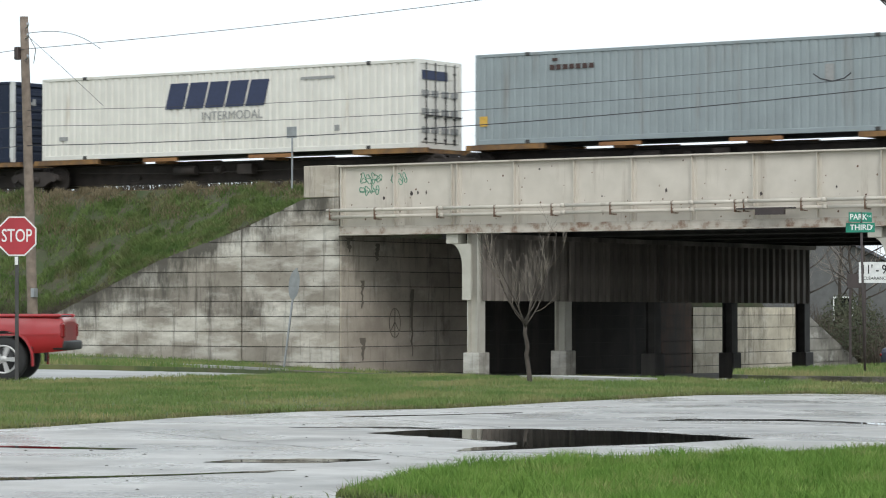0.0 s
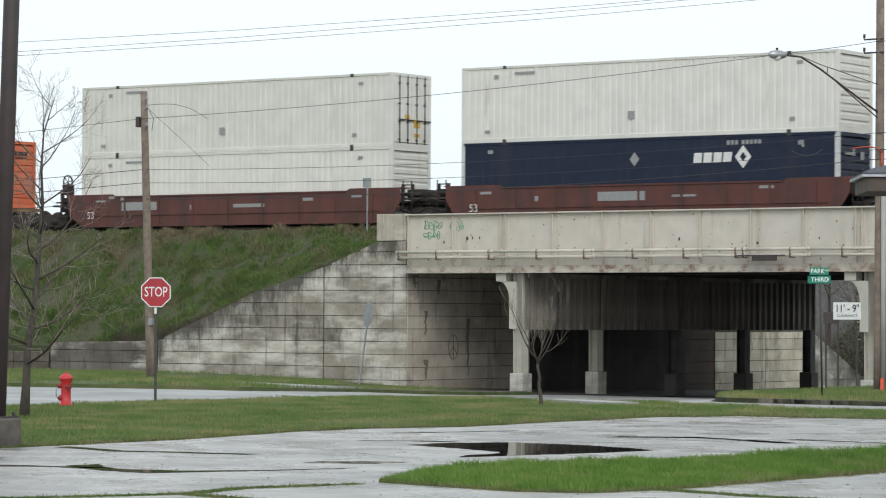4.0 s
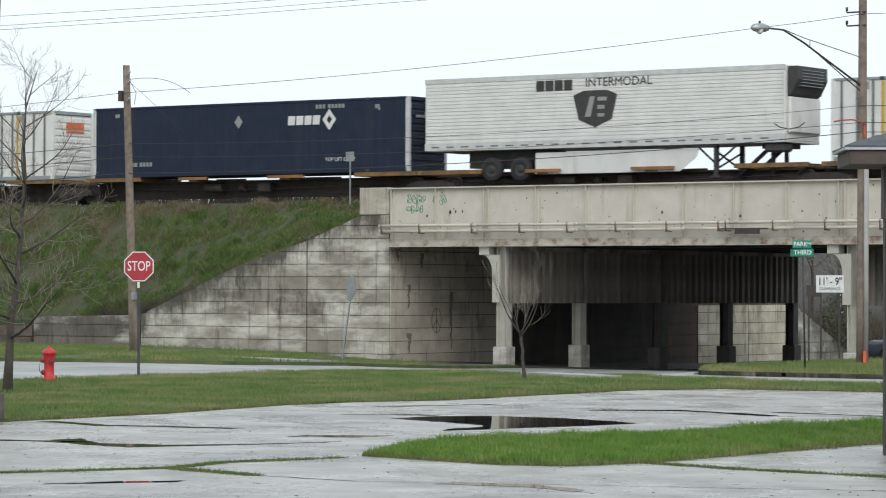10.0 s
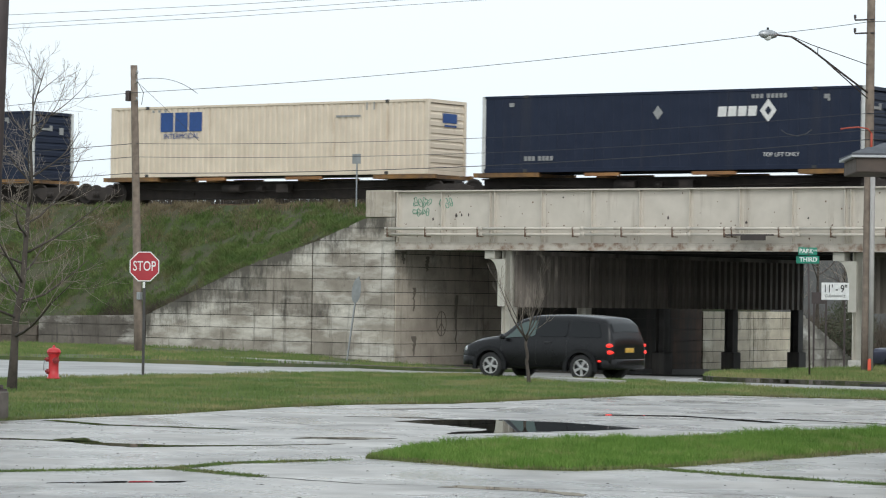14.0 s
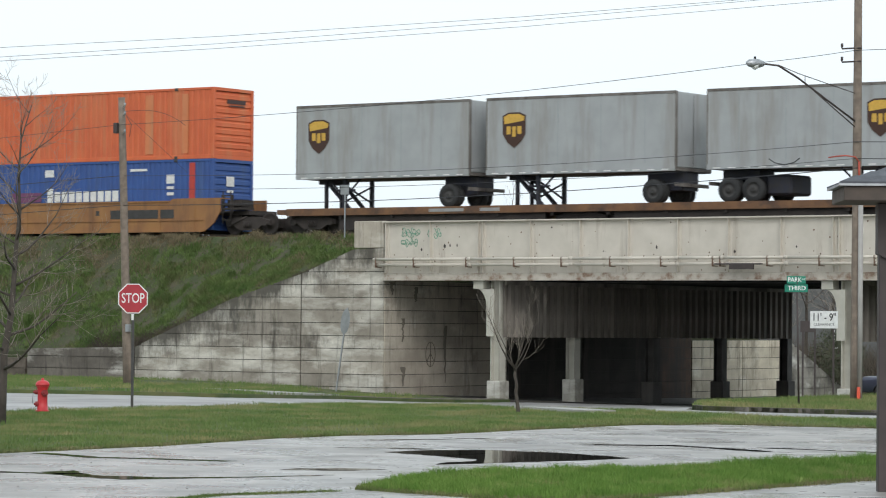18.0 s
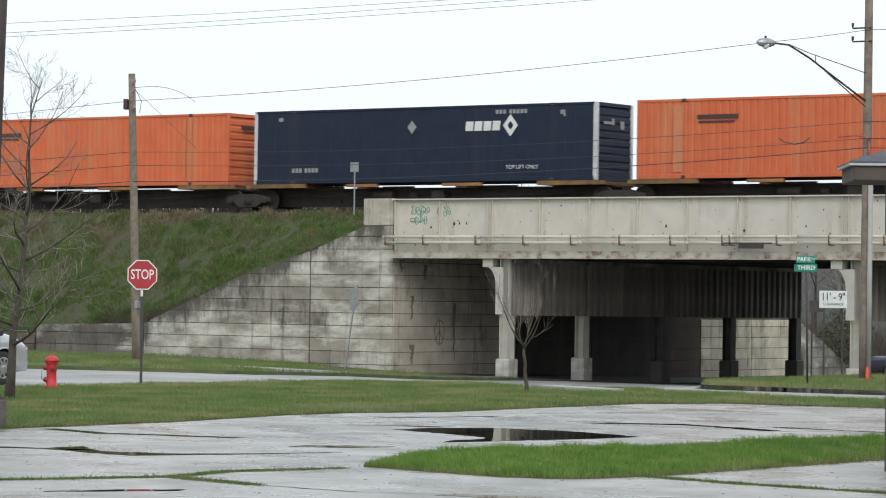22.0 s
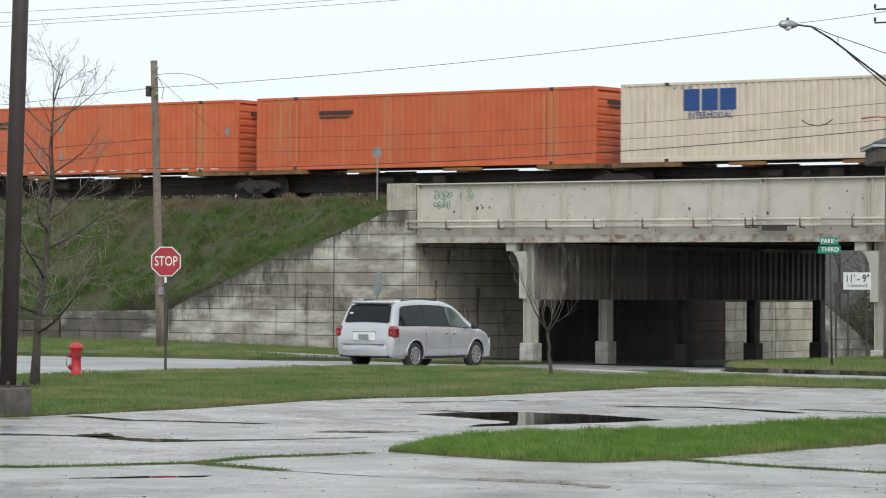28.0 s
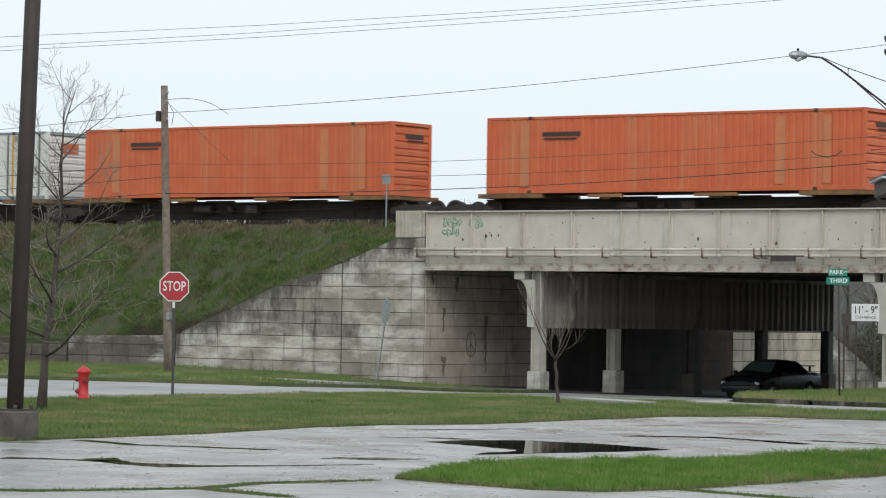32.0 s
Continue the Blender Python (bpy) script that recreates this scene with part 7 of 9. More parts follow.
    part("shield_top", mark([(x - 0.46, z + 0.46), (x - 0.22, z + 0.56), (x + 0.22, z + 0.56), (x + 0.46, z + 0.46), (x + 0.44, z + 0.3), (x - 0.44, z + 0.18)], (x - 0.24, z - 0.05, 0.18, 0.3), (x, z - 0.1, 0.16, 0.38),
                            (x + 0.24, z - 0.05, 0.18, 0.3), y=-1.322), INK_GOLD, root, "golden top and blocks of the shield")
    part("reflector_tape", mark(*[(0.4 + 0.62 * k, h0 + 0.06, 0.3, 0.04) for k in range(13)], y=-1.318), INK_WHITE, root)
    return root


def reefer_trailer(label):
    n, h0 = 15.6, 1.08
    root = thing("refrigerated_trailer", label, "trailer")
    bm = bmesh.new()
    rows = []
    for k in range(17):
        z = h0 + 0.42 + k * 0.134
        rows += [(-1.312, z), (-1.312, z + 0.09), (-1.286, z + 0.10), (-1.286, z + 0.124)]
    a = [bm.verts.new((0.1, y, z)) for y, z in rows]
    b = [bm.verts.new((n - 0.1, y, z)) for y, z in rows]
    for i in range(len(rows) - 1):
        bm.faces.new((a[i], b[i], b[i + 1], a[i + 1]))
    part("side_skin", bm, C_BOX, root, "white skin with lying ribs")
    part("body", B((0.0, -1.28, h0 + 0.2, n, 1.3, h0 + 2.86), bevel=0.02), C_BOX, root)
    part("top_rail", B((0, -1.315, h0 + 2.70, n, -1.27, h0 + 2.88)), C_POST, root)
    part("bottom_rail", B((0, -1.315, h0 + 0.12, n, -1.25, h0 + 0.42), (0, -1.25, h0 + 0.12, n, 1.3, h0 + 0.2)), C_POST, root)
    bm = bmesh.new()
    prism(bm, [(n, h0 + 1.75), (n + 0.16, h0 + 1.85), (n + 0.42, h0 + 2.35), (n + 0.40, h0 + 2.82), (n, h0 + 2.82)], -1.12, 1.12)
    part("cooling_unit", bm, C_DARK, root, "dark refrigeration unit on the nose")
    part("nose_fairing", B((n, -1.15, h0 + 0.45, n + 0.14, 1.15, h0 + 1.74), bevel=0.05), C_BOX, root, "white fairing under the unit")
    for k in range(6):
        part("grille_slat", B((n + 0.30 + 0.035 * min(k, 3), -0.8, h0 + 2.12 + 0.11 * k, n + 0.42 + 0.01 * min(k, 3), 0.8, h0 + 2.14 + 0.11 * k)), C_GREY, root)
    part("fuel_tank", B((n - 0.9, -1.2, h0 - 0.22, n - 0.1, -0.5, h0 + 0.12), bevel=0.06), C_DARK, root)
    for x in (3.0, 4.3):
        for y in (-1.08, 1.08):
            tyre_part(root, x, y, 0.46, 0.46, rim=C_DARK)
    part("wheel_carriage", B((1.6, -0.6, 0.55, 5.2, 0.6, h0 + 0.12)), C_DARK, root)
    bm = bmesh.new()
    prism(bm, [(4.95, 0.25), (11.2, 0.25), (11.9, 0.75), (12.0, h0 - 0.02), (4.95, h0 - 0.02)], -1.12, -1.10)
    part("side_skirt", bm, C_BOX, root, "white side skirt")
    for y in (-0.95, 0.95):
        part("landing_leg", B((12.55, y - 0.07, 0.06, 12.7, y + 0.07, h0 + 0.12), (12.42, y - 0.14, 0.0, 12.84, y + 0.14, 0.06)), C_DARK, root)
    part("hitch_plate", B((14.3, -0.6, h0 - 0.06, 15.2, 0.6, h0 + 0.12)), C_GEAR, root, "dark hitch plate")
    for y in (-0.5, 0.5):
        for p, q, rr in (((14.7, y, 0.0), (14.7, y, h0 + 0.05), 0.085), ((13.3, y, 0.02), (14.6, y, h0), 0.08)):
            bm = bmesh.new()
            rod(bm, p, q, rr)
            part("hitch_leg", bm, C_GEAR, root, "dark braced hitch leg")
    for p, q in (((11.9, -0.95, 1.1), (12.6, -0.95, 0.5)), ((13.4, -0.95, 1.1), (12.6, -0.95, 0.5)), ((12.62, -0.95, 0.95), (12.62, 0.95, 0.3)), ((12.62, -0.95, 0.3), (12.62, 0.95, 0.95))):
        bm = bmesh.new()
        rod(bm, p, q, 0.04)
        part("leg_brace", bm, C_GEAR, root)
    z = h0 + 2.3
    for k in range(22):
        part("reflector_tape", mark((0.5 + 0.68 * k, h0 + 0.27, 0.34, 0.05), y=-1.322), C_DIRTY, root)
    part("brand_mark", mark(*block_letters(5.1, z - 0.05, 4, 0.36, 0.4, 0.05), y=-1.325), C_DARK, root, "dark brand blocks")
    words("INTERMODAL", 0.46, C_DARK, root, pose(8.7, -1.322, z + 0.2), "lettering", "dark grey word", 0.003)
    x, z = 7.7, h0 + 1.6
    part("shield_mark", mark([(x - 0.95, z + 0.45), (x - 0.5, z + 0.62), (x + 0.5, z + 0.62), (x + 0.95, z + 0.45), (x + 0.72, z - 0.45), (x, z - 0.75), (x - 0.72, z - 0.45)], y=-1.325), C_DARK, root, "dark shield mark")
    part("shield_blocks", mark([(x - 0.45, z - 0.35), (x - 0.2, z - 0.35), (x - 0.02, z + 0.4), (x - 0.22, z + 0.4)], (x + 0.3, z + 0.3, 0.4, 0.14), (x + 0.25, z, 0.3, 0.14), (x + 0.25, z - 0.3, 0.3, 0.12), y=-1.332), INK_GREY, root)
    return root


def ride(ob, c, z):
    """Puts a thing on the train: its left end c metres along at the start."""
    TRAIN.append((ob, c - 3.54, z))
    ob.matrix_basis = pose(c - 3.54, TRACK_Y, z)


NAVY_R = navy_box("right", "navy blue freight container with white corner posts and marks")
NAVY_L = navy_box("left", "navy blue freight container with its white mark near one end")
NAVY_P = navy_box("left", "plain navy blue freight container with a white mark at one end", False)
ORANGE = orange_box(False, "weathered orange freight container with a dark brand bar", 4.0)
ORANGE_M = orange_box(False, "orange freight container with grey diamond placards", 3.0, True, "left")
ORANGE_B = orange_box(True, "orange freight container with faded upright bands", 3.4)
CREAM = cream_box("cream corrugated freight container with blue brand blocks")
TEAL = teal_box("dark teal freight container with yellow brackets and blocks")
SWIFT = swift_box("off-white corrugated freight container with navy blocks and doors")
WHITE_D = white_box("plain off-white freight container with door rods and placards", True)
WHITE = white_box("plain off-white freight container")
PANEL = panel_box("white plate freight container with dark upright posts")
GREY = grey_box("grey freight container with a small dark brand line")
BLUE = blue_box("blue corrugated freight container with white brand blocks")
SPINE, SPINE_LEAD = spine_unit(False), spine_unit(True)
MW = [(3.4, 0.98, 1.9, 0.34, INK_GREY), (6.2, 0.9, 0.12, 0.2, INK_GREY), (9.2, 0.92, 1.6, 0.14, INK_GREY), (1.9, 1.36, 0.28, 0.1, INK_GREY), (2.5, 1.30, 0.22, 0.16, INK_GREY), (1.3, 1.2, 0.5, 0.1, INK_GREY), (14.6, 1.2, 0.5, 0.1, INK_GREY), (12.2, 1.12, 0.5, 0.12, INK_GREY)]
WELL_M_LEAD = well_unit(CAR_MAROON, True, False, MW, "maroon well car unit with grey marks")
WELL_M = well_unit(CAR_MAROON, False, False, [(7.3, 0.98, 2.1, 0.34, INK_GREY), (3.6, 0.95, 0.15, 0.2, INK_GREY), (1.3, 1.2, 0.5, 0.1, INK_GREY), (13.4, 1.2, 0.6, 0.1, INK_GREY), (10.0, 0.95, 1.0, 0.08, INK_GREY)], "maroon well car unit with grey marks")
WELL_O_LEAD = well_unit(CAR_OCHRE, True, False, [(4.2, 0.9, 2.9, 0.30, C_DARK), (2.0, 1.22, 0.4, 0.08, INK_YELLOW), (7.8, 1.22, 0.4, 0.08, INK_YELLOW), (12.4, 1.22, 0.5, 0.08, INK_YELLOW)], "ochre well car unit with a dark number panel")
WELL_O = well_unit(CAR_OCHRE, False, False, [(7.4, 0.92, 2.5, 0.62, C_DARK), (1.9, 1.22, 0.4, 0.08, INK_YELLOW), (10.3, 1.22, 0.5, 0.08, INK_YELLOW), (5.4, 0.85, 0.15, 0.2, C_DARK)], "ochre well car unit with a dark brand panel")
WELL_N = well_unit(CAR_OCHRE, True, False, [(12.6, 0.88, 3.4, 0.36, C_DARK), (2.0, 1.22, 0.4, 0.08, INK_YELLOW), (10.2, 0.95, 0.18, 0.2, C_DARK)], "ochre well car unit with a dark number panel near its end")
WELL_RED = well_unit(CAR_OCHRE, False, False, [(7.4, 0.92, 2.2, 0.5, INK_RED), (1.9, 1.22, 0.4, 0.08, INK_YELLOW), (5.4, 0.85, 0.15, 0.2, C_DARK)], "ochre well car unit with a red brand panel")
for well in (WELL_M, WELL_M_LEAD):
    words("53", 0.42, INK_WHITE, well, Matrix.Translation((0.75, -1.545, 0.62)))
for well in (WELL_O, WELL_O_LEAD, WELL_N, WELL_RED):
    words("53", 0.40, C_DARK, well, Matrix.Translation((0.75, -1.545, 0.72)))
    part("brand_blocks", mark(*block_letters(6.55, 0.72, 3, 0.5, 0.4, 0.08, 0.08), y=-1.548), INK_WHITE, well, "pale brand blocks") if well is WELL_O else None

SINGLE, LOWER, UPPER, RAILTOP = 6.54, 5.652, 8.552, 5.44
USED = set()


def send(proto, c, z):
    """The first use takes the thing itself, later ones a copy."""
    if proto.name in USED:
        ride(copy_thing(proto, pose(0, 0, 0)), c, z)
    else:
        USED.add(proto.name)
        ride(proto, c, z)


for c, boxed, lead in ((-32.0, NAVY_R, 1), (-14.47, SWIFT, 0), (3.9, GREY, 1), (21.2, NAVY_L, 0), (38.41, NAVY_L, 0), (55.58, ORANGE, 0),
                       (198.75, PANEL, 1), (217.14, NAVY_R, 0), (251.47, PANEL, 0), (268.66, ORANGE_M, 0), (287.26, NAVY_R, 0), (307.8, CREAM, 1), (326.44, NAVY_R, 0),
                       (434.48, NAVY_P, 0), (455.03, TEAL, 1), (472.53, ORANGE, 0), (490.02, NAVY_R, 0), (507.89, ORANGE_B, 0), (526.11, ORANGE, 0), (543.75, TEAL, 0),
                       (562.48, TEAL, 1), (581.14, ORANGE, 0), (598.1, ORANGE_M, 0), (615.23, ORANGE, 0), (632.47, CREAM, 0), (650.85, ORANGE, 1), (669.19, PANEL, 0), (687.5, ORANGE_B, 0), (708.1, ORANGE_B, 1)):
    send(boxed, c, SINGLE)
    send(SPINE_LEAD if lead else SPINE, c, RAILTOP)
for c, low, up, car in ((76.73, WHITE, WHITE_D, WELL_M_LEAD), (96.15, NAVY_R, WHITE, WELL_M), (115.55, ORANGE, NAVY_L, WELL_M),
                        (138.94, ORANGE_M, SWIFT, WELL_O_LEAD), (158.41, ORANGE, NAVY_R, WELL_O), (177.84, NAVY_R, ORANGE_B, WELL_N),
                        (347.26, ORANGE_M, ORANGE_M, WELL_O_LEAD), (366.67, ORANGE, NAVY_R, WELL_RED), (385.93, BLUE, ORANGE_B, WELL_N)):
    send(low, c, LOWER), send(up, c, UPPER), send(car, c, RAILTOP)
send(SPINE, 234.06, RAILTOP)
ride(reefer_trailer("white refrigerated trailer riding on a spine car"), 234.06, RAILTOP + 0.62)
ride(flat_unit(28.2), 405.4, RAILTOP)
ride(pup_trailer(False, "grey short box trailer with a brown shield mark", 1.1), 406.31, RAILTOP + 0.97)
ride(pup_trailer(False, "grey short box trailer with a brown shield mark", 1.25), 415.36, RAILTOP + 0.97)
ride(pup_trailer(True, "grey short box trailer turned about, shield near its tail", 6.9), 424.93, RAILTOP + 0.97)

# ---- vehicles ----
P_RED = surf("red_car_paint", (0.36, 0.02, 0.025), (0.31, 0.018, 0.022), 2.0, 0.35, 0, 0.0, coat=0.6)
P_SILVER = surf("silver_car_paint", (0.50, 0.50, 0.51), (0.46, 0.46, 0.47), 2.0, 0.26, 0.35, 0.0, coat=1.0)
P_GREY = surf("grey_car_paint", (0.085, 0.082, 0.082), (0.076, 0.073, 0.073), 2.0, 0.24, 0.45, 0.0, coat=0.8)
P_BLACK = surf("black_car_paint", (0.008, 0.008, 0.009), (0.010, 0.010, 0.011), 2.0, 0.25, 0, 0.0, spec=0.3)
P_BLUE = surf("blue_grey_car_paint", (0.055, 0.06, 0.095), (0.048, 0.052, 0.082), 2.0, 0.35, 0.3, 0.0, coat=0.6)
TRIM = plain("black_trim", (0.025, 0.025, 0.026), 0.6)
TAIL = plain("tail_lamp", (0.22, 0.010, 0.012), 0.15, coat=0.6)
ALLOY = plain("alloy_wheel", (0.58, 0.57, 0.56), 0.28, 0.75)
TAIL_LIT = glowing("lit_tail_lamp", (0.8, 0.03, 0.02), 1.2)
LENS = plain("headlamp_glass", (0.55, 0.56, 0.57), 0.12, coat=0.6)
AMBER = plain("amber_lens", (0.60, 0.20, 0.02), 0.3)


def ring_at(stations, x):
    """The body's measures at x, smoothly between the rows with no overshoot."""
    if x <= stations[0][0]:
        return list(stations[0])
    for i, (a, b) in enumerate(zip(stations, stations[1:])):
        if x <= b[0]:
            h = b[0] - a[0]
            u = (x - a[0]) / h
            out = [x]
            for k in range(1, 6):
                d = (b[k] - a[k]) / h
                d0 = (a[k] - stations[i - 1][k]) / (a[0] - stations[i - 1][0]) if i else d
                d1 = (stations[i + 2][k] - b[k]) / (stations[i + 2][0] - b[0]) if i + 2 < len(stations) else d
                m0 = 0.0 if d0 * d <= 0 else 2 * d0 * d / (d0 + d)
                m1 = 0.0 if d1 * d <= 0 else 2 * d1 * d / (d1 + d)
                out.append(a[k] * (2 * u**3 - 3 * u * u + 1) + h * m0 * (u**3 - 2 * u * u + u) + b[k] * (3 * u * u - 2 * u**3) + h * m1 * (u**3 - u * u))
            return out
    return list(stations[-1])


def side_y(stations, x, z):
    """Half width of the body at x and the height z."""
    _, w, s, b, r, rw = ring_at(stations, x)
    if z <= b:
        return w * float(np.interp((z - s) / max(0.05, b - s), [0, 0.08, 0.3, 0.55, 0.85, 1], [0.90, 0.955, 0.99, 1.0, 0.985, 0.95]))
    y0, y1 = w * 0.95, rw + (w * 0.95 - rw) * 0.12
    return y0 + (y1 - y0) * min(1.0, (z - b) / max(0.02, 0.85 * (r - b)))


def shell(stations, wheels, r, gap):
    """A car body and its floor as two meshes; rows of (x, half width, sill, belt, roof, roof half width); the wheel openings are cut out of it."""
    R = r * gap
    x0, x1 = stations[0][0], stations[-1][0]
    row = {round(x0 + (x1 - x0) * k / 96, 4) for k in range(97)} | {s[0] for s in stations}
    for wx in wheels:
        row |= {round(wx + R * math.cos(PI * k / 16), 4) for k in range(17)} | {wx - R - 0.001, wx + R + 0.001}
    body, floor_ = bmesh.new(), bmesh.new()
    prev = under = None
    first = last = None
    for x in sorted(v for v in row if x0 <= v <= x1):
        _, w, s, b, top, rw = ring_at(stations, x)
        low = s
        for wx in wheels:
            if abs(x - wx) <= R:
                low = max(low, min(b - 0.04, r + math.sqrt(max(0.0, R * R - (x - wx) ** 2))))
        half = [(side_y(stations, x, low + (b - low) * k / 7), low + (b - low) * k / 7) for k in range(8)]
        half += [(side_y(stations, x, b + (top - b) * 0.85 * k / 4), b + (top - b) * 0.85 * k / 4) for k in (1, 2, 3, 4)]
        half += [(rw * 0.985, b + (top - b) * 0.94), (rw * 0.90, top - 0.006), (rw * 0.72, top + 0.012), (rw * 0.4, top + 0.024), (0, top + 0.028)]
        pts = [(-y, z) for y, z in half] + [(y, z) for y, z in half[-2::-1]]
        cur = [body.verts.new((x, y, z)) for y, z in pts]
        y = side_y(stations, x, low) - 0.012
        fl = [floor_.verts.new((x, -y, low + 0.012)), floor_.verts.new((x, y, low + 0.012))]
        if prev:
            for i in range(len(cur) - 1):
                body.faces.new((prev[i], prev[i + 1], cur[i + 1], cur[i])).smooth = True
            floor_.faces.new((under[0], fl[0], fl[1], under[1]))
        first, prev, under = first or cur, cur, fl
    body.faces.new(first), body.faces.new(prev[::-1])
    bmesh.ops.recalc_face_normals(body, faces=body.faces[:])
    return body, floor_


def side_point(stations, x, v, side, proud=0.012):
    _, w, s, b, r, rw = ring_at(stations, x)
    y0, y1 = w * 0.95, rw + (w * 0.95 - rw) * 0.12
    return Vector((x, side * (y0 + (y1 - y0) * v + proud), b + (r - b) * 0.85 * v))


def rounded(quad, f, n=4):
    """The outline of a four-cornered shape with rounded corners, as (a, b) pairs."""
    out = []
    for i in range(4):
        p, a, b = Vector(quad[i]), Vector(quad[i - 1]), Vector(quad[(i + 1) % 4])
        s, e = p.lerp(a, f), p.lerp(b, f)
        out += [s.lerp(p, k / n).lerp(p.lerp(e, k / n), k / n) for k in range(n + 1)]
        nxt = Vector(quad[(i + 1) % 4]).lerp(p, f)
        out += [e.lerp(nxt, k / 4) for k in (1, 2, 3)]
    return out


def pane_mesh(outline, place):
    """A thin pane over a curved surface: the outline drawn in to its middle in rings."""
    c = sum(outline, Vector((0, 0))) / len(outline)
    bm = bmesh.new()
    rings = [[bm.verts.new(place(*(p.lerp(c, k)))) for p in outline] for k in (0, 0.3, 0.6)]
    mid = bm.verts.new(place(*c))
    m = len(outline)
    for a, b in zip(rings, rings[1:]):
        for i in range(m):
            bm.faces.new((a[i], a[(i + 1) % m], b[(i + 1) % m], b[i]))
    for i in range(m):
        bm.faces.new((rings[-1][i], rings[-1][(i + 1) % m], mid))
    bmesh.ops.recalc_face_normals(bm, faces=bm.faces[:])
    return bm


def side_glass(stations, x0, x1, x2, x3, side, v0=0.10, v1=0.94, proud=0.014, f=0.16):
    """A pane on the cabin's side: bottom from x0 to x1, top from x2 to x3."""
    return pane_mesh(rounded([(x0, v0), (x1, v0), (x3, v1), (x2, v1)], f), lambda x, v: side_point(stations, x, v, side, proud))


def end_glass(stations, xa, xb, inset=0.06):
    """The windscreen or the rear window, on the slope between two places."""
    def place(u, y):
        x = xa + (xb - xa) * u
        q = ring_at(stations, x)
        n_ = ring_at(stations, x + 0.02)[4] - ring_at(stations, x - 0.02)[4]
        d = Vector((-n_, 0, 0.04)).normalized()
        return Vector((x, y * (min(q[5], q[1] * 0.92) - inset), q[4] + 0.03 - 0.028 * y * y)) + d * 0.012
    return pane_mesh(rounded([(0.10, -0.98), (0.10, 0.98), (0.94, 0.93), (0.94, -0.93)], 0.10), place)


def side_strip(stations, row, side, h, t):
    """A narrow strip on the body's side through (x, z) places, h high (or wide) and t thick."""
    bm = bmesh.new()
    prev = None
    up = abs(row[-1][0] - row[0][0]) < abs(row[-1][1] - row[0][1])
    for x, z in row:
        d = (h / 2, 0) if up else (0, h / 2)
        ps = [(x - d[0], z - d[1]), (x + d[0], z + d[1])]
        cur = [bm.verts.new((px, side * (side_y(stations, px, pz) + q), pz)) for q in (-0.004, t) for px, pz in ps]
        if prev:
            for i, j in ((0, 1), (1, 3), (3, 2), (2, 0)):
                bm.faces.new((prev[i], prev[j], cur[j], cur[i]))
        else:
            bm.faces.new([cur[i] for i in (0, 1, 3, 2)])
        prev = cur
    bm.faces.new([prev[i] for i in (2, 3, 1, 0)])
    bmesh.ops.recalc_face_normals(bm, faces=bm.faces[:])
    return bm


def bumper(x_end, w, z0, z1, wrap):
    """A bumper that wraps round the corners; it ends at x_end, at the front or the rear."""
    sg = 1 if x_end > 0 else -1

    def line(ww, xe, wr):
        return [(xe - sg * wr * (1 - abs(math.cos(a)) ** 0.45), ww * math.copysign(abs(math.sin(a)) ** 0.75, a)) for a in [PI / 2 * k / 12 for k in range(-12, 13)]]
    bm = bmesh.new()
    prism(bm, line(w, x_end, wrap) + line(w - 0.07, x_end - sg * 0.16, wrap - 0.16)[::-1], z0, z1, "z")
    rim = [e for e in bm.edges if abs(e.verts[0].co.z - e.verts[1].co.z) < 1e-6]
    bmesh.ops.bevel(bm, geom=rim, offset=min(0.035, (z1 - z0) * 0.25), segments=2, affect="EDGES", profile=0.5)
    for fc in bm.faces:
        fc.smooth = abs(fc.normal.z) < 0.95
    return bm


def half_ring(r0, r1, y0, y1, low, n=16):
    """A half ring over a wheel, or a half disc when r0 is 0."""
    out = [(r1 * math.cos(PI * k / n), r1 * math.sin(PI * k / n)) for k in range(n + 1)]
    inn = [(r0 * math.cos(PI * k / n), r0 * math.sin(PI * k / n)) for k in range(n, -1, -1)] if r0 else []
    bm = bmesh.new()
    prism(bm, [(r1, low)] + out + [(-r1, low)] + ([(-r0, low)] + inn + [(r0, low)] if r0 else []), y0, y1)
    return bm


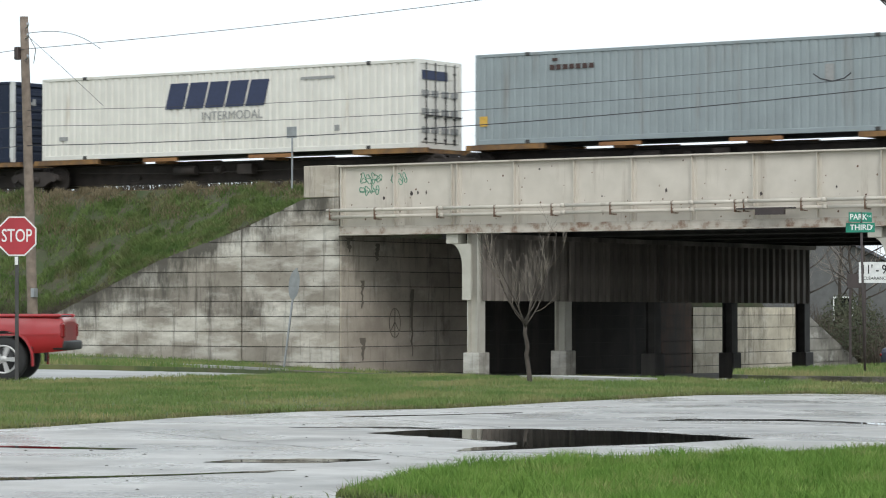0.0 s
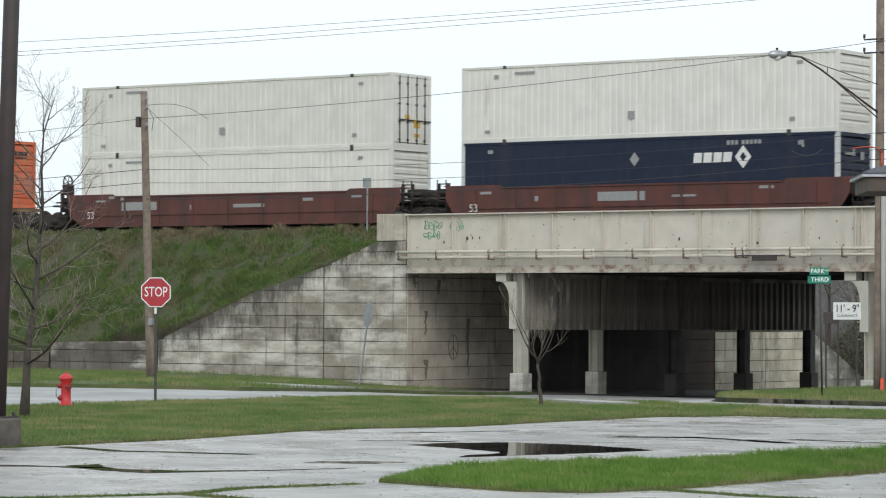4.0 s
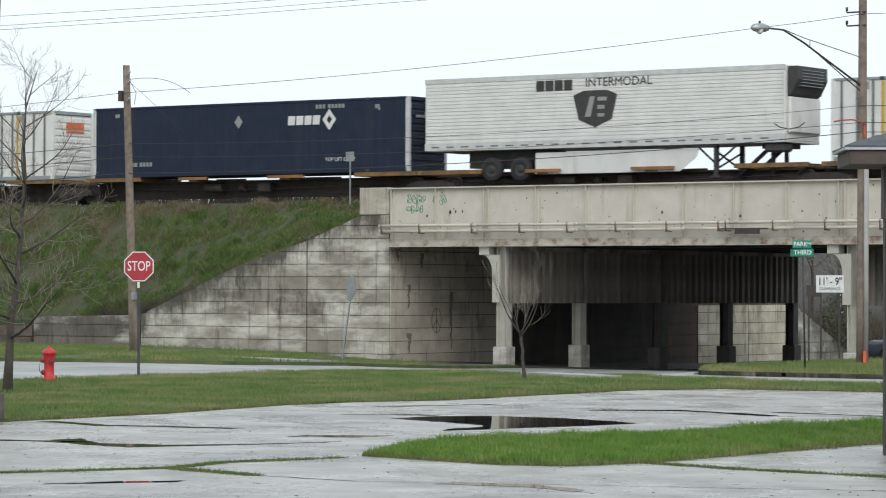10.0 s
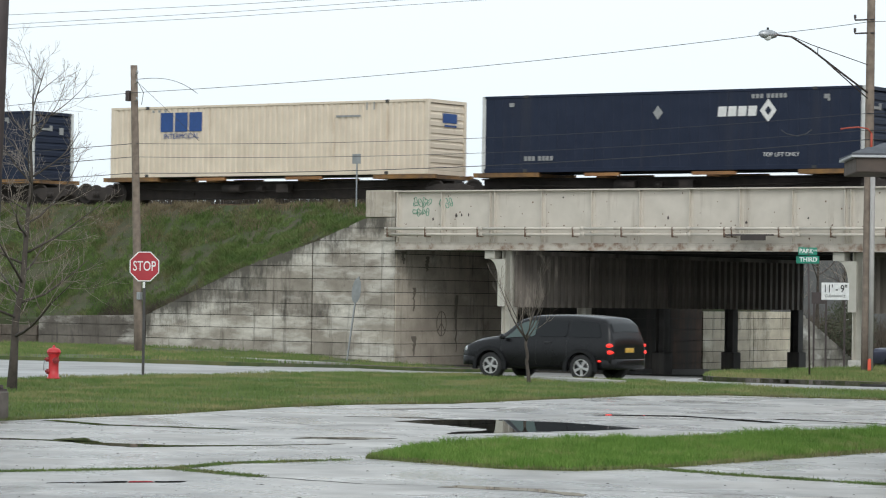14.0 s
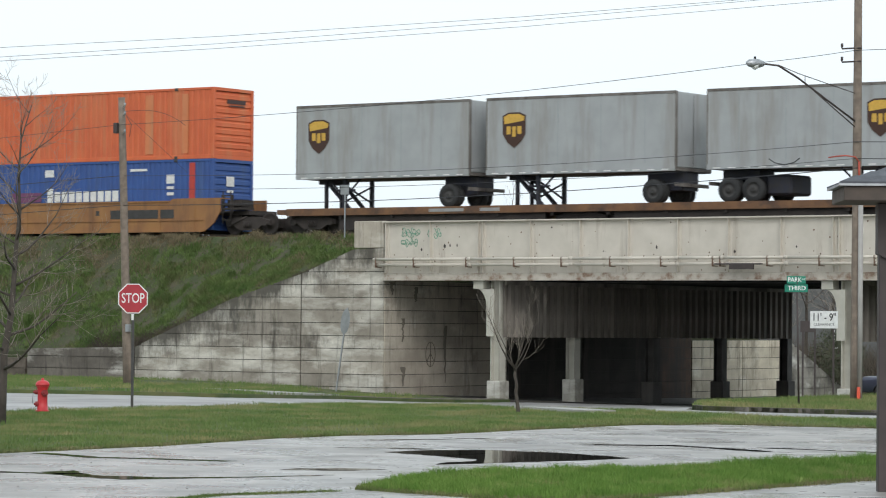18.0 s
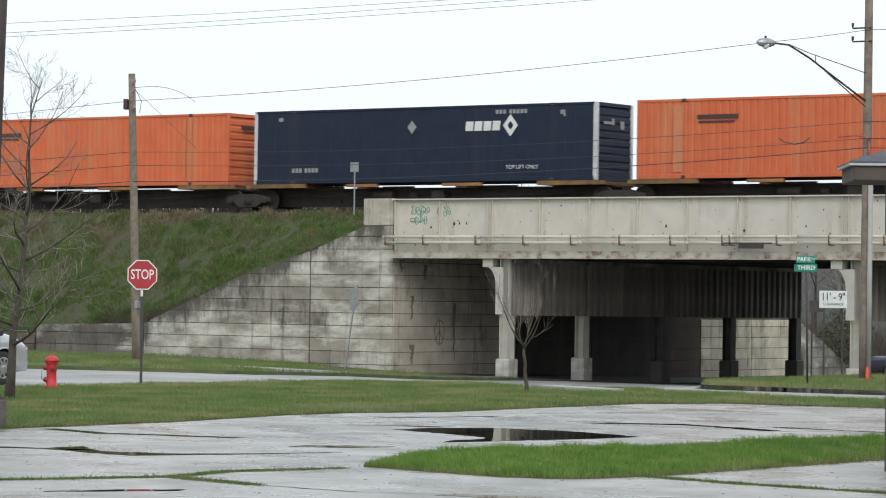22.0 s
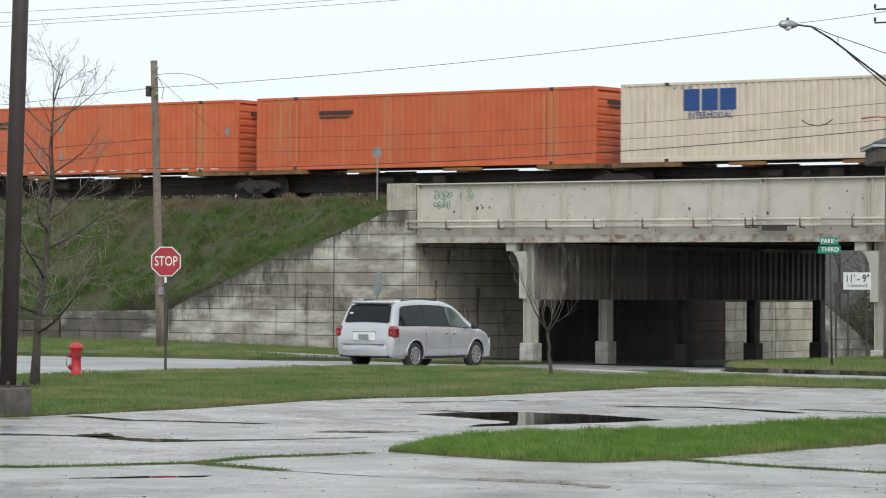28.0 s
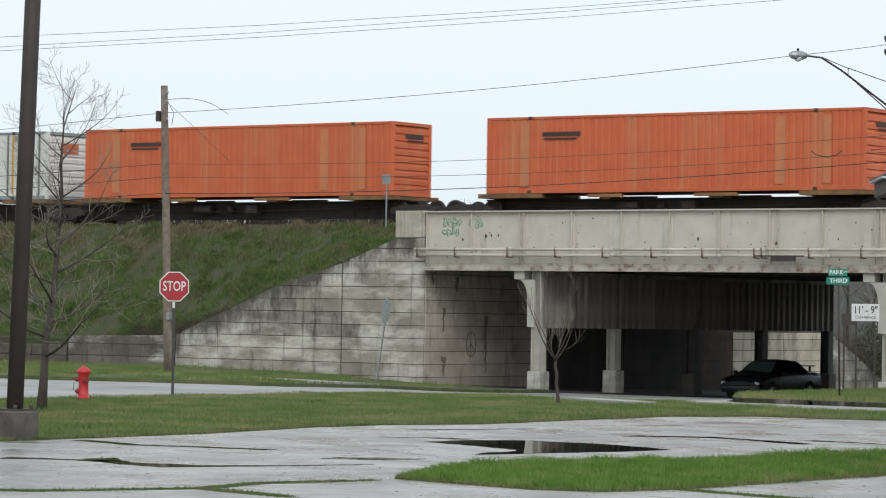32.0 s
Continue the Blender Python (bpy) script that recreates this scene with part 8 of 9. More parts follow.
def car_wheel(root, x, side, w, r, tw, rim, spokes):
    """A tyre with its rim; the face looks to the thing's right, or is turned round for its left."""
    def tyre():
        bm = bmesh.new()
        lathe(bm, [(r * 0.60, -0.018), (r * 0.66, -0.026), (r * 0.90, -0.022), (r * 0.97, 0.0), (r, 0.03), (r, tw - 0.05), (r * 0.95, tw - 0.02), (r * 0.6, tw - 0.02)], 26, axis="y", caps=False)
        return bm

    def face():
        bm = bmesh.new()
        lathe(bm, [(r * 0.55, -0.012), (r * 0.57, -0.024), (r * 0.635, -0.022), (r * 0.635, 0.02)], 26, axis="y", caps=False)
        lathe(bm, [(0.0001, -0.026), (r * 0.10, -0.026), (r * 0.16, -0.02), (r * 0.17, -0.004)], 14, axis="y", caps=False)
        for k in range(spokes):
            a = 2 * PI * k / spokes
            c, s_ = Vector((math.cos(a), 0, math.sin(a))), Vector((-math.sin(a), 0, math.cos(a)))
            w0, w1 = r * 0.075, r * (0.115 if spokes < 7 else 0.085)
            q = [c * r * 0.12 - s_ * w0, c * r * 0.12 + s_ * w0, c * r * 0.58 + s_ * w1, c * r * 0.58 - s_ * w1]
            lo = [bm.verts.new(v + Vector((0, -0.004, 0))) for v in q]
            hi = [bm.verts.new(v + Vector((0, -0.022, 0))) for v in q]
            fs = [bm.faces.new(hi)] + [bm.faces.new((lo[i], lo[(i + 1) % 4], hi[(i + 1) % 4], hi[i])) for i in range(4)]
            bmesh.ops.recalc_face_normals(bm, faces=fs)
        return bm

    key = "%.2f%.2f%d" % (r, tw, spokes)
    t = part("wheel", sheet("wheel" + key, tyre, RUBBER), None, root, "black rubber tyre")
    t.location, t.rotation_euler = (x, side * w, r), (0, 0, 0 if side < 0 else PI)
    part("rim", sheet("wheel_rim" + key, face, rim), None, t, "bright spoked wheel rim")
    def disc():
        bm = bmesh.new()
        lathe(bm, [(0.0001, 0.012), (r * 0.62, 0.012), (r * 0.62, 0.04), (0.0001, 0.04)], 20, axis="y", caps=False)
        return bm
    part("brake_disc", sheet("brake_disc" + key, disc, TRIM), None, t, "dark disc behind the spokes")
    return t


def vehicle(name, label, category, st, paint, wheels, r, panes, screens, seams, rear=(), front_=(), extra=(), rim=None, tw=0.22, spokes=5, flare=(1.13, 1.24, 0.022), clear=(), bumpers=(), strips=(), band=None):
    """x runs forward. panes: side glass; screens: sloped glass; rear and front: (name, box, material, label); bumpers: (x end, half width, z0, z1, wrap, material);
    strips: (name, (x, z) places, height, thickness, material, label) along both sides; band: a dark band under the side glass."""
    root = thing(name, label, category, "", None)
    body, floor_ = shell(st, wheels, r, flare[0])
    part("body", body, paint, root)
    part("underbody", floor_, TRIM, root, "dark underside and wheel housings")
    w = max(s[1] for s in st)
    for x in wheels:
        for s in (-1, 1):
            wy = side_y(st, x, r * (flare[0] + 1))
            if flare[2] > 0.024:
                o = part("arch_flare", half_ring(r * flare[0], r * flare[1], -flare[2], flare[2], -r * 0.30), paint, root)
                o.location = (x, s * wy, r)
            else:
                lip = [(x + r * flare[0] * 1.035 * math.cos(PI * k / 14), r + r * flare[0] * 1.035 * math.sin(PI * k / 14)) for k in range(15)]
                bm = bmesh.new()
                tube(bm, [(px, s * (side_y(st, px, max(pz, ring_at(st, px)[2] + 0.05)) + 0.002), pz) for px, pz in lip], 0.022, 6)
                part("arch_lip", bm, paint, root)
            car_wheel(root, x, s, wy - 0.035, r, tw, rim or ALLOY, spokes)
    for s in (-1, 1):
        if band:
            part("window_band", side_glass(st, *band, s, 0.06, 0.97, 0.008, 0.10), TRIM, root, "black band round the side windows")
        for i, pane in enumerate(panes):
            part("side_window", side_glass(st, *pane[:4], s, *pane[4:]), GLASS_TINT if i in clear else GLASS_DARK, root, "green tinted side window" if i in clear else "dark side window")
        for x, z0, z1 in seams:
            part("door_seam", side_strip(st, [(x, z0 + (z1 - z0) * k / 6) for k in range(7)], s, 0.010, 0.003), TRIM, root)
        for nm, row, h, t, mat, lab in strips:
            part(nm, side_strip(st, row, s, h, t), mat, root, lab)
    for xa, xb, nm in screens:
        part(nm, end_glass(st, xa, xb), GLASS_TINT if nm == "windscreen" else GLASS_DARK, root, "tinted glass" if nm == "windscreen" else "dark glass")
    for xe, ww, z0, z1, wrap, mat in bumpers:
        part("front_bumper" if xe > 0 else "rear_bumper", bumper(xe, ww, z0, z1, wrap), mat, root)
    for nm, bx, mat, lab in (*rear, *front_, *extra):
        small = min(bx[3] - bx[0], bx[4] - bx[1], bx[5] - bx[2])
        part(nm, B(bx, bevel=min(0.07 if "lamp" in nm else 0.045, small * 0.38)), mat, root, lab)
    return root


def pair(nm, x0, x1, y0, y1, z0, z1, mat, lab=""):
    return [(nm, (x0, y0, z0, x1, y1, z1), mat, lab), (nm, (x0, -y1, z0, x1, -y0, z1), mat, lab)]


def along(x0, x1, z0, z1=None, n=10):
    z1 = z0 if z1 is None else z1
    return [(x0 + (x1 - x0) * k / n, z0 + (z1 - z0) * k / n) for k in range(n + 1)]


# silver minivan
van_st = [(-2.56, 0.84, 0.42, 0.72, 0.78, 0.74), (-2.53, 0.93, 0.36, 0.98, 1.04, 0.80), (-2.46, 0.965, 0.33, 1.08, 1.16, 0.83), (-2.16, 0.985, 0.31, 1.11, 1.70, 0.77), (-1.95, 0.99, 0.29, 1.11, 1.78, 0.75), (-1.0, 1.0, 0.27, 1.10, 1.83, 0.74),
          (0.1, 1.0, 0.27, 1.08, 1.80, 0.73), (0.68, 1.0, 0.27, 1.06, 1.68, 0.73), (1.72, 0.985, 0.27, 1.02, 1.09, 0.82), (2.12, 0.95, 0.28, 0.93, 1.00, 0.76), (2.40, 0.88, 0.31, 0.80, 0.86, 0.64), (2.56, 0.68, 0.38, 0.64, 0.66, 0.48)]
BRAKE = glowing("lit_brake_lamp", (0.85, 0.03, 0.03), 1.0)
VAN = vehicle("minivan", "silver minivan with dark windows and a roof rack", "minivan", van_st, P_SILVER, (-1.5, 1.53), 0.365,
              [(-2.22, -0.98, -1.96, -0.98), (-0.97, 0.14, -0.97, 0.08), (0.20, 1.40, 0.13, 0.66)], [(1.70, 0.74, "windscreen"), (-2.46, -2.17, "rear_window")],
              [(-0.98, 0.42, 1.07), (0.17, 0.34, 1.05), (1.22, 0.42, 1.0), (-2.28, 0.70, 1.06)],
              rear=pair("tail_lamp", -2.552, -2.24, 0.74, 0.998, 0.82, 1.15, TAIL, "dark red tail lamp") + pair("brake_lamp", -2.563, -2.44, 0.86, 0.93, 0.95, 1.01, BRAKE, "lit red brake lamp")
              + [("bumper_step", (-2.70, -0.70, 0.665, -2.52, 0.70, 0.69), SIGN_BACK, "grey step pad"), ("plate_recess", (-2.585, -0.36, 0.76, -2.53, 0.36, 1.0), SIGN_WHITE, "pale framed plate recess"), ("plate_bar", (-2.60, -0.38, 0.985, -2.53, 0.38, 1.03), P_SILVER, ""),
                 ("number_plate", (-2.60, -0.17, 0.79, -2.58, 0.17, 0.93), SIGN_BACK, "dull number plate"), ("rear_spoiler", (-2.26, -0.66, 1.73, -1.98, 0.66, 1.79), P_SILVER, ""),
                 ("window_sticker", (-2.335, 0.52, 1.40, -2.29, 0.66, 1.50), SIGN_WHITE, "small pale sticker")],
              front_=pair("headlamp", 2.28, 2.47, 0.5, 0.86, 0.68, 0.84, LENS, "clear headlamp"),
              extra=pair("mirror", 1.16, 1.32, 1.0, 1.2, 1.05, 1.20, TRIM, "black mirror") + pair("roof_rail", -1.7, 0.0, 0.60, 0.635, 1.80, 1.845, TRIM)
              + pair("door_handle", -0.14, 0.04, 0.985, 1.02, 0.92, 0.965, CHROME) + pair("door_handle", 0.26, 0.44, 0.985, 1.02, 0.92, 0.965, CHROME),
              rim=ALLOY, spokes=9, flare=(1.13, 1.24, 0.02), clear=(2,), band=(-2.26, 1.46, -2.0, 0.70),
              bumpers=((-2.68, 0.97, 0.36, 0.68, 0.85, P_SILVER), (2.66, 0.90, 0.29, 0.58, 0.7, P_SILVER)),
              strips=(("side_moulding", along(-1.02, 1.08, 0.60), 0.055, 0.016, P_SILVER, ""), ("rocker_trim", along(-1.0, 1.05, 0.31), 0.06, 0.01, TRIM, "dark sill"), ("fuel_door", along(-1.95, -1.80, 0.96, n=2), 0.13, 0.003, P_SILVER, "")))

# grey pickup with a cap over its bed
pick_st = [(-2.90, 0.90, 0.60, 1.0, 1.06, 0.86), (-2.86, 0.96, 0.55, 1.12, 1.20, 0.84), (-2.54, 0.97, 0.50, 1.16, 1.76, 0.75), (-2.34, 0.98, 0.48, 1.16, 1.83, 0.73), (-0.95, 0.98, 0.46, 1.15, 1.85, 0.72), (0.2, 0.98, 0.45, 1.14, 1.86, 0.70), (0.55, 0.98, 0.45, 1.13, 1.83, 0.69),
           (1.40, 0.97, 0.45, 1.12, 1.21, 0.82), (2.0, 0.96, 0.46, 1.11, 1.20, 0.83), (2.60, 0.95, 0.50, 1.07, 1.15, 0.82), (2.78, 0.94, 0.52, 1.02, 1.08, 0.80), (2.84, 0.92, 0.56, 0.94, 0.99, 0.76)]
PICK = vehicle("pickup_truck", "dark grey pickup truck with a cap over the bed", "pickup truck", pick_st, P_GREY, (-1.72, 1.93), 0.395,
               [(-2.38, -1.12, -2.28, -1.14, 0.22, 0.84), (-0.74, -0.16, -0.70, -0.18), (-0.06, 1.10, -0.06, 0.58)], [(1.40, 0.58, "windscreen"), (-2.84, -2.56, "cap_window")],
               [(-0.88, 0.50, 1.12), (-0.10, 0.5, 1.12), (1.12, 0.5, 1.1)],
               rear=pair("tail_lamp", -2.92, -2.76, 0.80, 0.985, 0.78, 1.12, TAIL, "red tail lamp"),
               front_=pair("headlamp", 2.60, 2.875, 0.60, 0.965, 0.90, 1.05, LENS, "clear headlamp") + pair("turn_signal", 2.60, 2.88, 0.86, 0.972, 0.91, 1.045, AMBER) + pair("running_lamp", 2.80, 2.905, 0.60, 0.80, 0.80, 0.875, glowing("lit_running_lamp", (0.95, 0.95, 0.92), 1.0), "lit white lamp") +
               [("grille", (2.76, -0.58, 0.78, 2.895, 0.58, 1.07), CHROME, "chrome framed grille"), ("grille_mesh", (2.84, -0.52, 0.82, 2.902, 0.52, 1.03), TRIM, "dark grille mesh"), ("brand_block", (2.89, -0.20, 0.89, 2.908, 0.20, 0.96), plain("badge_red", (0.25, 0.02, 0.025), 0.4), "small red badge"),
                ("air_dam", (2.5, -0.85, 0.34, 2.88, 0.85, 0.52), TRIM, ""), ("number_plate", (2.985, -0.16, 0.56, 3.0, 0.16, 0.68), SIGN_WHITE, "pale number plate")],
               extra=pair("mirror", 0.96, 1.10, 1.0, 1.26, 1.16, 1.36, CHROME, "bright mirror") + pair("mirror_foot", 1.0, 1.1, 0.92, 1.04, 1.14, 1.22, TRIM) + pair("door_handle", 0.0, 0.17, 0.965, 0.995, 0.98, 1.045, TRIM)
               + [("cap_gap", (-0.935, -0.728, 1.16, -0.885, 0.728, 1.868), TRIM, "dark gap between cab and cap")],
               rim=ALLOY, tw=0.26, spokes=8, flare=(1.15, 1.25, 0.02), bumpers=((-3.0, 0.95, 0.50, 0.72, 0.4, P_GREY), (2.99, 0.985, 0.50, 0.76, 0.55, P_GREY)),
               strips=(("side_moulding", along(-1.22, 1.42, 0.74), 0.045, 0.014, CHROME, "bright side moulding"), ("rocker", along(-1.18, 1.40, 0.46), 0.07, 0.008, TRIM, "dark sill"), ("bed_gap", along(-0.905, -0.905, 0.5, 1.16, 8), 0.03, 0.003, TRIM, "dark gap between cab and bed"),
                       ("cap_rail", along(-2.78, -0.95, 1.165), 0.03, 0.008, P_GREY, "")))

# red pickup with an open bed
red_st = [(-2.6, 0.84, 0.60, 1.00, 1.02, 0.80), (-2.57, 0.92, 0.54, 1.10, 1.11, 0.88), (-0.75, 0.93, 0.46, 1.12, 1.13, 0.88), (-0.68, 0.93, 0.46, 1.12, 1.70, 0.64), (0.55, 0.93, 0.46, 1.12, 1.72, 0.64), (1.2, 0.93, 0.46, 1.10, 1.16, 0.76),
          (2.4, 0.91, 0.48, 1.04, 1.09, 0.72), (2.6, 0.84, 0.52, 0.92, 0.95, 0.66)]
REDP = vehicle("pickup_truck", "red pickup truck with large tyres and bright wheels", "pickup truck", red_st, P_RED, (-1.55, 1.65), 0.40,
               [(-0.55, 0.85, -0.5, 0.44)], [(1.18, 0.58, "windscreen"), (-0.72, -0.64, "rear_window")], [(-0.7, 0.5, 1.1), (0.8, 0.5, 1.08)],
               rear=pair("tail_lamp", -2.62, -2.52, 0.78, 0.93, 0.76, 1.04, TAIL, "red tail lamp") + [("bed_floor", (-2.5, -0.8, 1.145, -0.8, 0.8, 1.168), TRIM, "dark bed")],
               front_=pair("headlamp", 2.5, 2.62, 0.5, 0.82, 0.78, 0.94, LENS), extra=pair("bed_rail", -2.56, -0.78, 0.80, 0.92, 1.13, 1.19, P_RED) + pair("mud_flap", -2.06, -2.03, 0.7, 0.93, 0.33, 0.62, TRIM),
               rim=ALLOY, tw=0.28, spokes=5, flare=(1.24, 1.34, 0.03), bumpers=((-2.76, 0.88, 0.56, 0.72, 0.35, TRIM), (2.72, 0.88, 0.5, 0.7, 0.4, CHROME)),
               strips=(("side_crease", along(-2.5, 2.2, 0.83), 0.03, 0.012, P_RED, ""),))

# black wagon
suv_st = [(-2.24, 0.74, 0.42, 0.86, 0.92, 0.66), (-2.20, 0.84, 0.36, 1.0, 1.08, 0.70), (-2.05, 0.87, 0.32, 1.06, 1.46, 0.68), (-1.85, 0.88, 0.30, 1.07, 1.60, 0.66), (-0.9, 0.88, 0.28, 1.07, 1.66, 0.65), (0.0, 0.88, 0.28, 1.06, 1.64, 0.64), (0.45, 0.88, 0.28, 1.05, 1.55, 0.64),
          (1.12, 0.87, 0.28, 1.02, 1.10, 0.72), (1.5, 0.85, 0.30, 0.98, 1.06, 0.66), (1.95, 0.80, 0.34, 0.88, 0.94, 0.56), (2.2, 0.68, 0.40, 0.72, 0.76, 0.46)]
SUV = vehicle("station_wagon", "black retro station wagon with bright wheels", "car", suv_st, P_BLACK, (-1.38, 1.28), 0.345,
              [(-1.95, -1.0, -1.8, -1.02), (-0.94, -0.12, -0.94, -0.14), (-0.02, 0.92, -0.04, 0.44)], [(1.10, 0.49, "windscreen"), (-2.16, -2.04, "rear_window")], [(-0.96, 0.45, 1.04), (-0.07, 0.4, 1.04), (0.95, 0.4, 1.0)],
              rear=pair("tail_lamp", -2.24, -2.10, 0.70, 0.885, 0.70, 0.80, TAIL_LIT, "lit red tail lamp") + pair("tail_lamp", -2.225, -2.08, 0.72, 0.885, 0.87, 0.97, TAIL_LIT, "lit red tail lamp") + pair("side_marker", -1.95, -1.87, 0.86, 0.885, 0.50, 0.55, TAIL_LIT, "small lit red marker") +
              [("number_plate", (-2.262, -0.2, 0.74, -2.24, 0.2, 0.86), INK_GOLD, "amber number plate")],
              front_=pair("headlamp", 1.98, 2.14, 0.46, 0.76, 0.66, 0.84, LENS), extra=pair("mirror", 0.78, 0.92, 0.88, 1.06, 1.02, 1.16, P_BLACK) + pair("door_handle", -0.5, -0.32, 0.86, 0.89, 0.95, 0.99, TRIM),
              rim=ALLOY, spokes=5, flare=(1.13, 1.42, 0.05), clear=(2,), bumpers=((-2.36, 0.87, 0.32, 0.58, 0.5, P_BLACK), (2.32, 0.82, 0.34, 0.58, 0.6, P_BLACK)),
              strips=(("running_board", along(-0.9, 0.85, 0.32), 0.07, 0.04, P_BLACK, ""),))

VAN.scale, PICK.scale, SUV.scale = (1.01, 1.02, 1.06), (0.955, 0.97, 0.97), (0.97, 0.97, 0.94)

# dark sedan and a parked one
sed_st = [(-2.3, 0.70, 0.40, 0.72, 0.76, 0.56), (-2.22, 0.84, 0.32, 0.90, 0.98, 0.68), (-1.6, 0.88, 0.28, 0.94, 1.02, 0.70), (-0.95, 0.89, 0.26, 0.95, 1.38, 0.58), (-0.2, 0.89, 0.26, 0.94, 1.43, 0.58), (0.35, 0.89, 0.26, 0.93, 1.38, 0.58),
          (1.15, 0.88, 0.26, 0.90, 0.97, 0.68), (1.95, 0.84, 0.28, 0.78, 0.84, 0.60), (2.25, 0.70, 0.34, 0.62, 0.66, 0.50)]


def sedan(paint, label, lamps):
    return vehicle("sedan", label, "car", sed_st, paint, (-1.35, 1.35), 0.32, [(-1.2, -0.42, -0.88, -0.42), (-0.34, 0.85, -0.34, 0.36)], [(1.17, 0.36, "windscreen"), (-1.62, -0.94, "rear_window")],
                   [(-0.38, 0.4, 0.92), (0.78, 0.38, 0.9)],
                   rear=pair("tail_lamp", -2.32, -2.18, 0.48, 0.84, 0.66, 0.80, TAIL, "red tail lamp") + [],
                   front_=pair("headlamp", 2.06, 2.24, 0.44, 0.76, 0.56, 0.68, lamps, "headlamp") + [("grille", (2.2, -0.36, 0.42, 2.29, 0.36, 0.58), TRIM, "")],
                   extra=pair("mirror", 0.72, 0.86, 0.88, 1.06, 0.92, 1.04, paint) + pair("door_handle", -0.1, 0.08, 0.87, 0.895, 0.80, 0.84, paint), rim=ALLOY,
                   flare=(1.12, 1.2, 0.02), bumpers=((-2.38, 0.84, 0.32, 0.6, 0.5, paint), (2.34, 0.82, 0.3, 0.56, 0.5, paint)))


SEDAN = sedan(P_BLACK, "black sedan with a rear wing in the underpass", LENS)
wing = part("rear_wing", B((-2.2, -0.62, 1.20, -1.98, 0.62, 1.235), bevel=0.01), P_BLACK, SEDAN, "black wing over the boot")
for side in (-1, 1):
    part("wing_post", B((-2.14, side * 0.45 - 0.02, 0.93, -2.04, side * 0.45 + 0.02, 1.202)), P_BLACK, wing)
PARKED = sedan(P_BLUE, "dark blue sedan parked beyond the bridge", LENS)
PARKED.matrix_basis = pose(3.66, 35.6, ground_z(3.66, 35.6), 0, 0, 12)


# ---- motion ----
def gone(t):
    """Metres that the train has gone by t seconds."""
    return 24.04158 * t - 2.14061 * t * t / 32 + 0.186404 * t**3 / 1024


def drive(ob, way, seen=None, radius=0.34):
    """Keys a vehicle along rows of (seconds, x, y, heading in degrees from +x); its wheels roll from seen[0] to seen[1] s."""
    walk(ob, [(t, pose(x, y, ground_z(x, y) + 0.005, 0, 0, a)) for t, x, y, a in way])
    if not seen:
        return
    rows, gone_by = [], 0.0
    for (t0, x0, y0, _), (t1, x1, y1, _) in zip(way, way[1:]):
        d = math.hypot(x1 - x0, y1 - y0)
        a, b = max(t0, seen[0]), min(t1, seen[1])
        if b > a:
            d *= (b - a) / (t1 - t0)
            turn = math.degrees(d / radius)
            n = max(1, min(math.ceil(turn / 70), int((b - a) * 30)))
            rows += [(a + (b - a) * k / n, gone_by + turn * k / n) for k in range(n)]
            gone_by += turn
    rows.append((seen[1], gone_by))
    rows = ([(0.0, rows[0][1])] if rows[0][0] > 0.05 else []) + rows + ([(32.0, gone_by)] if rows[-1][0] < 31.9 else [])
    for wheel in [o for o in ob.children if o.name.split(".")[0] == "wheel"]:
        x, y, z = wheel.location
        s = -1 if y < 0 else 1
        walk(wheel, [(t, pose(x, y, z, 0, -s * (a % 360), 0 if s < 0 else 180)) for t, a in rows])


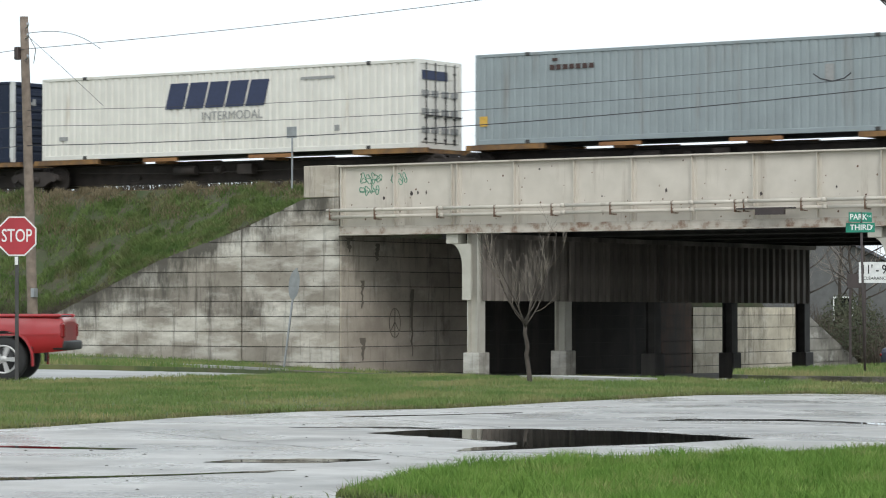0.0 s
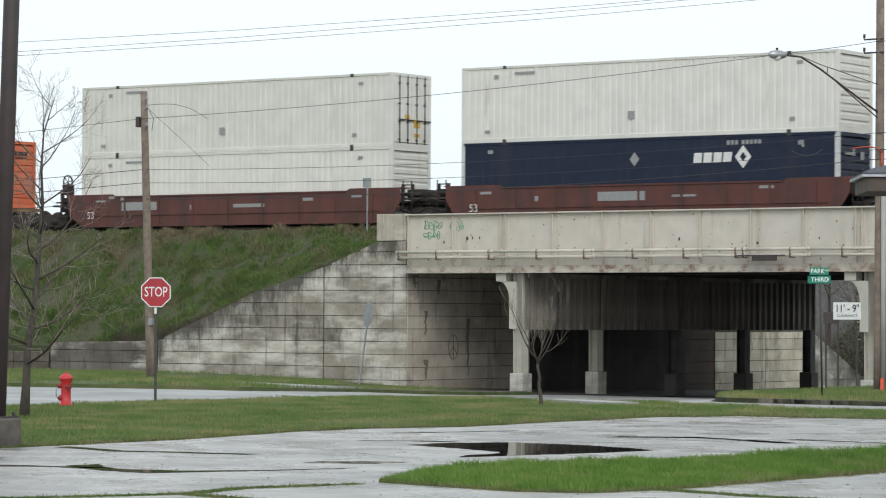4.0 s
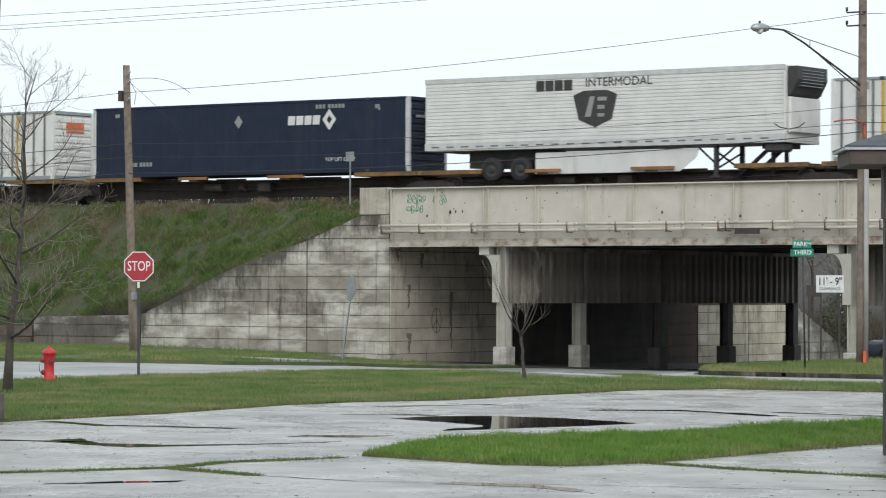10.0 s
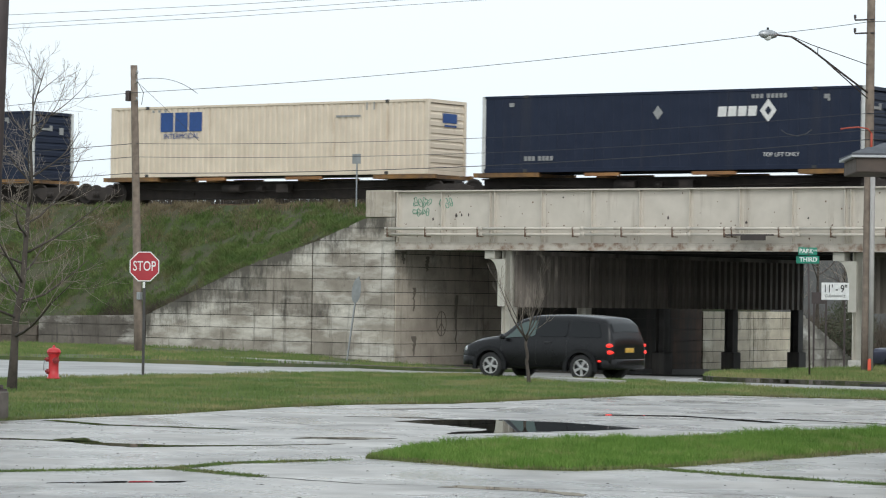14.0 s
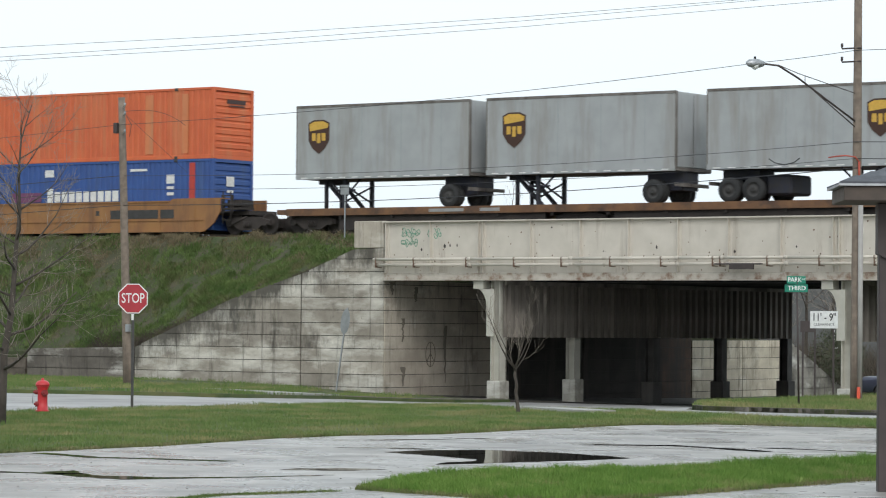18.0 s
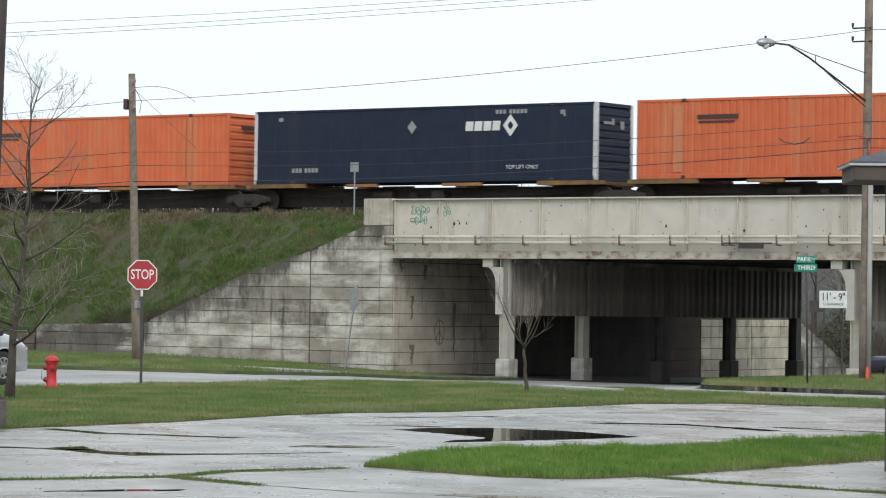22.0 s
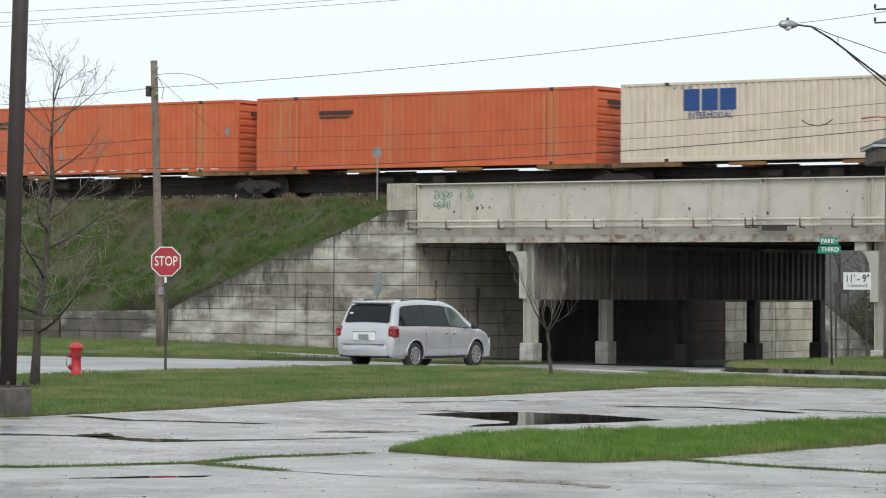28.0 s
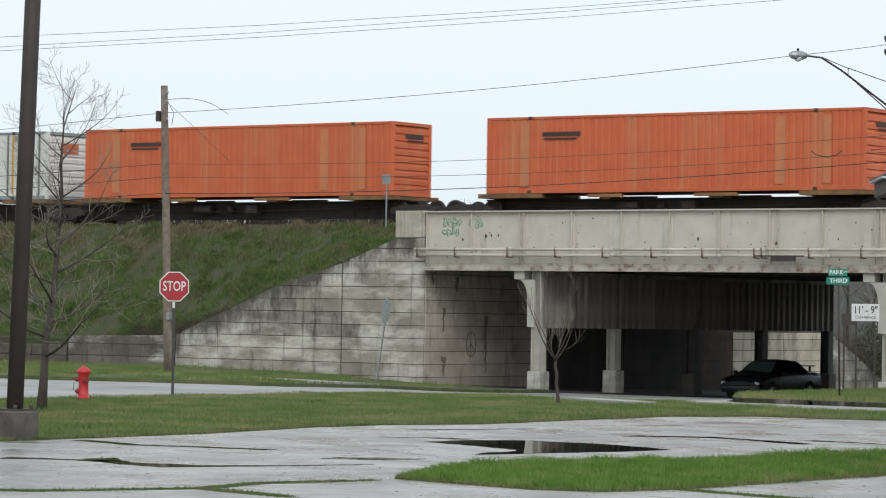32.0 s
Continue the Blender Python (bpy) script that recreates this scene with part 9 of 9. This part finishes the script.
def motions():
    for ob, x, z in TRAIN:
        walk(ob, [(2.0 * k, pose(x - gone(2.0 * k), TRACK_Y, z)) for k in range(17)])
    drive(REDP, [(0, 15.6, -34.4, 213), (0.5, 11.6, -37.6, 217), (1, 8.0, -40.8, 228), (2, 7.0, -51.0, 262), (4, 6.9, -72.0, 270), (8, 6.9, -112.0, 270), (32, 6.9, -205.0, 270)], (0, 2), 0.40)
    drive(SUV, [(0, 140, -31.5, 174), (8, 100, -28.5, 175), (12.0, 49, -25.9, 177), (13.0, 36.4, -26.0, 179), (13.5, 30.0, -25.7, 180), (14.0, 23.4, -25.8, 181), (14.5, 17.6, -26.6, 182), (15.5, 8.2, -27.3, 180), (16.5, -8, -28.4, 180), (20, -60, -29, 180), (32, -110, -29, 180)], (12, 16), 0.335)
    drive(VAN, [(0, 15.3, -210, 90), (16, 15.3, -95, 90), (20, 15.3, -56, 90), (22.0, 15.3, -38.9, 90), (22.5, 15.3, -38.1, 90), (23.0, 15.3, -36.9, 89), (24.0, 15.3, -36.0, 88), (25.0, 15.3, -34.9, 87), (25.5, 15.3, -33.5, 87), (26.5, 15.0, -29.2, 88),
                (27.5, 13.9, -22.1, 90), (28.0, 12.85, -17.7, 91), (28.5, 12.95, -14.4, 91), (29.0, 13.2, -11.0, 91), (29.5, 13.1, -6.6, 90), (30.0, 12.9, -1.8, 90), (30.5, 12.7, 3.8, 90), (31.0, 12.5, 9.5, 90), (32.0, 12.7, 19.0, 90)], (22, 31.5), 0.345)
    drive(PICK, [(0, -118, -29.2, 0), (16, -60, -29.2, 0), (22, -4.5, -29.0, -3), (23.0, 6.3, -29.2, -10), (23.5, 11.2, -30.4, -8), (24.0, 15.8, -29.0, -6), (24.5, 19.2, -27.2, 2), (25.0, 22.7, -25.3, 5), (25.5, 28.1, -26.6, -2), (26.0, 33.4, -26.1, -3),
                 (26.5, 39.5, -26.1, -4), (28, 62, -27.6, -5), (32, 132, -33.2, -5)], (22, 26.5), 0.385)
    drive(SEDAN, [(0, 9.5, 118, 270), (20, 9.5, 110, 270), (28, 9.5, 50, 270), (30, 9.5, 29, 270), (31, 9.7, 18.5, 270), (31.5, 9.8, 13, 270), (32, 10.1, 7.2, 270)], (30, 32), 0.32)


motions()
